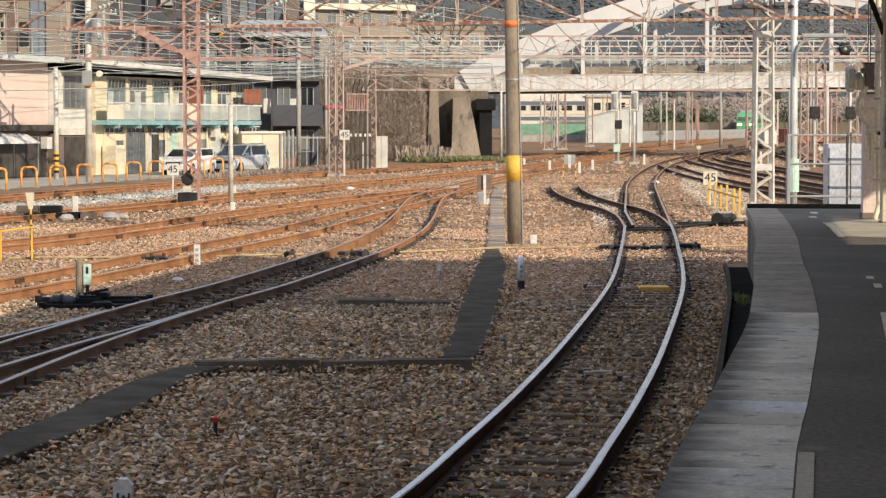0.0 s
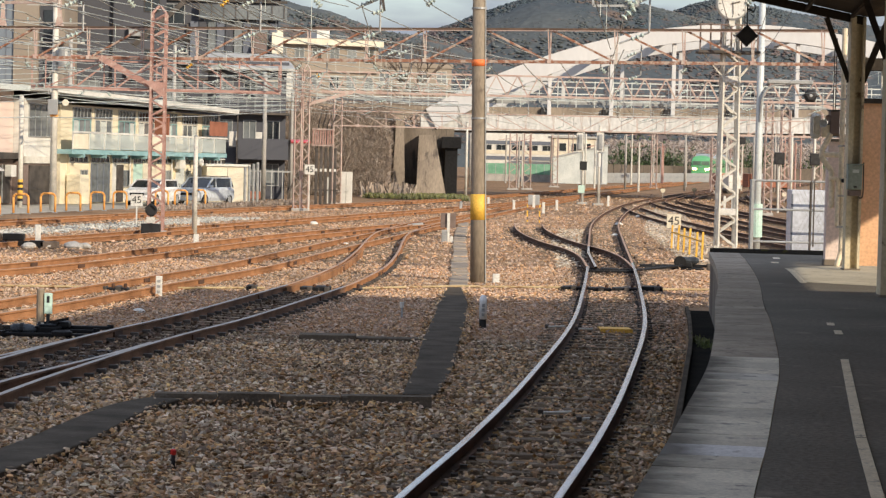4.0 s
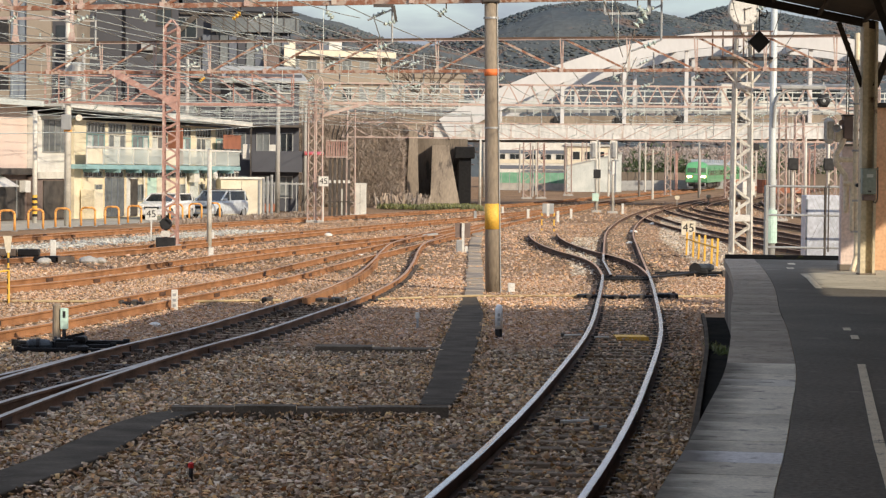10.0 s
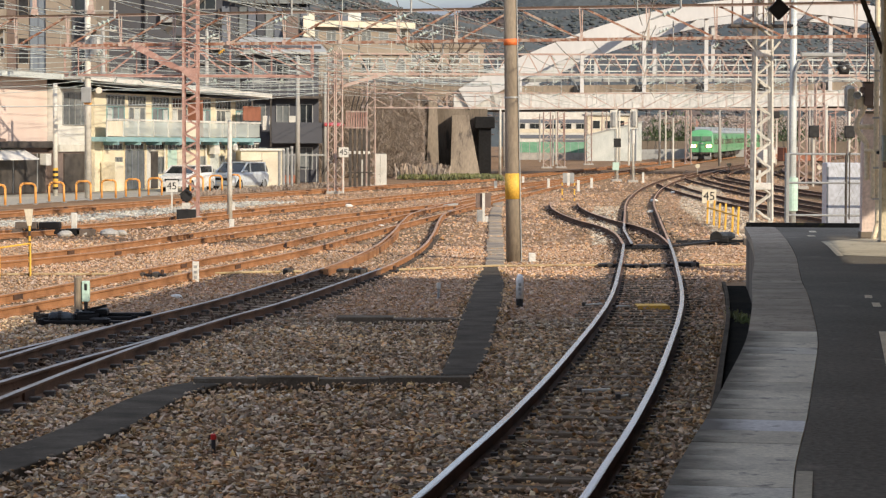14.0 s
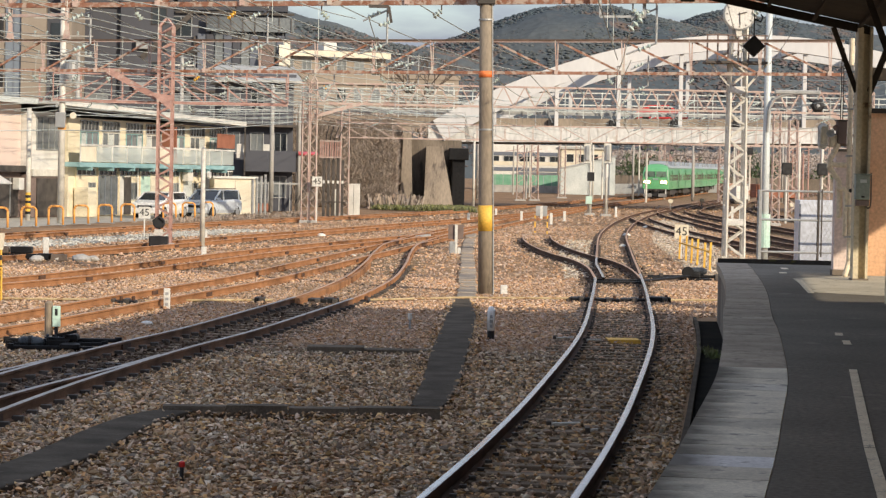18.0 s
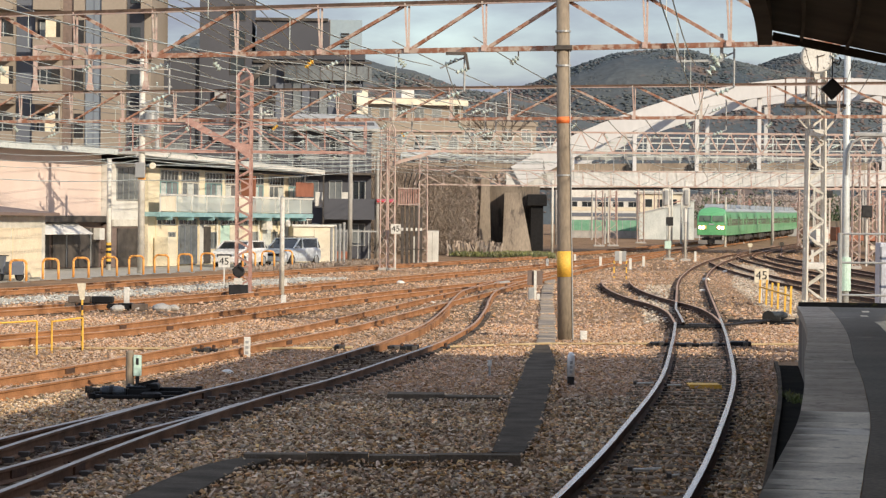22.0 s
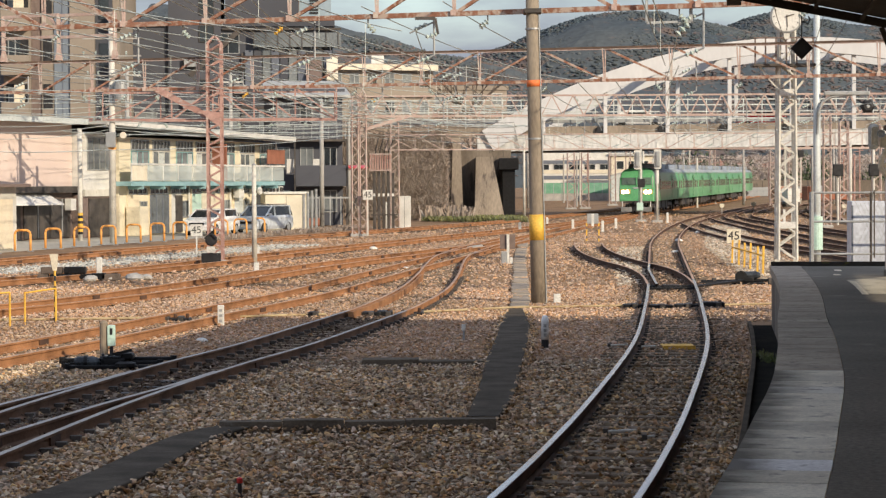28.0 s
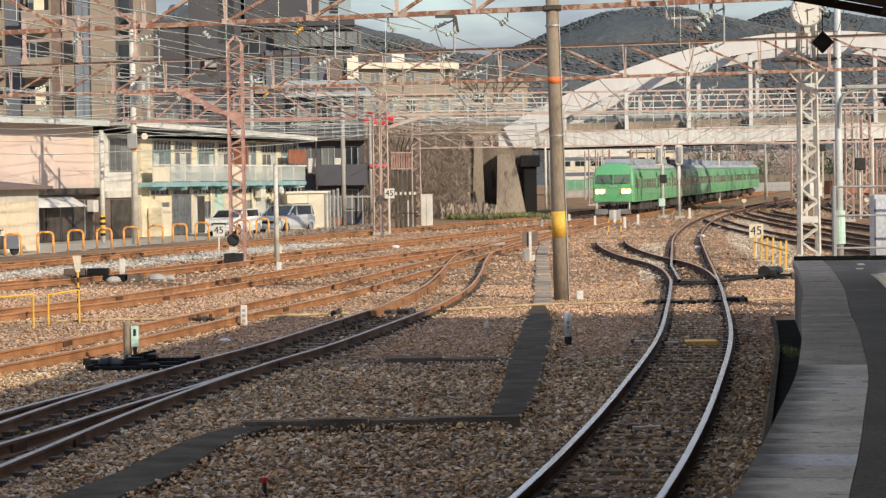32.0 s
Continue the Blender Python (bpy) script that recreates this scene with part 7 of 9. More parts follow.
# ---------------------------------------------------------------- lineside poles and signals
def build_poles():
    u = thing("utility_pole", -16.3, 112, -0.16, label="tall grey pole with crossarms, boxes and many wires", category="pole")
    part("shaft", lathe(B(), [(0.165, 0), (0.13, 10.2)], (0, 0, 0), 14), MAST_GREY, u, smooth=True)
    for z, l in ((9.4, 1.3), (8.6, 1.4), (7.7, 1.2), (6.4, 1.0), (5.6, 0.9)):
        arm = part("crossarm", bar(B(), (-l, -0.2, z), (l, -0.2, z), 0.06), CONCRETE, u)
        for x in (-l * 0.9, -l * 0.5, l * 0.5, l * 0.9):
            bm = B()
            insulator(bm, (x, -0.2, z + 0.02), (0, 0, 1), 2, 0.07, 0.1)
            part("insulator", bm, INSULATOR, arm)
    part("transformer", lathe(B(), [(0.28, 6.6), (0.3, 6.7), (0.3, 7.4), (0.2, 7.5)], (0.45, -0.3, 0), 14), STEEL_GREY, u)
    part("junction_box", box(B(), -0.25, 0.2, -0.4, -0.18, 4.4, 5.1, 0.02), STEEL_GREY, u)
    part("floodlight", lathe(B(), [(0.08, 0.2), (0.16, -0.05), (0.14, -0.08)], (0.55, -0.3, 4.95), 12, "Y"), CREAM, u)
    part("orange_band", lathe(B(), [(0.185, 4.3), (0.185, 4.75)], (0, 0, 0), 14), ORANGE, u)
    w = thing("striped_post", -18.6, 117, -0.16, label="white post with yellow and black chevrons at its foot", category="post")
    part("shaft", lathe(B(), [(0.12, 0), (0.11, 5.4)], (0, 0, 0), 12), MAST_GREY, w, smooth=True)
    for i in range(8):
        part("stripe", lathe(B(), [(0.125, 0.3 + 0.13 * i), (0.125, 0.43 + 0.13 * i)], (0, 0, 0), 12), YELLOW if i % 2 else BLACK, w)
    for x, y, h, r in ((-7.2, 82.5, 3.3, 0.09), (-8.9, 150, 7.9, 0.15), (-7.7, 160, 7.0, 0.12), (4.3, 180, 5.6, 0.1), (6.0, 236, 7.5, 0.11), (17.2, 236, 7.0, 0.1), (22, 246, 7.0, 0.12), (28.5, 250, 7.5, 0.12), (33, 232, 6.5, 0.12), (36.5, 240, 7.0, 0.12), (38.5, 255, 7.0, 0.12), (26, 150, 6.0, 0.1), (27.6, 165, 6.5, 0.1), (24.0, 152, 5.0, 0.09), (-14.5, 150, 9.5, 0.14), (-19.5, 140, 9.5, 0.14)):
        g = thing("pole", x, y, -0.16 + grade(y), label="plain pale grey lineside pole", category="pole", group="lineside poles")
        part("shaft", lathe(B(), [(r, 0), (r * 0.8, h)], (0, 0, 0), 10), CONCRETE if r > 0.1 else MAST_GREY, g, smooth=True)
        part("cap", lathe(B(), [(r * 0.9, h), (r * 0.3, h + 0.06)], (0, 0, 0), 10), STEEL_GREY, g)
        if h > 6:
            part("crossarm", bar(B(), (-0.8, 0, h - 0.5), (0.8, 0, h - 0.5), 0.08), MAST_GREY, g)
            for s in (-0.7, 0.0, 0.7):
                bm = B()
                insulator(bm, (s, 0, h - 0.46), (0, 0, 1), 2, 0.08, 0.1)
                part("insulator", bm, INSULATOR, g)
    rng = random.Random(77)
    for i in range(26):
        y = rng.uniform(224, 335)
        x = y * rng.uniform(0.035, 0.165)
        h = rng.uniform(4.6, 7.2)
        g = thing("pole", x, y, -0.16 + grade(y), label="slim pale far pole beyond the bridge", category="pole", group="far poles")
        part("shaft", lathe(B(), [(0.11, 0), (0.08, h)], (0, 0, 0), 8), (MAST_GREY, RED_STEEL, CONCRETE)[i % 3], g)
        part("arm", bar(B(), (-0.9, 0, h - 0.6), (0.5, 0, h - 0.35), 0.07), RED_STEEL, g)
    # cable riser of dark slats
    c = thing("cable_riser", -4.75, 140.1, -0.16, label="row of five tall dark cable guards", category="cable guard")
    for i in range(5):
        part("guard", box(B(), -0.62 + 0.27 * i, -0.46 + 0.27 * i, -0.08, 0.08, 0, 3.3 + (i % 2) * 0.1, 0.02), STEEL_DARK, c)
        part("white_clip", box(B(), -0.60 + 0.27 * i, -0.48 + 0.27 * i, -0.10, -0.082, 1.95, 2.12), WHITE, c)
    part("cross_bar", box(B(), -0.7, 0.75, -0.12, -0.085, 0.85, 0.92), STEEL_DARK, c)
    for i in range(9):
        part("slat", box(B(), -0.78 + 0.14 * i, -0.70 + 0.14 * i, -0.14, -0.10, 3.45, 4.4), RED_STEEL, c)
    for z in (3.42, 4.35):
        part("slat_rail", box(B(), -0.8, 0.5, -0.17, -0.14, z, z + 0.07), PALE_RED, c)
    for i in range(4):
        part("riser_cable", bar(bar(B(), (-0.5 + 0.25 * i, 0.05, 3.3), (-0.45 + 0.25 * i, 0.05, 4.6), 0.05, n=6), (-0.45 + 0.25 * i, 0.05, 4.6), (-0.3 + 0.3 * i, 0.1, 5.3), 0.05, n=6), BLACK, c)
    for x, y, w_, h in ((-3.62, 142.9, 0.72, 1.95), (-4.5, 143.5, 0.5, 1.6)):
        k = thing("relay_cabinet", x, y, -0.16, label="white metal relay cabinet beside the track", category="cabinet")
        part("case", box(B(), -w_ / 2, w_ / 2, -0.25, 0.25, 0.08, h, 0.02), WHITE, k)
        part("plinth", box(B(), -w_ / 2, w_ / 2, -0.27, 0.27, 0, 0.08), CONCRETE, k)
        part("door_seam", box(B(), -0.008, 0.008, -0.256, -0.25, 0.12, h - 0.06), STEEL_DARK, k)
    # twin signal beyond the junction
    for x, y, dx in ((12.1, 168.5, -0.22), (12.95, 165, 0.05)):
        s = thing("signal_mast", x, y, -0.16, label="signal mast with white back plates", category="signal", group="twin signals")
        part("shaft", lathe(B(), [(0.09, 0), (0.08, 5.4)], (0, 0, 0), 10), MAST_GREY, s, smooth=True)
        part("back_plate", box(B(), dx - 0.26, dx + 0.26, -0.16, -0.09, 3.6, 4.95, 0.1), WHITE, s)
        part("signal_head", box(B(), dx - 0.15, dx + 0.15, -0.3, -0.16, 3.75, 4.8, 0.06), STEEL_GREY, s)
        if dx < 0:
            part("black_panel", box(B(), -0.22, 0.28, -0.15, -0.09, 2.35, 2.95), BLACK, s)
            part("pale_box", box(B(), -0.3, 0.15, -0.25, -0.1, 0.75, 1.3, 0.02), PALE_GREEN, s)
        else:
            part("white_tube", lathe(B(), [(0.12, 2.6), (0.12, 3.5)], (0, 0, 0), 10), WHITE, s)
        part("ladder", bar(bar(B(), (-0.14, 0.14, 0), (-0.14, 0.14, 3.6), 0.03), (0.14, 0.14, 0), (0.14, 0.14, 3.6), 0.03), STEEL_GREY, s)
        part("footing", box(B(), -0.35, 0.35, -0.35, 0.35, -0.05, 0.12, 0.02), CONCRETE, s)
    for x, y, z in ((22.9, 150, 3.0), (25.1, 150, 3.0), (36, 262, 5.0)):
        s = thing("signal_mast", x, y, -0.16 + grade(y), label="slim signal mast with a black square head", category="signal", group="yard signals")
        part("shaft", lathe(B(), [(0.07, 0), (0.07, z + 0.7)], (0, 0, 0), 8), MAST_GREY, s)
        part("signal_head", box(B(), -0.32, 0.32, -0.3, -0.08, z, z + 0.75, 0.05), BLACK, s)
    # low shunting signal at the foot of the red mast
    s = thing("shunting_signal", -8.35, 79.6, -0.18, label="low black shunting signal on a small frame", category="signal")
    part("lower_box", box(B(), -0.33, 0.3, -0.12, 0.12, 0.05, 0.42, 0.02), BLACK, s)
    part("white_plate", box(B(), -0.15, 0.12, -0.14, -0.1, 0.44, 0.64), WHITE, s)
    part("head", lathe(B(), [(0.2, 0.0), (0.2, -0.1), (0.16, -0.16)], (0, -0.1, 0.86), 14, "Y"), BLACK, s)
    part("hood", bar(bar(B(), (-0.2, -0.3, 0.9), (0, -0.3, 1.08), 0.05), (0, -0.3, 1.08), (0.2, -0.3, 0.9), 0.05), BLACK, s)
    part("stem", bar(B(), (0, 0, 0), (0, 0, 0.7), 0.08), STEEL_DARK, s)


def sign_text(parent, body, size, x, y, z, material, turn=0.0):
    cu = bpy.data.curves.new("figures", "FONT")
    cu.body, cu.size, cu.align_x, cu.align_y, cu.extrude = body, size, "CENTER", "CENTER", 0.003
    tmp = new("figures_tmp", cu)
    bpy.context.view_layer.update()
    me = bpy.data.meshes.new_from_object(tmp.evaluated_get(bpy.context.evaluated_depsgraph_get()))
    bpy.data.objects.remove(tmp)
    me.materials.clear()
    me.materials.append(material)
    ob = new("number_lettering", me)
    ob.parent = parent
    ob.matrix_basis = pose(x, y, z, 90, turn, 0)
    return ob


def build_markers():
    for x, y, z, w in ((8.74, 79.5, 0.72, 0.46), (-10.1, 90.9, 0.79, 0.44), (-5.0, 123.6, 1.95, 0.5)):
        s = thing("speed_sign", x, y, -0.18, label="square white speed board with black figures 45", category="sign", group="speed boards")
        part("board", box(B(), -w / 2, w / 2, -0.02, 0.0, z + 0.18 - w / 2, z + 0.18 + w / 2, 0.004), CREAM if x > 0 else WHITE, s)
        part("post", bar(B(), (0, 0.03, 0), (0, 0.03, z + 0.18), 0.05), WHITE, s)
        sign_text(s, "45", w * 0.85, 0, -0.026, z + 0.18, BLACK)
    # yellow barrier of posts beside the board
    f = thing("yellow_fence", 8.5, 74, -0.18, label="row of short yellow posts with a thin rail", category="fence")
    for i, (x, y) in enumerate(((0.13, 5.0), (0.12, 3.0), (0.09, 1.2), (0.04, -0.8), (-0.01, -3.0), (-0.04, -4.6))):
        part("post", bar(B(), (x, y, 0), (x + 0.02, y, 0.78 + 0.05 * (i % 2)), 0.058), YELLOW, f)
    part("rail", bar(B(), (0.14, 5.0, 0.55), (-0.04, -4.6, 0.55), 0.04), YELLOW, f)
    # numbered and striped marker posts
    m = thing("marker_post", 1.25, 38.8, -0.19, label="short white marker post with a black foot", category="marker post")
    part("foot", lathe(B(), [(0.058, 0), (0.058, 0.15)], (0, 0, 0), 12), BLACK, m)
    part("head", lathe(B(), [(0.062, 0.15), (0.062, 0.46), (0.045, 0.52), (0.015, 0.54)], (0, 0, 0), 12), CAR_WHITE, m, smooth=True)
    for i in range(3):
        part("grey_mark", box(B(), -0.022, 0.022, -0.066, -0.061, 0.2 + 0.075 * i, 0.25 + 0.075 * i), STEEL_GREY, m)
    m = thing("marker_post", -4.6, 45.4, -0.19, label="short white marker post with grey squares", category="marker post")
    part("head", box(B(), -0.06, 0.06, -0.04, 0.04, 0.0, 0.40, 0.012), WHITE, m)
    for i in range(3):
        part("grey_mark", box(B(), -0.03, 0.03, -0.045, -0.04, 0.08 + 0.1 * i, 0.13 + 0.1 * i), STEEL_GREY, m)
    m = thing("number_post", -2.17, 16.4, -0.2, label="small white concrete post with the figure 3", category="marker post")
    part("body", prism(B(), [(-0.065, 0.0), (0.065, 0.0), (0.065, 0.2), (0.03, 0.245), (-0.03, 0.245), (-0.065, 0.2)], -0.05, 0.05), WHITE, m).matrix_basis = pose(0, 0, 0, 0, 0, 90)
    sign_text(m, "3", 0.13, 0, -0.054, 0.13, BLACK, 90)
    m = thing("survey_stake", -1.91, 20.3, -0.19, label="thin black stake with a red cap", category="stake")
    part("stem", lathe(B(), [(0.018, 0), (0.018, 0.14)], (0, 0, 0), 8), BLACK, m)
    part("cap", lathe(B(), [(0.026, 0.14), (0.026, 0.18), (0.01, 0.19)], (0, 0, 0), 8), LAMP_RED, m)
    m = thing("survey_stake", -0.05, 40.5, -0.19, label="thin pale stake with a white cap", category="stake")
    part("stem", lathe(B(), [(0.02, 0), (0.02, 0.22)], (0, 0, 0), 8), STEEL_GREY, m)
    part("cap", lathe(B(), [(0.035, 0.2), (0.035, 0.3)], (0, 0, 0), 8), WHITE, m)
    m = thing("distance_post", 1.37, 79.9, -0.18, label="slim white post with a grey box at its foot", category="marker post")
    part("stem", box(B(), -0.045, 0.045, -0.03, 0.03, 0, 0.98), WHITE, m)
    part("foot_box", box(B(), -0.22, -0.02, -0.1, 0.1, 0.02, 0.42, 0.02), STEEL_GREY, m)
    part("white_tag", box(B(), 0.06, 0.16, -0.03, 0.03, 0, 0.22), WHITE, m)
    part("back_plate", box(B(), -0.26, 0.24, 0.05, 0.08, 0.5, 0.98, 0.005), BLD_BROWN, m, "dull brown-grey square plate")
    for x, y, h in ((6.27, 143, 0.55), (7.46, 133, 0.62), (8.8, 143, 0.6), (-10.38, 68.6, 0.62), (14.9, 84, 0.9), (13.4, 162, 0.7), (5.2, 156, 0.5), (3.0, 136, 0.5), (19.6, 150, 1.0), (20.1, 150, 1.0), (-6.4, 74, 0.28), (-8.0, 93, 0.28), (1.98, 53.2, 0.22)):
        m = thing("white_post", x, y, -0.18, label="short white concrete lineside post", category="marker post", group="white posts")
        part("body", box(B(), -0.075, 0.075, -0.06, 0.06, 0, h, 0.015), WHITE, m)
        part("foot", box(B(), -0.1, 0.1, -0.09, 0.09, -0.03, 0.03), CONCRETE, m)
    for x, y, r in ((-4.45, 40.65, 0.115), (-4.46, 75.5, 0.17), (-1.9, 76, 0.1), (-3.8, 99, 0.2), (9.6, 110, 0.2), (12.2, 128, 0.2), (7.9, 92, 0.16)):
        bm = B()
        bmesh.ops.create_uvsphere(bm, u_segments=14, v_segments=8, radius=1.0)
        for v in bm.verts:
            v.co = Vector((v.co.x * r, v.co.y * r * 0.8, max(-0.02, v.co.z) * r * 0.62))
        tagged(part("white_dome_marker", bm, WHITE, smooth=True), "low white dome marker lying on the ballast", "marker", "dome markers").location = (x, y, -0.17)
    # board on striped legs at the end of the siding
    m = thing("stop_board", 5.75, 110.5, -0.18, label="grey stop board on yellow and black striped legs", category="sign")
    part("board", box(B(), -0.26, 0.26, -0.03, 0.0, 0.82, 1.28, 0.01), STEEL_GREY, m)
    part("white_bar", box(B(), -0.06, 0.06, -0.035, -0.03, 0.7, 1.28), WHITE, m)
    for s in (-0.28, 0.28):
        for i in range(6):
            part("leg_stripe", bar(B(), (s, 0.02, 0.14 * i), (s, 0.02, 0.14 * i + 0.14), 0.06), BLD_BROWN if i % 3 == 1 else YELLOW, m)


# the cable trough: x, y and half its width
TROUGH_FAR = [(0.99, 49.3, 0.15), (0.97, 48.2, 0.17), (0.86, 43.4, 0.27), (0.70, 38.8, 0.27), (0.52, 34.5, 0.26), (0.40, 30.6, 0.24), (0.26, 27.8, 0.21), (0.14, 26.0, 0.17)]
TROUGH_NEAR = [(-2.40, 25.55, 0.18), (-2.68, 24.9, 0.22), (-2.87, 23.5, 0.25), (-3.03, 21.5, 0.28), (-3.27, 20.0, 0.27), (-3.75, 17.6, 0.27), (-4.5, 14.2, 0.27)]


def build_lineside():
    # cable trough lids
    tr = thing("cable_trough", 0, 0, 0, label="dark concrete cable trough with separate lids", category="cable trough", kind="structure")
    for lids in (TROUGH_FAR, TROUGH_NEAR):
        row, heads = curve_through([(x, y) for x, y, half in lids], 0.5)
        ys, halves = [r[1] for r in lids][::-1], [r[2] for r in lids][::-1]
        for i in range(0, len(row) - 2, 2):
            bm = B()
            ring = []
            for p, h in zip(row[i : i + 3], heads[i : i + 3]):
                n = Vector((h.y, -h.x)) * float(np.interp(p.y, ys, halves))
                ring.append([bm.verts.new((*(p + n * o), z)) for o, z in ((-1, -0.19), (-1, -0.084), (-0.96, -0.075), (0.96, -0.075), (1, -0.084), (1, -0.19))])
            for a, b in zip(ring, ring[1:]):
                for j in range(5):
                    bm.faces.new((a[j], a[j + 1], b[j + 1], b[j]))
            bmesh.ops.recalc_face_normals(bm, faces=bm.faces[:])
            part("lid", bm, TROUGH, tr)
    # paler lids on past the pole, uneven and half buried
    rng = random.Random(61)
    row, heads = curve_through([(1.12, 51.4), (1.22, 55), (1.5, 68), (1.85, 84), (2.3, 100), (2.75, 115)], 0.9)
    for i in range(0, len(row) - 1):
        if rng.random() < 0.12:
            continue
        p, h = row[i], heads[i]
        lid = part("lid", box(B(), -0.2, 0.2, -0.43, 0.43, -0.09, 0.0, 0.012), LID_PALE, tr)
        lid.matrix_basis = pose(p.x + rng.uniform(-0.03, 0.03), p.y, -0.115 + rng.uniform(-0.02, 0.02), rng.uniform(-1.5, 1.5), rng.uniform(-3, 3), math.degrees(math.atan2(-h.x, h.y)) + rng.uniform(-2, 2))
    for x0, x1, lift in ((-2.6, -1.95, 0.0), (-1.94, -1.3, 0.012), (-1.29, -0.66, -0.008), (-0.65, 0.3, 0.006)):
        part("kerb", bar(B(), (x0, 25.44 + 0.06 * (x0 + 2.6), -0.115 + lift), (x1, 25.44 + 0.06 * (x1 + 2.6), -0.115 + lift), 0.22, 0.17), KERB, tr)
    part("plank", box(B(), -1.5, 0.25, 35.1, 35.45, -0.19, -0.11, 0.01), KERB, tr, "mossy dark cover plank")
    part("plank", box(B(), -1.52, -0.7, 35.06, 35.5, -0.19, -0.08, 0.01), KERB, tr)
    def spill(rng, n):
        y = rng.uniform(14, 49, n)
        far = y > 26
        c, half = [np.where(far, *(np.interp(y, [r[1] for r in t][::-1], [r[k] for r in t][::-1]) for t in (TROUGH_FAR, TROUGH_NEAR))) for k in (0, 2)]
        side = np.where(rng.uniform(0, 1, n) < 0.5, -1, 1)
        x = c + side * (half + np.abs(rng.normal(0, 0.08, n)) - 0.03)
        k = rng.integers(0, n, n // 5)
        y[k] = 25.45 + rng.normal(0, 0.1, len(k))
        x[k] = rng.uniform(-2.7, 0.2, len(k))
        return np.c_[x, y]

    scatter("spilled_stones", 3600, spill, 0.024, STONE, "ballast stones spilled over the trough edges", 12, -0.125)
    # drain kerb beside the platform
    dr = thing("platform_drain", 0, 0, 0, label="drain with a thin concrete kerb, its shade painted near-black", category="drain", kind="structure")
    row, heads = curve_through([(edge_x(y) - 0.36, y) for y in (8, 13, 18, 24, 30, 36, 42, 45)], 1.0)
    bm, bd = B(), B()
    for (a, ha), (b, hb) in zip(zip(row, heads), zip(row[1:], heads[1:])):
        bar(bm, (*a, -0.15), (*b, -0.15), 0.06, 0.12)
    part("kerb", bm, TROUGH, dr)
    # level strip just above the ground; its black colour paints the pit's shade
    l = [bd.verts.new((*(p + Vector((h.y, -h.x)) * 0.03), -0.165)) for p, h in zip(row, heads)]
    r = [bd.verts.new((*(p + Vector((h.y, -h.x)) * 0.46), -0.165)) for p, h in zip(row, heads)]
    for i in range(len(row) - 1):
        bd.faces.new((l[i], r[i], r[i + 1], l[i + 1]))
    part("channel", bd, PIT_SHADE, dr)
    # point machine
    pm = thing("point_machine", -5.05, 34.6, -0.19, label="black oily point machine with long rods", category="point machine")
    part("base_plate", box(B(), -0.34, 0.42, -0.26, 0.22, 0.0, 0.05, 0.01), DARK_OIL, pm)
    part("case", box(B(), -0.14, 0.2, -0.2, 0.15, 0.05, 0.20, 0.03), DARK_OIL, pm)
    part("lid", box(B(), -0.16, 0.13, -0.21, 0.12, 0.20, 0.225, 0.01), GREASE_BLUE, pm)
    part("gear_cover", box(B(), 0.04, 0.3, -0.17, 0.1, 0.16, 0.26, 0.03), DARK_OIL, pm)
    part("motor", lathe(B(), [(0.05, -0.22), (0.085, -0.18), (0.085, 0.02), (0.07, 0.1), (0.03, 0.14)], (-0.3, -0.2, 0.14), 14, "X"), GREASE_BLUE, pm)
    part("motor_cap", lathe(B(), [(0.095, -0.02), (0.095, 0.03)], (-0.36, -0.2, 0.14), 14, "X"), DARK_OIL, pm)
    part("crank", lathe(B(), [(0.15, 0), (0.15, 0.05), (0.1, 0.07)], (0.22, -0.3, 0.08), 14), DARK_OIL, pm)
    part("lever", bar(B(), (-0.05, -0.15, 0.23), (0.3, -0.22, 0.31), 0.04), DARK_OIL, pm)
    for x in (-0.12, 0.0, 0.12):
        part("bolt", lathe(B(), [(0.022, 0.225), (0.022, 0.25), (0.012, 0.26)], (x, -0.17, 0), 6), GREASE_BLUE, pm)
    for y, x0, x1, z, w in ((-0.3, -0.62, 0.55, 0.05, 0.035), (0.1, -0.74, -0.1, 0.12, 0.045), (0.04, -0.7, -0.12, 0.07, 0.03), (0.2, 0.1, 0.84, 0.13, 0.05), (0.1, 0.2, 0.66, 0.08, 0.03)):
        part("rod", box(B(), x0, x1, y - w, y + w, z, z + 0.055, 0.012), DARK_OIL, pm)
        part("rod_end", lathe(B(), [(0.05, -0.02), (0.05, 0.075)], (x0 if x0 < -0.5 else x1, y, z), 10), DARK_OIL, pm)
    part("cable_hose", bar(bar(B(), (-0.2, 0.15, 0.12), (-0.3, 0.5, 0.05), 0.04, n=6), (-0.3, 0.5, 0.05), (-0.38, 1.4, 0.02), 0.04, n=6), BLACK, pm)
    pp = thing("indicator_post", -5.42, 36.2, -0.19, label="grey stub post with a pale green indicator box", category="post")
    part("stem", lathe(B(), [(0.062, 0), (0.062, 0.60), (0.03, 0.63)], (0, 0, 0), 12), POLE_BROWN, pp)
    part("box", box(B(), 0.06, 0.17, -0.07, 0.05, 0.25, 0.56, 0.012), PALE_GREEN, pp)
    part("figure_bar", box(B(), 0.10, 0.14, -0.075, -0.07, 0.42, 0.52), BLACK, pp)
    part("black_stem", box(B(), 0.09, 0.14, -0.04, 0.02, 0, 0.25), BLACK, pp)
    # second machine beside the platform track
    pm = thing("point_machine", 7.35, 63.4, -0.19, label="black point machine with a long dark pipe", category="point machine")
    part("base_plate", box(B(), -0.42, 0.4, -0.34, 0.24, 0, 0.05, 0.01), DARK_OIL, pm)
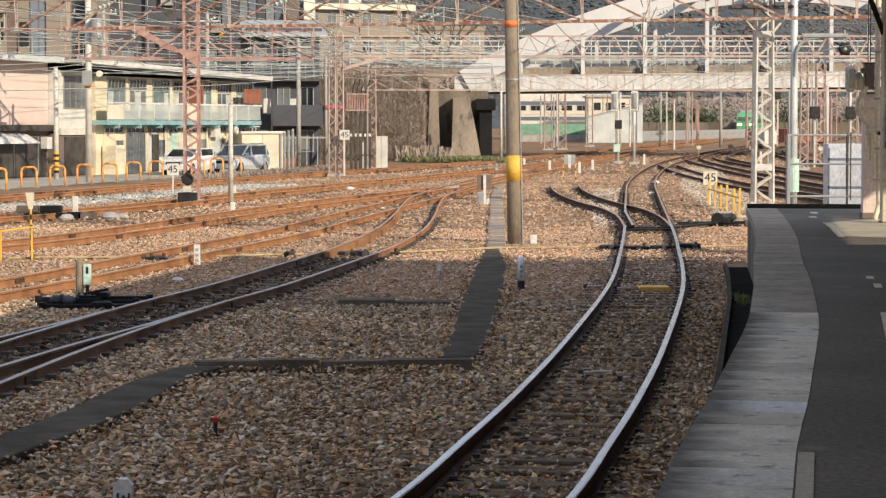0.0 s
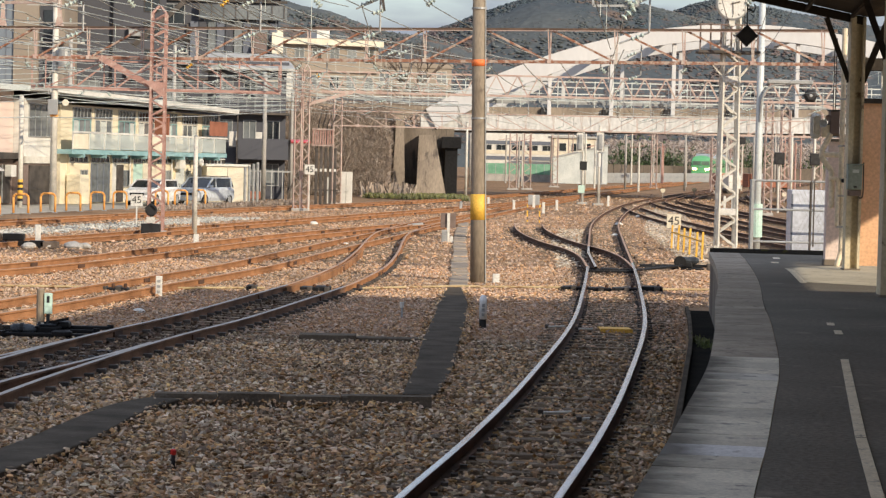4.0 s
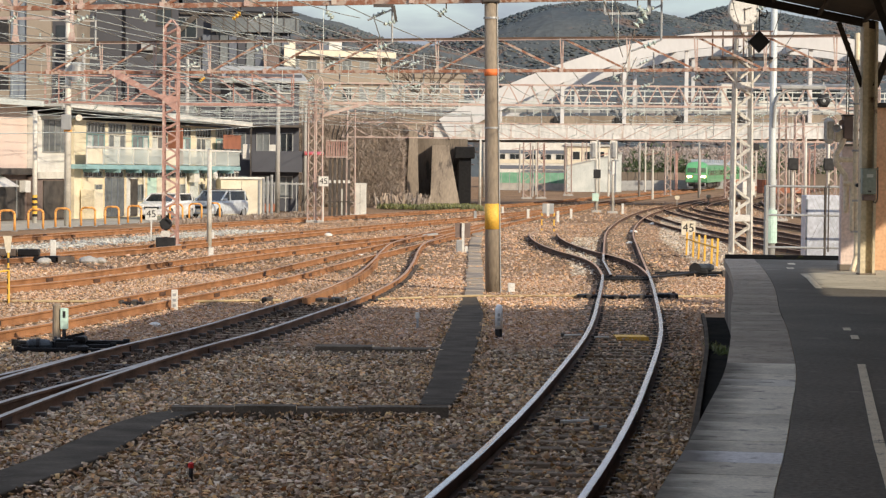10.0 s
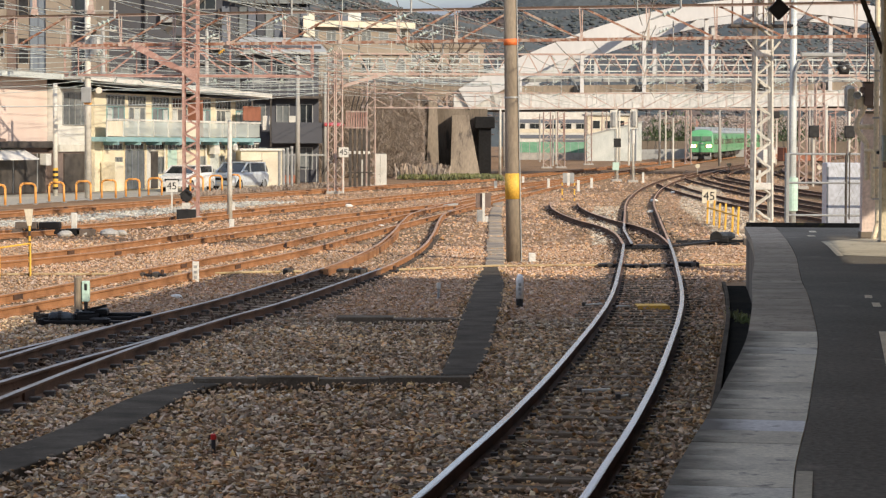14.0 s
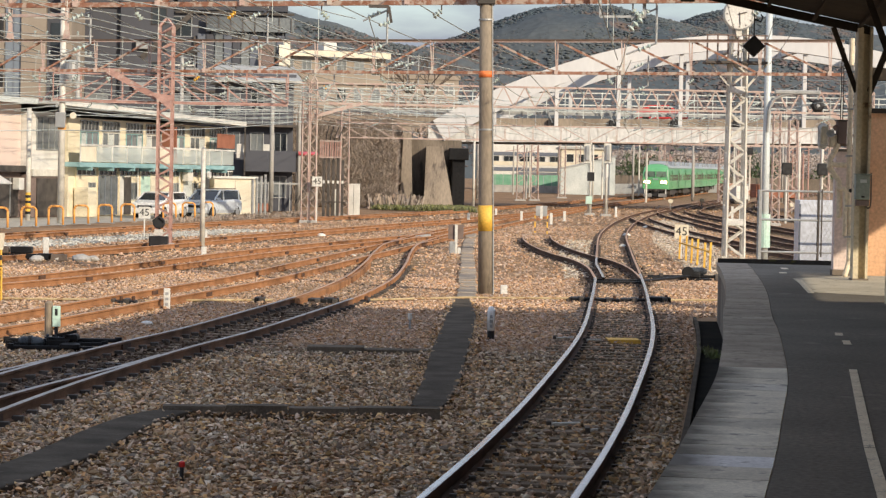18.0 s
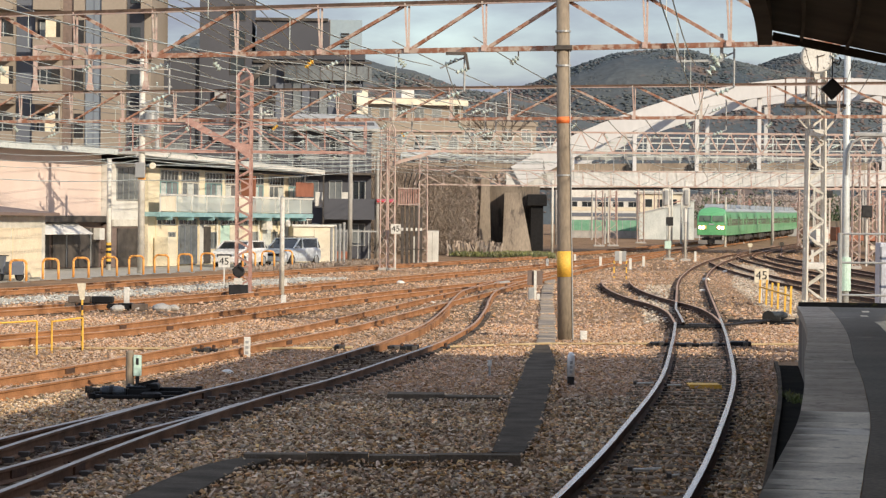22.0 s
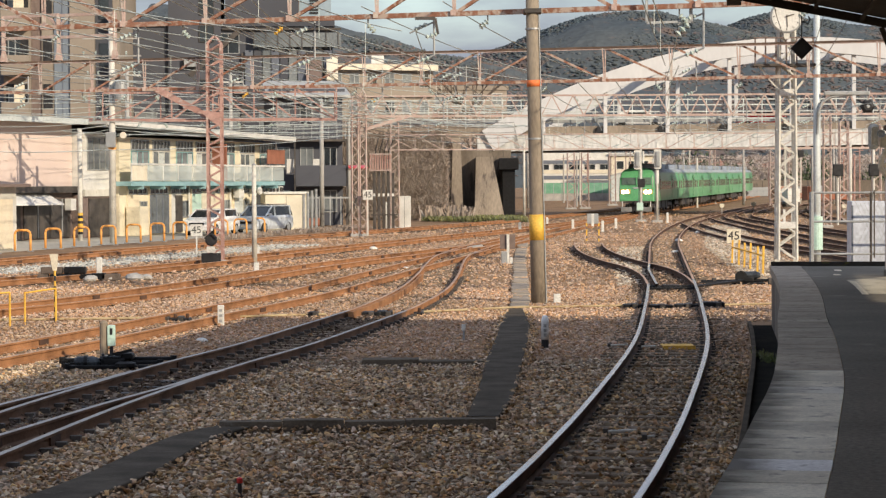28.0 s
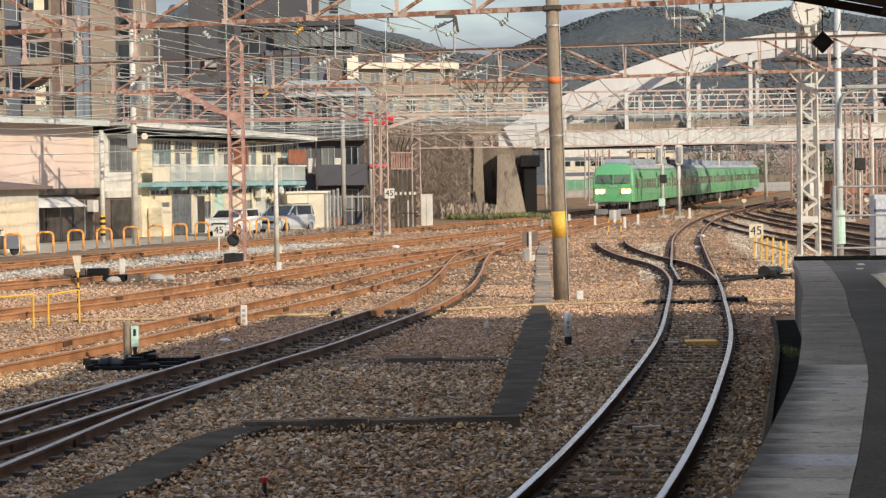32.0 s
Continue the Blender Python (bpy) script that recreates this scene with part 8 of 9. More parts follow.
    part("case", box(B(), -0.3, 0.12, -0.26, 0.18, 0.05, 0.2, 0.04), DARK_OIL, pm)
    part("motor", lathe(B(), [(0.06, -0.26), (0.1, -0.2), (0.1, 0.15), (0.05, 0.24)], (0.05, -0.15, 0.24), 12, "X"), GREASE_BLUE, pm)
    part("crank_wheel", lathe(B(), [(0.16, -0.03), (0.16, 0.03)], (-0.22, -0.25, 0.2), 14, "Y"), DARK_OIL, pm)
    part("pipe", bar(B(), (-1.25, -0.1, 0.08), (1.1, -0.1, 0.11), 0.085, n=8), DARK_OIL, pm)
    part("rod", bar(B(), (-1.35, -0.75, 0.06), (-0.3, -0.3, 0.1), 0.06, n=6), DARK_OIL, pm)
    for x in (-0.9, 0.55, 0.95):
        part("pipe_clamp", box(B(), x - 0.05, x + 0.05, -0.18, 0.0, 0.0, 0.17, 0.02), STEEL_DARK, pm)
    # rods that cross the yard
    rd = thing("point_rodding", 0, 50, -0.18, label="thin yellowish rod that crosses under the tracks", category="rodding", kind="structure")
    for (x0, y0), (x1, y1) in (((-9.5, -3.2), (-5.9, -2.8)), ((-5.2, -2.9), (-3.4, -1.9)), ((-3.4, -1.9), (-2.8, -1.7)), ((-0.9, -0.9), (1.2, 0.8)), ((1.2, 0.8), (3.4, 1.2)), ((5.4, 1.4), (6.6, 1.7))):
        part("rod", bar(B(), (x0, y0, 0.055), (x1, y1, 0.06), 0.045, n=6), ROD_TAN, rd)
        part("second_rod", bar(B(), (x0, y0 + 0.35, 0.03), (x1, y1 + 0.3, 0.035), 0.035, n=6), ROD_TAN, rd)
    for x, y, w in ((-5.72, -3.3, 0.42), (-5.45, -3.2, 0.25), (-4.74, -2.7, 0.42), (-3.05, -1.7, 0.2), (-1.95, -1.8, 0.5), (-1.65, -1.7, 0.35), (-1.08, -1.4, 0.46), (3.5, 1.0, 0.42), (4.05, 0.7, 0.5), (4.6, 0.9, 0.5), (5.2, 1.3, 0.45)):
        k = (x * 7.3) % 1.0
        part("joint_cover", box(B(), x - w / 2, x + w / 2, y - 0.16 - 0.08 * k, y + 0.22, -0.02, 0.07 + 0.06 * k, 0.025), DARK_OIL, rd)
        part("joint_clamp", box(B(), x - 0.05 + 0.2 * (k - 0.5), x + 0.06 + 0.2 * (k - 0.5), y - 0.27, y + 0.1, 0.0, 0.12, 0.015), STEEL_DARK, rd)
        part("joint_pin", lathe(B(), [(0.035, 0.06), (0.035, 0.15), (0.02, 0.17)], (x + w * 0.3, y - 0.1, 0), 8), RAIL_RUST, rd)
    pl = thing("yellow_plate", 3.32, 38.6, -0.15, label="faded yellow plate between the rails", category="plate")
    part("plate", box(B(), -0.22, 0.28, -0.35, 0.35, 0.0, 0.025, 0.005), YELLOW, pl)
    part("lip", box(B(), -0.22, 0.28, -0.37, -0.35, -0.02, 0.04), YELLOW, pl)
    for x, y, l in ((2.42, 38.7, 0.3), (2.85, 38.3, 0.25), (1.6, 25.2, 0.32), (1.85, 24.6, 0.1)):
        pl = thing("white_rod", x, y, -0.13, label="short pale rod lying on the sleepers", category="rod", group="pale rods")
        part("rod", bar(B(), (-l / 2, 0, 0), (l / 2, 0.04, 0.01), 0.03, n=6), WHITE, pl)
        part("end_clip", box(B(), -l / 2 - 0.03, -l / 2 + 0.02, -0.03, 0.03, -0.02, 0.03), STEEL_DARK, pl)
    # switch slides under the near turnout
    sw = thing("switch_slides", -4.0, 29.5, -0.15, label="black greased slide plates under switch rails", category="switch")
    for i in range(7):
        part("slide_plate", box(B(), -0.72 + 0.10 * i + 0.05 * (i % 2), 0.05 + 0.12 * i - 0.08 * (i % 3), -3.0 + i * 0.9, -2.82 + i * 0.9, -0.01, 0.02, 0.006), DARK_OIL, sw)
    # gear of the open switch on the platform track
    sw = thing("switch_gear", 4.98, 59.4, -0.15, label="black greased stretcher bars and slide plates of an open switch", category="switch")
    for y, z in ((-0.35, 0.02), (0.55, 0.03)):
        part("stretcher_bar", box(B(), -0.55, 0.62, y - 0.05, y + 0.05, z, z + 0.06, 0.012), DARK_OIL, sw)
    part("drive_rod", bar(B(), (0.5, 0.1, 0.06), (2.3, 3.9, 0.07), 0.07, n=8), DARK_OIL, sw)
    part("lock_box", box(B(), -0.2, 0.25, -0.16, 0.2, 0.0, 0.12, 0.03), DARK_OIL, sw)
    for i in range(9):
        y = 0.2 + 0.75 * i
        for x in (-0.62 + 0.035 * i, 0.40 + 0.055 * i):
            part("slide_plate", box(B(), x, x + 0.34, y - 0.09, y + 0.09, -0.02, 0.012, 0.004), DARK_OIL, sw)

    def oiled(rng, n):
        y = np.concatenate([rng.normal(60.0, 0.9, n // 2), rng.uniform(57.5, 70, n - n // 2)])
        c = np.interp(y, [48, 59, 66, 72], [4.1, 4.98, 5.5, 5.9])
        return np.c_[c + rng.uniform(-0.95, 0.85, n), y]

    scatter("greased_stones", 2600, oiled, 0.034, DARK_STONE, "black greased stones round the open switch", 14, -0.172)

    # dark stones just left of each siding rail
    def stub_side(rng, n):
        y = rng.uniform(60, 96, n)
        c = np.interp(y, [58.9, 66, 71.9, 78.3, 86, 93.7], [4.98, 5.3, 5.28, 4.9, 4.72, 4.79])
        return np.c_[c + np.where(rng.uniform(0, 1, n) < 0.5, -0.72, 0.46) + rng.normal(0, 0.08, n), y]

    scatter("greased_stones", 1800, stub_side, 0.034, DARK_STONE, "dark stones along the left side of both siding rails", 15, -0.176)
    # check rails and crossing of the siding
    ck = thing("check_rails", 0, 0, 0, label="rusty check rails and crossing nose beside the running rails", category="rail", kind="structure")
    row, heads = curve_through(T_A, 0.6)
    for name, side, y0, y1 in (("check_rail", -0.43, 46.5, 67),):
        pick = [(p, h) for p, h in zip(row, heads) if y0 < p.y < y1]
        bm = B()
        for (p, h), (q, g) in zip(pick, pick[1:]):
            a, b = p + Vector((h.y, -h.x)) * side, q + Vector((g.y, -g.x)) * side
            bar(bm, (*a, -0.075), (*b, -0.075), 0.075, 0.15)
        part(name, bm, RAIL_ORANGE, ck)
    part("crossing_nose", prism(B(), [(-0.14, -0.16), (0.14, -0.16), (0.1, 0.01), (-0.1, 0.01)], -1.2, 1.2), CONCRETE, ck).matrix_basis = pose(0.35, 97.0, 0, 0, 0, 80)
    # yellow tube barrier and striped post
    for (x0, y0), (x1, y1) in (((-9.9, 44.0), (-8.5, 45.1)), ((-8.42, 46.2), (-7.93, 46.8))):
        bf = thing("tube_barrier", (x0 + x1) / 2, (y0 + y1) / 2, -0.18, label="yellow steel tube barrier in the ballast", category="barrier", group="tube barriers")
        dx, dy = (x1 - x0) / 2, (y1 - y0) / 2
        part("rail", bar(B(), (-dx, -dy, 0.60), (dx, dy, 0.66), 0.035, n=8), YELLOW, bf)
        part("post", bar(B(), (-dx, -dy, 0), (-dx, -dy, 0.62), 0.04, n=8), YELLOW, bf)
        part("post", bar(B(), (dx, dy, 0), (dx, dy, 0.66), 0.04, n=8), YELLOW, bf)
    sp = thing("striped_stake", -7.96, 46.9, -0.18, label="yellow and black striped stake with a pale flag head", category="stake")
    for i in range(10):
        part("stripe", lathe(B(), [(0.022, 0.1 * i), (0.022, 0.1 * i + 0.1)], (0, 0, 0), 8), YELLOW if i % 2 else BLACK, sp)
    part("flag", prism(B(), [(-0.04, 1.0), (0.04, 1.0), (0.1, 1.32), (-0.07, 1.32)], -0.012, 0.012), CREAM, sp).matrix_basis = pose(0, 0, 0, 0, 0, 90)
    # stack of old timbers and stones
    st = thing("timber_stack", -11.0, 67.6, -0.18, label="stack of blackened old timbers by the track", category="timber stack")
    for i, (x, z, l) in enumerate(((-0.9, 0, 0.5), (-0.3, 0, 0.6), (0.25, 0, 0.55), (-0.55, 0.2, 0.6), (0.1, 0.2, 0.6), (0.75, 0.02, 0.4), (1.1, 0, 0.5))):
        part("timber", box(B(), x - l / 2, x + l / 2, -0.14, 0.14, z, z + 0.19, 0.02), DARK_OIL if i % 3 else BARK, st)
    for x, y, r in ((-10.45, 67.3, 0.2), (-9.9, 67.6, 0.16), (-9.3, 67.9, 0.28), (-9.0, 68.2, 0.18)):
        bm = B()
        bmesh.ops.create_icosphere(bm, subdivisions=2, radius=r)
        for v in bm.verts:
            v.co *= 1 + 0.25 * noise.noise(v.co * 6 + Vector((x, y, 0)))
            v.co.z *= 0.55
        tagged(part("boulder", bm, CONCRETE), "pale rough stone lying in the ballast", "stone", "loose stones").location = (x, y, -0.12)
    # orange hoops along the lane
    hoop = thing("hoop_barrier", 0, 0, 0, label="orange steel hoop barrier along the lane", category="barrier", group="orange hoops")
    pts = [(-0.34, 0), (-0.34, 0.72), (-0.28, 0.82), (-0.18, 0.86), (0.18, 0.86), (0.28, 0.82), (0.34, 0.72), (0.34, 0)]
    bm = B()
    for (a, b), (c, d) in zip(pts, pts[1:]):
        bar(bm, (a, 0, b), (c, 0, d), 0.10, n=8)
    part("hoop", bm, ORANGE, hoop, smooth=True)
    for s in (-0.34, 0.34):
        part("foot_plate", box(B(), s - 0.1, s + 0.1, -0.1, 0.1, -0.02, 0.03), STEEL_GREY, hoop)
    hoop.matrix_basis = pose(-18.75, 95.5, -0.18, 0, 0, -12)
    for i in range(1, 12):
        if i in (8,):
            continue
        copy_thing(hoop, pose(-18.75 + 0.68 * i, 95.5 + 3.3 * i, -0.18, 0, 0, -12))
    # lane, pale gravel
    lane = B()
    q = [(-24, 70), (-19.2, 94), (-11.4, 132), (-9.5, 150), (-13, 152), (-22.5, 118), (-30, 84)]
    lane.faces.new([lane.verts.new((x, y, -0.182)) for x, y in q])
    tagged(part("lane", lane, LANE), "pale grey concrete lane in front of the houses", "lane", kind="structure")
    gv = B()
    row, heads = curve_through([(-21, 56), (-17, 66.5), (-13.6, 77), (-11.2, 88), (-9.0, 98.5), (-7.2, 107)], 2.0)
    l = [gv.verts.new((*(p + Vector((h.y, -h.x)) * 1.0), -0.183)) for p, h in zip(row, heads)]
    r = [gv.verts.new((*(p - Vector((h.y, -h.x)) * 0.95), -0.183)) for p, h in zip(row, heads)]
    for i in range(len(row) - 1):
        gv.faces.new((r[i], l[i], l[i + 1], r[i + 1]))
    tagged(part("gravel_strip", gv, GRAVEL_GREY), "strip of fresh pale grey gravel between tracks", "gravel", kind="structure")
    xs, ys = [p.x for p in row], [p.y for p in row]

    def strip(rng, n):
        y = rng.uniform(ys[0], ys[-1], n)
        return np.c_[np.interp(y, ys, xs) + rng.uniform(-1.1, 1.1, n), y]

    scatter("gravel_stones", 7000, strip, 0.06, STONE_GREY, "fresh pale grey gravel stones", 9, -0.185)

    def junction(rng, n):
        y = rng.uniform(66, 150, n)
        return np.c_[np.interp(y, [66, 100, 150], [7.4, 9.6, 14.6]) + rng.uniform(0.2, 2.4, n), y]

    scatter("gravel_stones", 9000, junction, 0.04, STONE_PALE, "pale grey gravel beside the junction", 10, -0.178)

    def throat(rng, n):
        y = rng.uniform(62, 100, n)
        return np.c_[np.interp(y, [62, 82, 100], [4.6, 5.65, 7.1]) + rng.uniform(-0.75, 0.2, n), y]

    scatter("gravel_stones", 2200, throat, 0.04, STONE_PALE, "pale grey gravel between the diverging rails", 11, -0.178)


# ---------------------------------------------------------------- parked cars
def parked_car(x, y, rz, material, label, length, height, hatch, roof_rack=False):
    car = thing("parked_car", x, y, -0.17, rz, label, "car", "parked cars")
    L, H = length / 2, height
    # body sides as rings along the length
    prof = [(-L, 0.45, 0.62), (-L + 0.12, 0.82, 0.76), (-L + 0.9, 0.95, 0.82), (-L + 1.05, 0.97, 0.84), (L - 0.6, 1.0, 0.84), (L - 0.1, 0.92, 0.8), (L, 0.6, 0.7)]
    bm = B()
    rows = []
    for px, top, hw in prof:
        rows.append([bm.verts.new((px, s * w, z)) for s, w, z in ((-1, hw * 0.92, 0.24), (-1, hw, 0.42), (-1, hw, top - 0.12), (-1, hw * 0.93, top), (1, hw * 0.93, top), (1, hw, top - 0.12), (1, hw, 0.42), (1, hw * 0.92, 0.24))])
    for a, b in zip(rows, rows[1:]):
        for j in range(8):
            bm.faces.new((a[j], b[j], b[(j + 1) % 8], a[(j + 1) % 8]))
    bm.faces.new(rows[0]), bm.faces.new(rows[-1][::-1])
    bmesh.ops.recalc_face_normals(bm, faces=bm.faces[:])
    part("body", bm, material, car)
    bm = B()
    cab = [(-L + 0.95, 0.95), (-L + 1.75, H), (L - (0.35 if hatch else 0.9), H), (L - 0.12, 0.98)]
    lo = [bm.verts.new((px, -0.72 if z > 1.2 else -0.78, z)) for px, z in cab]
    hi = [bm.verts.new((px, 0.72 if z > 1.2 else 0.78, z)) for px, z in cab]
    for j in range(4):
        bm.faces.new((lo[j], lo[(j + 1) % 4], hi[(j + 1) % 4], hi[j]))
    bm.faces.new(lo[::-1]), bm.faces.new(hi)
    bmesh.ops.recalc_face_normals(bm, faces=bm.faces[:])
    part("cabin_glass", bm, GLASS_DARK, car)
    part("roof", box(B(), -L + 1.7, L - (0.35 if hatch else 0.9), -0.74, 0.74, H - 0.02, H + 0.05, 0.02), material, car)
    for s in (-1, 1):
        for px in (-L + 0.98, -0.1, L - 0.45):
            part("pillar", bar(B(), (px, s * 0.79, 0.96), (px + (0.75 if px < -0.5 else 0.0), s * 0.735, H), 0.07), material, car)
        part("headlamp", box(B(), -L - 0.01, -L + 0.12, s * 0.62 - 0.14, s * 0.62 + 0.14, 0.6, 0.75, 0.03), PANEL_CLEAR, car)
        part("door_mirror", box(B(), -L + 1.2, -L + 1.35, s * 0.9 - 0.09, s * 0.9 + 0.09, 0.98, 1.1, 0.02), material, car)
        for px in (-L + 0.75, L - 0.7):
            w = part("wheel", lathe(B(), [(0.30, -0.1), (0.31, -0.05), (0.31, 0.1)], (px, s * 0.74, 0.31), 18, "Y"), RUBBER, car)
            part("rim", lathe(B(), [(0.19, -0.11), (0.19, 0.11)], (px, s * 0.745, 0.31), 14, "Y"), STEEL_GREY, w)
    part("bumper", box(B(), -L - 0.05, -L + 0.1, -0.74, 0.74, 0.26, 0.52, 0.04), material, car)
    part("grille", box(B(), -L - 0.02, -L + 0.05, -0.4, 0.4, 0.55, 0.68), BLACK, car)
    part("plate_blank", box(B(), -L - 0.065, -L - 0.05, -0.17, 0.17, 0.36, 0.46), CREAM, car)
    if roof_rack:
        for s in (-0.6, 0.6):
            part("roof_rail", bar(B(), (-0.6, s, H + 0.1), (L - 0.5, s, H + 0.1), 0.05), STEEL_DARK, car)
    return car


def build_cars():
    parked_car(-13.6, 129.8, 74, CAR_WHITE, "white estate car parked beside the house", 4.3, 1.34, True)
    parked_car(-11.2, 134, 66, CAR_SILVER, "silver-blue four-wheel drive car with a roof rail", 4.2, 1.48, True, True)
    mb = thing("scooter", -19.3, 96.5, -0.18, 60, "dark blue scooter parked by the barrier", "scooter")
    for x in (-0.6, 0.6):
        part("wheel", lathe(B(), [(0.24, -0.05), (0.24, 0.05)], (x, 0, 0.24), 16, "Y"), RUBBER, mb)
    part("body", prism(B(), [(-0.14, 0.25), (0.14, 0.25), (0.16, 0.6), (0.1, 0.78), (-0.1, 0.78), (-0.16, 0.6)], -0.15, 0.7), BLD_BLUE, mb)
    part("front_shield", bar(B(), (-0.55, 0, 0.3), (-0.4, 0, 1.0), 0.3, 0.1), BLD_BLUE, mb)
    part("steering_bar", bar(B(), (-0.4, -0.3, 1.02), (-0.4, 0.3, 1.02), 0.04), BLACK, mb)
    # open door panel of the shop beside the white car
    # clutter by the hut
    for i in range(4):
        g = thing("grey_pipe", -9.3 + 0.22 * i, 139 + 0.3 * i, -0.17, label="upright grey pipe by the hut", category="pipe", group="upright pipes")
        part("tube", lathe(B(), [(0.08, 0), (0.08, 2.1 + 0.1 * i)], (0, 0, 0), 10), STEEL_GREY, g)
        part("collar", lathe(B(), [(0.1, 0), (0.1, 0.1)], (0, 0, 0), 10), STEEL_DARK, g)


# ---------------------------------------------------------------- platform end fittings
def build_platform_end():
    f = thing("end_fence", 6.6, 46.5, -0.2, label="grey steel fence with mesh at the end of the platform", category="fence")
    for x in (0.0, 1.13, 2.3):
        part("post", bar(B(), (x, 0, 0), (x, 0, 2.47), 0.05 if x else 0.09, n=8), STEEL_DARK if x else STEEL_GREY, f)
    for z in (1.28, 1.9, 2.45):
        part("rail", bar(B(), (0, 0, z), (3.4, 0, z), 0.045, n=8), STEEL_GREY, f)
    for x in (1.19,):
        part("upright_bar", bar(B(), (x, -0.03, 1.2), (x, -0.03, 2.5), 0.025), STEEL_DARK, f)
    bm = B()
    for i in range(34):
        bar(bm, (0.75 + i * 0.08, 0.02, 1.2), (0.75 + i * 0.08 + 0.62, 0.02, 2.44), 0.005, n=3)
        bar(bm, (0.75 + i * 0.08 + 0.62, 0.02, 1.2), (0.75 + i * 0.08, 0.02, 2.44), 0.005, n=3)
    tagged(part("wire_mesh", bm, STEEL_GREY, f), kind="stuff")
    w = thing("white_cabinet", 7.85, 47.6, -0.2, label="white steel cabinet behind the platform fence", category="cabinet")
    part("case", box(B(), -0.36, 0.36, -0.3, 0.3, 0.0, 2.28, 0.015), CABINET, w)
    part("door_edge", box(B(), -0.365, -0.33, -0.31, -0.3, 0.05, 2.2), BLD_BLUE, w)
    part("vent", box(B(), 0.30, 0.36, -0.31, -0.3, 1.1, 1.5), STEEL_GREY, w)
    # column group with rain pipes
    def run(points, w):
        bm = B()
        for p, q in zip(points, points[1:]):
            bar(bm, p, q, w, n=10)
            lathe(bm, [(0.0, -w * 0.5), (w * 0.36, -w * 0.35), (w * 0.5, 0.0), (w * 0.36, w * 0.35), (0.0, w * 0.5)], q, 10)
        return bm

    y = 39.0
    c = thing("rain_pipe", 0, y, 0, label="cream rain pipe with bends beside the column", category="pipe")
    part("downpipe", run([(6.955, -0.02, 4.75), (6.955, -0.02, 2.1), (6.99, -0.02, 1.95), (6.99, -0.02, 1.16), (6.93, -0.04, PLAT + 0.03)], 0.085), CREAM_COLUMN, c)
    part("bent_pipe", run([(6.775, 0.02, 3.06), (6.73, 0.02, 2.94), (6.65, 0.02, 2.81), (6.645, 0.02, 2.68), (6.72, 0.02, 2.57), (6.80, 0.02, 2.47), (6.82, 0.02, 2.30), (6.82, 0.02, 1.9)], 0.088), CREAM_COLUMN, c)
    part("branch_pipe", run([(6.67, 0.03, 2.72), (6.93, 0.03, 2.72)], 0.085), CREAM_COLUMN, c)
    part("low_pipe", run([(6.76, -0.04, 2.335), (6.88, -0.04, 2.335), (6.905, -0.04, 2.29), (6.905, -0.04, 1.60)], 0.07), CREAM_COLUMN, c)
    for z in (1.55, 2.05, 2.85, 3.6, 4.2):
        part("clip", box(B(), 6.9, 7.04, -0.075, 0.03, z, z + 0.03), STEEL_GREY, c)
    part("drain_bracket", box(B(), 6.99, 7.24, -0.09, -0.07, 1.20, 1.225), CREAM_COLUMN, c)
    part("valve", lathe(B(), [(0.0, -0.04), (0.032, -0.03), (0.032, 0.03), (0.0, 0.04)], (6.98, -0.09, 2.31), 8, "Y"), BLACK, c)
    k = thing("corner_post", 6.83, 39.5, PLAT, label="pinkish plastered pillar behind the rain pipes", category="pillar")
    part("shaft", box(B(), 0.0, 0.27, 0.0, 0.2, 0, 2.02), PINK, k)
    part("cap", box(B(), -0.02, 0.29, -0.02, 0.22, 2.02, 2.06), CONC_OLD, k)
    part("foot", box(B(), -0.02, 0.29, -0.02, 0.22, 0, 0.1, 0.01), CONC_OLD, k)
    b = thing("switch_box", 6.945, 37.62, 2.08, label="grey-green switch box on the column", category="switch box")
    part("case", box(B(), -0.14, 0.085, -0.10, 0.06, 0.10, 0.48, 0.015), GREY_GREEN, b)
    part("hood", box(B(), -0.15, 0.10, -0.12, 0.03, 0.48, 0.50), GREY_GREEN, b)
    part("label_plate", box(B(), -0.07, 0.03, -0.105, -0.10, 0.36, 0.41), PANEL_CLEAR, b)
    part("lock", box(B(), -0.05, 0.0, -0.11, -0.10, 0.13, 0.155), BLACK, b)
    part("lower_box", box(B(), -0.12, 0.08, -0.07, 0.03, 0.0, 0.09, 0.01), BLD_BROWN, b)
    bm = B()
    hose = [(0.04, -0.03, 0.0), (0.07, -0.03, -0.04), (0.105, -0.03, -0.01), (0.115, -0.03, 0.1), (0.11, -0.03, 0.52)]
    for p, q in zip(hose, hose[1:]):
        bar(bm, p, q, 0.022, n=6)
    part("hose", bm, STEEL_DARK, b)
    # lamp, horn and boxes on a bracket
    s = thing("platform_speaker", 6.78, 39.1, 3.0, label="rounded white lamp and horn speaker on a bracket", category="speaker")
    lamp = part("white_lamp", box(B(), -0.33, -0.16, -0.1, 0.02, -0.03, 0.39, 0.07), WHITE, s)
    part("lens", box(B(), -0.29, -0.18, -0.115, -0.10, 0.04, 0.33, 0.03), CREAM, lamp)
    part("horn", lathe(B(), [(0.03, 0.12), (0.065, -0.04), (0.065, -0.07), (0.045, -0.05)], (-0.15, -0.15, 0.22), 14, "Y"), STEEL_GREY, s)
    part("second_horn", lathe(B(), [(0.02, 0.12), (0.05, -0.04), (0.05, -0.07), (0.03, -0.05)], (-0.06, -0.1, 0.31), 12, "Y"), BLD_BROWN, s)
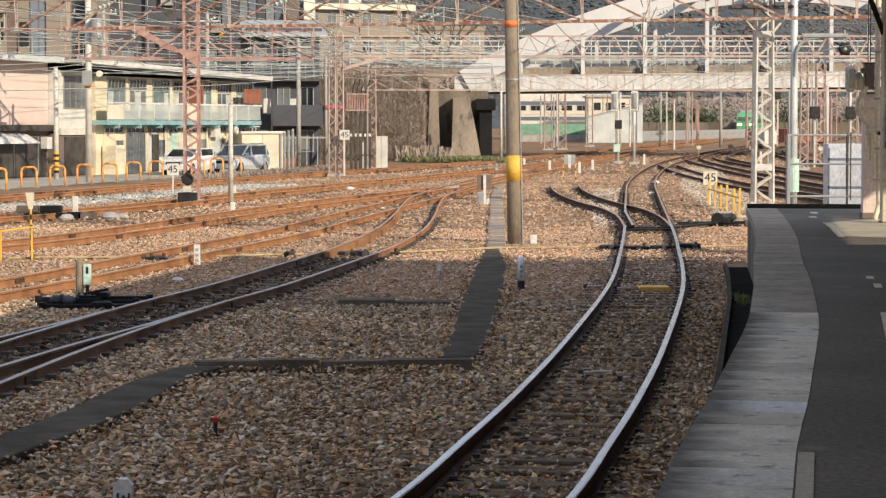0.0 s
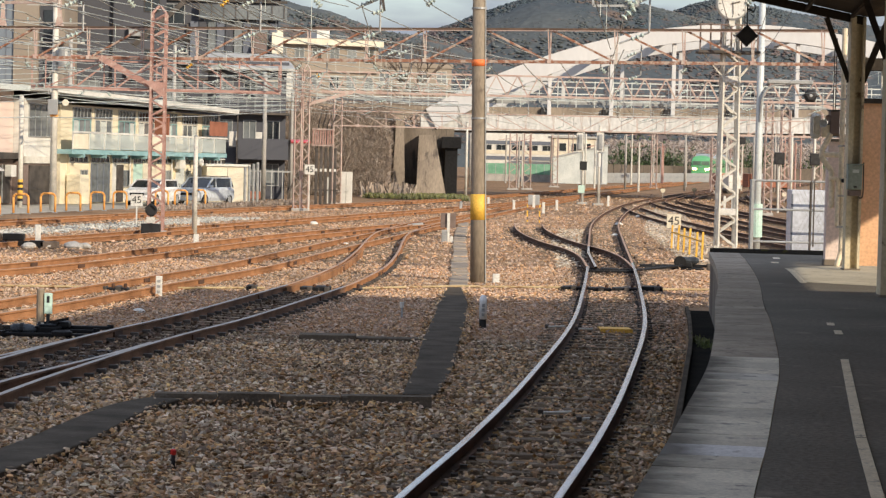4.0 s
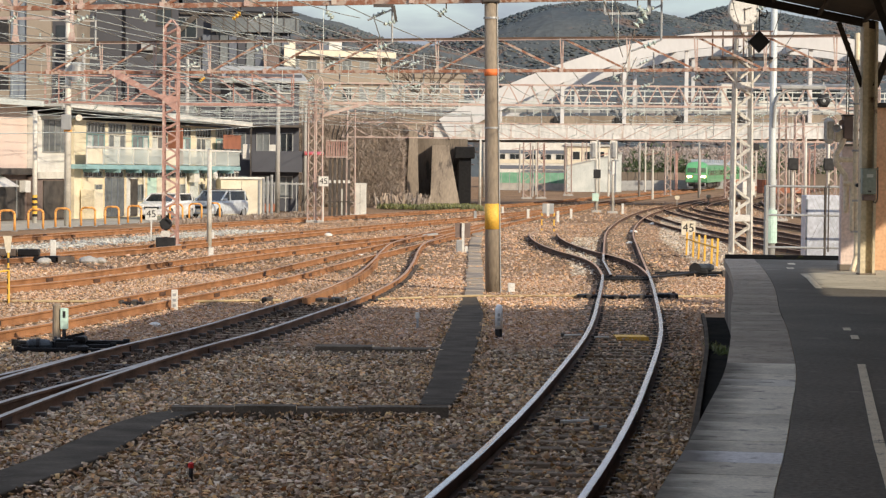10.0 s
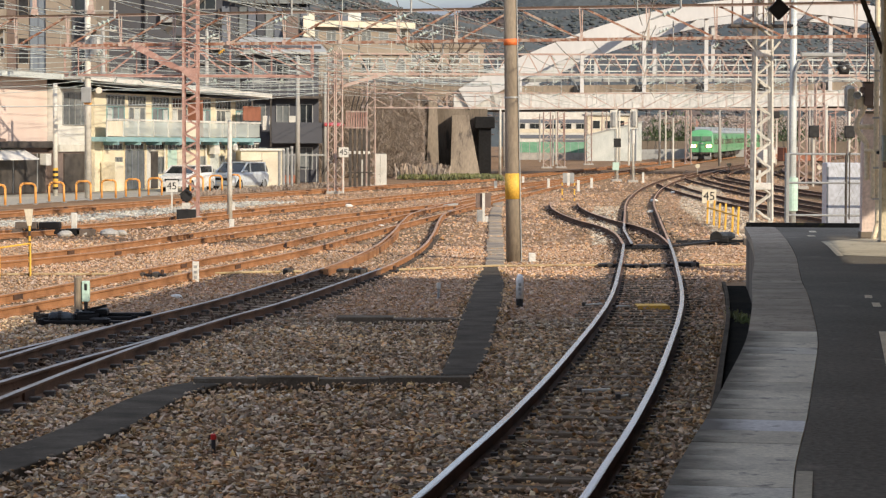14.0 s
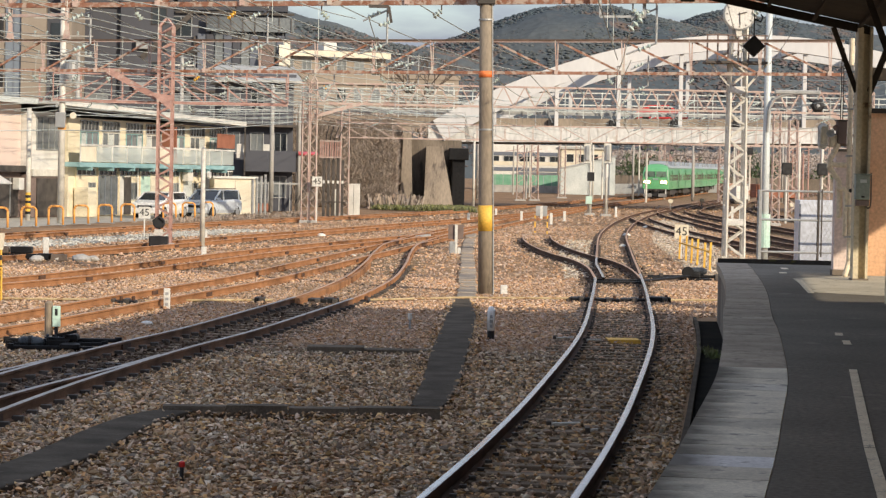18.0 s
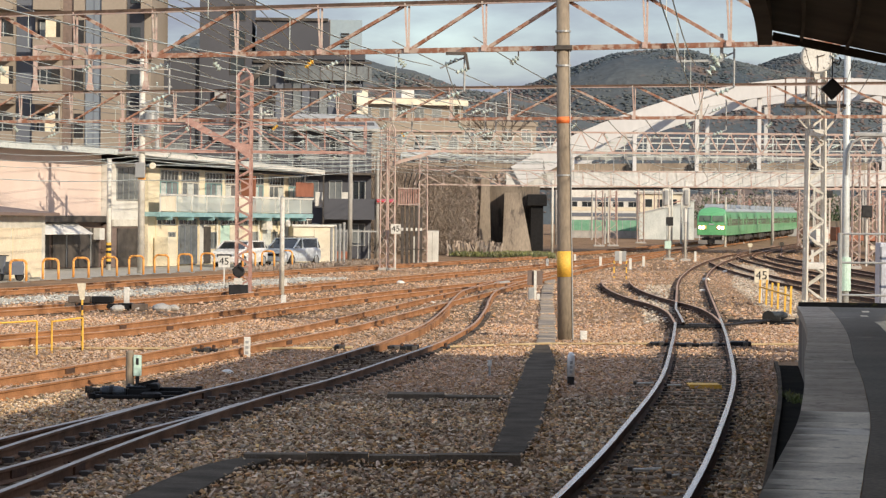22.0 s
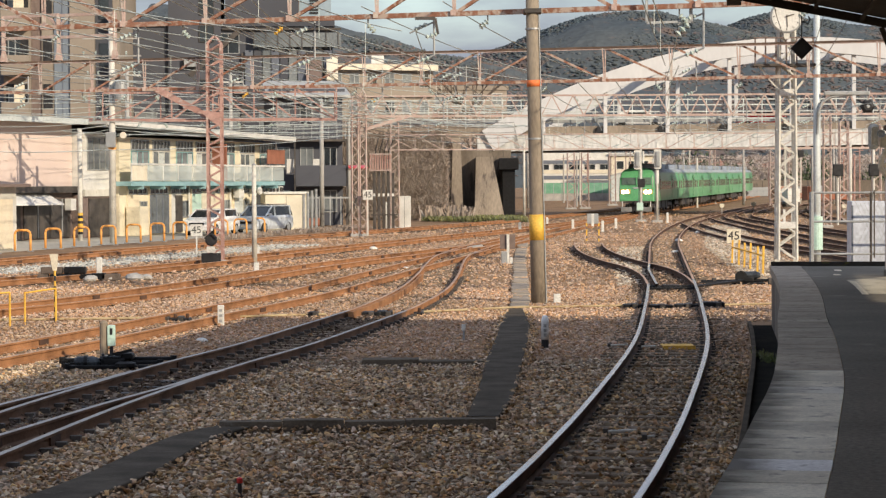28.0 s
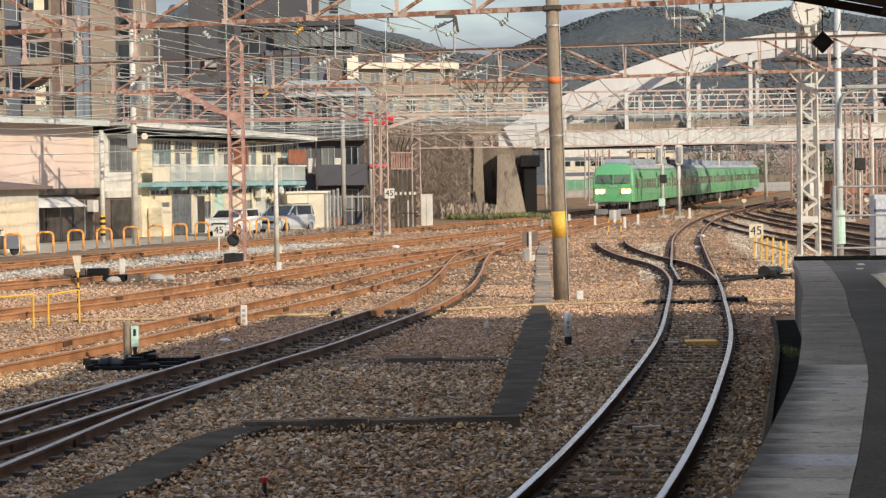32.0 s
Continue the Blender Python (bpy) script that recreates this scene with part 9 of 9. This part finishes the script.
    part("meter_box", box(B(), -0.14, -0.02, -0.08, 0.02, 0.0, 0.2, 0.01), CREAM_COLUMN, s)
    part("box", box(B(), -0.02, 0.13, -0.12, 0.1, 0.05, 0.42, 0.015), BLD_BROWN, s)
    part("box_lid", box(B(), -0.035, 0.145, -0.13, 0.11, 0.42, 0.445), STEEL_DARK, s)
    part("bracket", bar(B(), (-0.2, 0.05, 0.2), (0.4, 0.05, 0.2), 0.04), STEEL_DARK, s)
    part("aerial", bar(B(), (0.04, 0, 0.44), (0.04, 0, 1.6), 0.018, n=6), STEEL_DARK, s)
    part("aerial", bar(B(), (0.075, 0, 0.44), (0.075, 0, 1.6), 0.018, n=6), STEEL_DARK, s)
    # black diamond sign under the canopy
    d = thing("hanging_sign", 5.27, 38.2, 4.55, label="black diamond-shaped sign hanging from the canopy", category="sign")
    part("plate", box(B(), -0.125, 0.125, -0.05, 0.05, -0.125, 0.125, 0.01), BLACK, d).matrix_basis = pose(0, 0, 0, 0, 45, 0)
    part("hanger", bar(B(), (0, 0, 0.15), (0, 0, 0.50), 0.022, n=6), BLACK, d)
    part("ring", bar(bar(bar(B(), (0, 0, 0.42), (0.1, 0, 0.38), 0.018), (0.1, 0, 0.38), (0.13, 0, 0.46), 0.018), (0.13, 0, 0.46), (0.1, 0, 0.5), 0.018), BLACK, d)
    h = thing("hanging_lamp", 13.15, 79.8, 4.93, label="black hexagonal lamp at the end of the pole arm", category="lamp")
    part("case", lathe(B(), [(0.1, 0.18), (0.22, 0.1), (0.24, -0.08), (0.14, -0.14)], (0, 0, 0), 6, "Y"), BLACK, h)
    part("lens", lathe(B(), [(0.06, -0.14), (0.04, -0.16)], (0, 0, 0), 10, "Y"), STEEL_GREY, h)
    part("stem", bar(B(), (0, 0, 0.15), (0, 0, 0.62), 0.04), STEEL_GREY, h)
    # unseen block under and behind the canopy, added to keep the sun off
    st = thing("station_house", 0, 0, 0, label="unseen peach block added to shade the platform and the track", category="building", kind="structure")
    row, heads = curve_through([p for p in EDGE if p[1] < 40], 1.0)
    pick = [(p, h) for p, h in zip(row, heads) if p.y < 21]
    bm = B()
    inner = [[bm.verts.new((*(p + Vector((h.y, -h.x)) * o), z)) for o, z in ((3.05, PLAT), (3.05, 4.8), (9.5, 5.3), (9.5, PLAT))] for p, h in pick]
    for a, b2 in zip(inner, inner[1:]):
        for j in range(4):
            bm.faces.new((a[j], b2[j], b2[(j + 1) % 4], a[(j + 1) % 4]))
    bm.faces.new(inner[-1]), bm.faces.new(inner[0][::-1])
    bmesh.ops.recalc_face_normals(bm, faces=bm.faces[:])
    part("wall", bm, PEACH, st)
    kiosk = thing("platform_kiosk", 7.37, 39.72, PLAT, label="peach plastered end wall of a platform building", category="building", kind="structure")
    part("wall", box(B(), -0.05, 5.5, 0.0, 0.3, 0.0, 2.66), PEACH, kiosk)
    part("sill", box(B(), -0.05, 5.5, -0.05, 0.3, 2.66, 2.74), CANOPY_DARK, kiosk)
    part("lintel", box(B(), -0.05, 5.5, -0.05, 0.3, 3.2, 3.4), CANOPY_DARK, kiosk)
    tube = part("tube_lamp", box(B(), 0.25, 0.37, -6.0, -4.6, 3.42, 3.5, 0.02), LAMP_TUBE, kiosk)
    part("lamp_tray", box(B(), 0.2, 0.42, -6.1, -4.5, 3.5, 3.58), CREAM_COLUMN, tube)
    for i in range(8):
        part("window_bar", bar(B(), (0.02 + 0.35 * i, 0.1, 2.74), (0.02 + 0.35 * i, 0.1, 3.2), 0.03), WHITE, kiosk)
    # station hall behind the camera
    hall = thing("station_hall", 0, -34, 0, label="station hall that closes the tracks behind", category="building", kind="structure")
    part("wall", box(B(), -40, 30, -8, 0, 5.5, 10), BLD_BEIGE, hall)
    for x in (-38, -28, -19, -11, 4, 16, 28):
        part("pier", box(B(), x - 0.6, x + 0.6, -7, -1, -0.2, 5.5), CONCRETE, hall)


# ---------------------------------------------------------------- distance below the bridge, embankment
def build_distance():
    w = thing("white_terminal", 9.3, 332, 0.5, label="long white building with cream and blue stripes", category="building")
    part("wall", box(B(), 0, 13.5, 0, 12, 0, 6.2), WHITE, w)
    for i, (z, m) in enumerate(((1.3, CREAM), (2.6, BLD_BLUE), (3.4, CREAM), (4.7, BLD_BLUE))):
        part("stripe", box(B(), 0, 13.5, -0.06, 0, z, z + 0.5), m, w)
    for i in range(6):
        window(w, 0.6 + 2.1 * i, 2.0 + 2.1 * i, 3.95, 4.6, 0.0, STEEL_GREY, 2)
    c = thing("cream_house", 19, 318, 0.5, label="cream house with small dark windows", category="house")
    part("wall", box(B(), 0, 5.5, 0, 8, 0, 5.6), CREAM, c)
    part("roof", box(B(), -0.3, 5.8, -0.3, 8.3, 5.6, 5.85), SHEET_ROOF, c)
    for i in range(3):
        window(c, 0.7 + 1.6 * i, 1.6 + 1.6 * i, 3.9, 4.9, 0.0, WHITE, 1)
    g = thing("gable_shed", 17.3, 290, 0.35, label="pale shed with a single sloping roof", category="shed")
    part("wall", prism(B(), [(0, 0), (6.5, 0), (6.5, 4.6), (0, 3.0)], 0, 6), PANEL_CLEAR, g).matrix_basis = pose(0, 0, 0, 0, 0, 0) @ Matrix(((0, 1, 0, 0), (1, 0, 0, 0), (0, 0, 1, 0), (0, 0, 0, 1)))
    part("roof_edge", bar(B(), (-0.2, -0.05, 3.05), (6.7, -0.05, 4.72), 0.16), STEEL_GREY, g)
    f = thing("green_fence", 8.8, 300, 0.4, label="long green mesh fence along the yard", category="fence")
    for i in range(13):
        part("panel", box(B(), i * 1.0 + 0.03, i * 1.0 + 0.97, -0.02, 0.02, 0.9, 2.2), GREEN_FENCE, f)
        part("post", box(B(), i * 1.0 - 0.03, i * 1.0 + 0.03, -0.04, 0.04, 0, 2.3), STEEL_GREY, f)
    part("base_wall", box(B(), 0, 13, 0, 0.2, 0, 0.9), CONCRETE, f)
    r = thing("retaining_wall", 24, 402, 0.6, label="long pale concrete retaining wall", category="wall", kind="structure")
    for i in range(14):
        part("panel", box(B(), i * 5.0, i * 5.0 + 4.95, 0, 0.5, -0.5, 2.3), CONC_OLD, r)
    for i in range(24):
        fn = thing("grey_fence_panel", 23.6 + i * 1.3, 300 + i * 3.0, grade(300 + 3 * i) - 0.15, label="grey slatted fence panel beside the line", category="fence", group="grey fence panels")
        part("panel", box(B(), -0.6, 0.6, -0.03, 0.03, 0.05, 1.3), STEEL_GREY, fn)
        part("post", box(B(), -0.66, -0.6, -0.05, 0.05, 0, 1.45), STEEL_DARK, fn)
    # machines and wagons of the yard
    for x, y, l, h, m, nm in ((34.5, 262, 3.2, 1.1, RED_RUST, "rusty"), (36.3, 244, 5.0, 1.2, BROWN_WOOD, "brown"), (30, 225, 1.2, 1.1, WHITE, "white")):
        k = thing("maintenance_wagon", x, y, grade(y), 12, "low " + nm + " maintenance wagon on the far tracks", "wagon", "wagons")
        part("bed", box(B(), -l / 2, l / 2, -0.9, 0.9, 0.45, 0.45 + h * 0.5, 0.04), m, k)
        part("cab", box(B(), -l / 2, -l / 2 + 1.2, -0.85, 0.85, 0.45 + h * 0.5, 0.6 + h, 0.05), m, k)
        for i in (-1, 1):
            part("wheelset", lathe(B(), [(0.3, -0.6), (0.3, 0.6)], (i * l * 0.32, 0, 0.3), 12, "Y"), STEEL_DARK, k)
    for x, y in ((20.6, 196), (24.2, 205), (26.5, 196), (29.5, 190)):
        k = thing("point_lamp", x, y, -0.17 + grade(y), label="small cream point indicator on a short stem", category="signal", group="point indicators")
        part("head", prism(B(), [(-0.17, 0.62), (-0.2, 0.78), (-0.12, 0.86), (0.12, 0.86), (0.2, 0.78), (0.17, 0.62), (0.08, 0.54), (-0.08, 0.54)], -0.1, 0.1), CREAM, k).matrix_basis = pose(0, 0, 0, 0, 0, 90)
        part("stem", bar(B(), (0, 0.03, 0), (0, 0.03, 0.6), 0.06), CONCRETE, k)
    # embankment that carries the road to the bridge
    bm = B()
    xs = [-90, -70, -50, -35, -25, -18, -12, -8, -5, -3.0, -1.5]
    rows = []
    for v, (y, z) in enumerate(((196, -0.6), (199, 0.6), (203, 2.6), (206.5, 5.2), (208.8, 7.0), (232, 7.3))):
        rows.append([bm.verts.new((x, y + 1.5 * noise.noise(Vector((x * 0.2, v, 0))) + (0.25 * max(0, -x - 12)), z + 0.5 * noise.noise(Vector((x * 0.3, v * 0.7, 3))))) for x in xs])
    for a, b in zip(rows, rows[1:]):
        for i in range(len(xs) - 1):
            bm.faces.new((a[i], a[i + 1], b[i + 1], b[i]))
    tagged(part("embankment", bm, SCRUB), "brown overgrown road embankment", "embankment", kind="structure").matrix_basis = NEARER


def tufts(name, n, place, size, material, label, seed, blades=5, spread=0.6, kind="stuff", thin=0.09):
    """Thin blades in tufts, joined: dry grass, twigs, small leaves."""
    rng = np.random.default_rng(seed)
    base = place(rng, n)
    n = len(base)
    m = n * blades
    root = np.repeat(base, blades, axis=0) + np.c_[rng.normal(0, size * 0.25, (m, 2)), np.zeros(m)]
    way = np.c_[rng.normal(0, spread, (m, 2)), rng.uniform(0.6, 1.2, m)]
    way /= np.linalg.norm(way, axis=1)[:, None]
    ln = size * rng.uniform(0.5, 1.3, (m, 1))
    a = rng.uniform(0, 6.283, m)
    side = np.c_[np.cos(a), np.sin(a), 0.2 * np.sin(3 * a)] * size * thin
    v = np.stack([root - side, root + side, root + way * ln + side * 0.7, root + way * ln - side * 0.7], 1)
    me = bpy.data.meshes.new(name)
    me.vertices.add(m * 4)
    me.vertices.foreach_set("co", v.astype(np.float32).ravel())
    me.loops.add(m * 4)
    me.loops.foreach_set("vertex_index", np.arange(m * 4, dtype=np.int32))
    me.polygons.add(m)
    me.polygons.foreach_set("loop_start", np.arange(0, m * 4, 4, dtype=np.int32))
    me.update(calc_edges=True)
    me.materials.append(material)
    return tagged(new(name, me), label, "plants", kind=kind)


def build_plants():
    def bank(rng, n):
        x = rng.uniform(-22, -1.6, n)
        v = rng.uniform(0, 1, n)
        y = 196.5 + 12.6 * v + 0.25 * np.maximum(0, -x - 12)
        z = np.interp(v, [0, 0.17, 0.45, 0.78, 1], [-0.2, 0.9, 3.4, 5.8, 7.1]) - 0.2
        return np.c_[x, y, z]

    tufts("winter_scrub", 30000, bank, 0.5, SCRUB, "tangled brown winter scrub on the embankment", 31, 7, 1.3, thin=0.03).matrix_basis = NEARER

    def verge(rng, n):
        x = rng.uniform(-3.2, 4.5, n)
        return np.c_[x * 0.92, 175 + rng.uniform(-5.5, 5.5, n) - 0.6 * x, np.full(n, -0.13)]

    tufts("green_verge", 2200, verge, 0.32, GRASS, "patch of green and yellow grass below the abutment", 32, 5, 0.5)

    def dry(rng, n):
        x = rng.uniform(-3.6, 0.5, n)
        return np.c_[x * 0.92, 177 + rng.uniform(-4, 4, n), np.full(n, -0.13)]

    tufts("dry_reeds", 70, dry, 0.9, SCRUB, "tall dry yellow reeds", 33, 4, 0.25)

    def lane_edge(rng, n):
        y = rng.uniform(118, 150, n)
        return np.c_[np.interp(y, [118, 150], [-12.2, -6.4]) + rng.normal(0, 0.5, n), y, np.full(n, -0.17)]

    tufts("weeds", 500, lane_edge, 0.22, SCRUB, "low brown weeds along the far track", 34, 5, 0.6)

    def woods(rng, n):
        x = rng.uniform(18, 110, n)
        return np.c_[x, 425 + rng.uniform(0, 40, n), rng.uniform(0.5, 7.2, n) ** 1.0]

    tufts("far_woods", 15000, woods, 0.75, HAZED_WOOD, "brown winter woods behind the yard, paled by haze in their colour", 35, 6, 1.8)

    def greens(rng, n):
        c = rng.integers(0, 4, n)
        return np.c_[np.array([45.0, 60, 38, 74])[c] + rng.normal(0, 2.2, n), 424 + rng.normal(0, 2, n), 2.0 + np.abs(rng.normal(0, 2.0, n))]

    tufts("evergreen_bushes", 900, greens, 0.8, LEAF_GREEN, "dark evergreen bushes among the woods", 36, 6, 0.9)
    def pit_moss(rng, n):
        return np.c_[4.42 + rng.normal(0, 0.05, n), 35.9 + rng.normal(0, 0.5, n), np.full(n, -0.16)]

    tufts("drain_moss", 60, pit_moss, 0.09, GRASS, "small green weeds in the drain", 38, 5, 0.6)
    # bare tree on the slope above the house
    rng = random.Random(4)
    t = thing("bare_tree", 0.2, 262, 6.5, label="bare winter tree with fine branching twigs", category="tree")

    def limb(bm, p, d, l, r, depth):
        q = p + d * l
        bar(bm, p, q, 2 * r, n=5)
        if depth:
            for _ in range(3 if depth > 1 else 4):
                e = (d + Vector((rng.uniform(-1, 1), rng.uniform(-0.6, 0.6), rng.uniform(-0.25, 0.8))) * 0.75).normalized()
                limb(bm, q - d * l * rng.uniform(0, 0.35), e, l * rng.uniform(0.55, 0.8), r * 0.55, depth - 1)

    part("trunk", bar(B(), (0, 0, 0), (0.1, 0, 3.4), 0.4, n=8), BARK, t)
    for i in range(4):
        bm = B()
        limb(bm, Vector((0.1, 0, 2.6 + 0.3 * i)), Vector((rng.uniform(-0.9, 0.9), rng.uniform(-0.4, 0.4), 1)).normalized(), 2.6, 0.12, 4)
        part("branch", bm, BARK, t)


def build_backwoods():
    # ground rise behind the abutment that carries the hillside houses
    bm = B()
    xs = [-60, -40, -25, -15, -8, -2, 0.5, 1.5]
    rows = []
    for v, (y, z) in enumerate(((226, 6.0), (240, 7.5), (258, 9.5), (290, 12), (340, 16))):
        rows.append([bm.verts.new((x, y, z * (1 if x < 0 else 0.05) + 0.6 * noise.noise(Vector((x * 0.2, v, 5))))) for x in xs])
    for a, b in zip(rows, rows[1:]):
        for i in range(len(xs) - 1):
            bm.faces.new((a[i], a[i + 1], b[i + 1], b[i]))
    tagged(part("hillside", bm, SCRUB), "brown scrubby hillside behind the bridge end", "hillside", kind="structure")

    def slope(rng, n):
        x = rng.uniform(-24, 3, n)
        y = rng.uniform(228, 300, n)
        return np.c_[x, y, np.interp(y, [226, 240, 258, 290, 340], [6.0, 7.5, 9.5, 12, 16]) - 0.3]

    tufts("hillside_scrub", 6000, slope, 0.8, SCRUB, "bare brown bushes on the hillside", 41, 6, 1.3)


# ---------------------------------------------------------------- build
build_ground()
build_tracks()
build_platform()
build_canopy()
build_bridge()
build_gantries()
build_masts()
build_houses()
build_blocks()
build_hills()
build_wires()
build_poles()
build_markers()
build_lineside()
build_cars()
build_platform_end()
build_distance()
build_plants()
build_backwoods()
train = build_train()
vehicles = build_road_vehicles()
build_ballast()
motions()
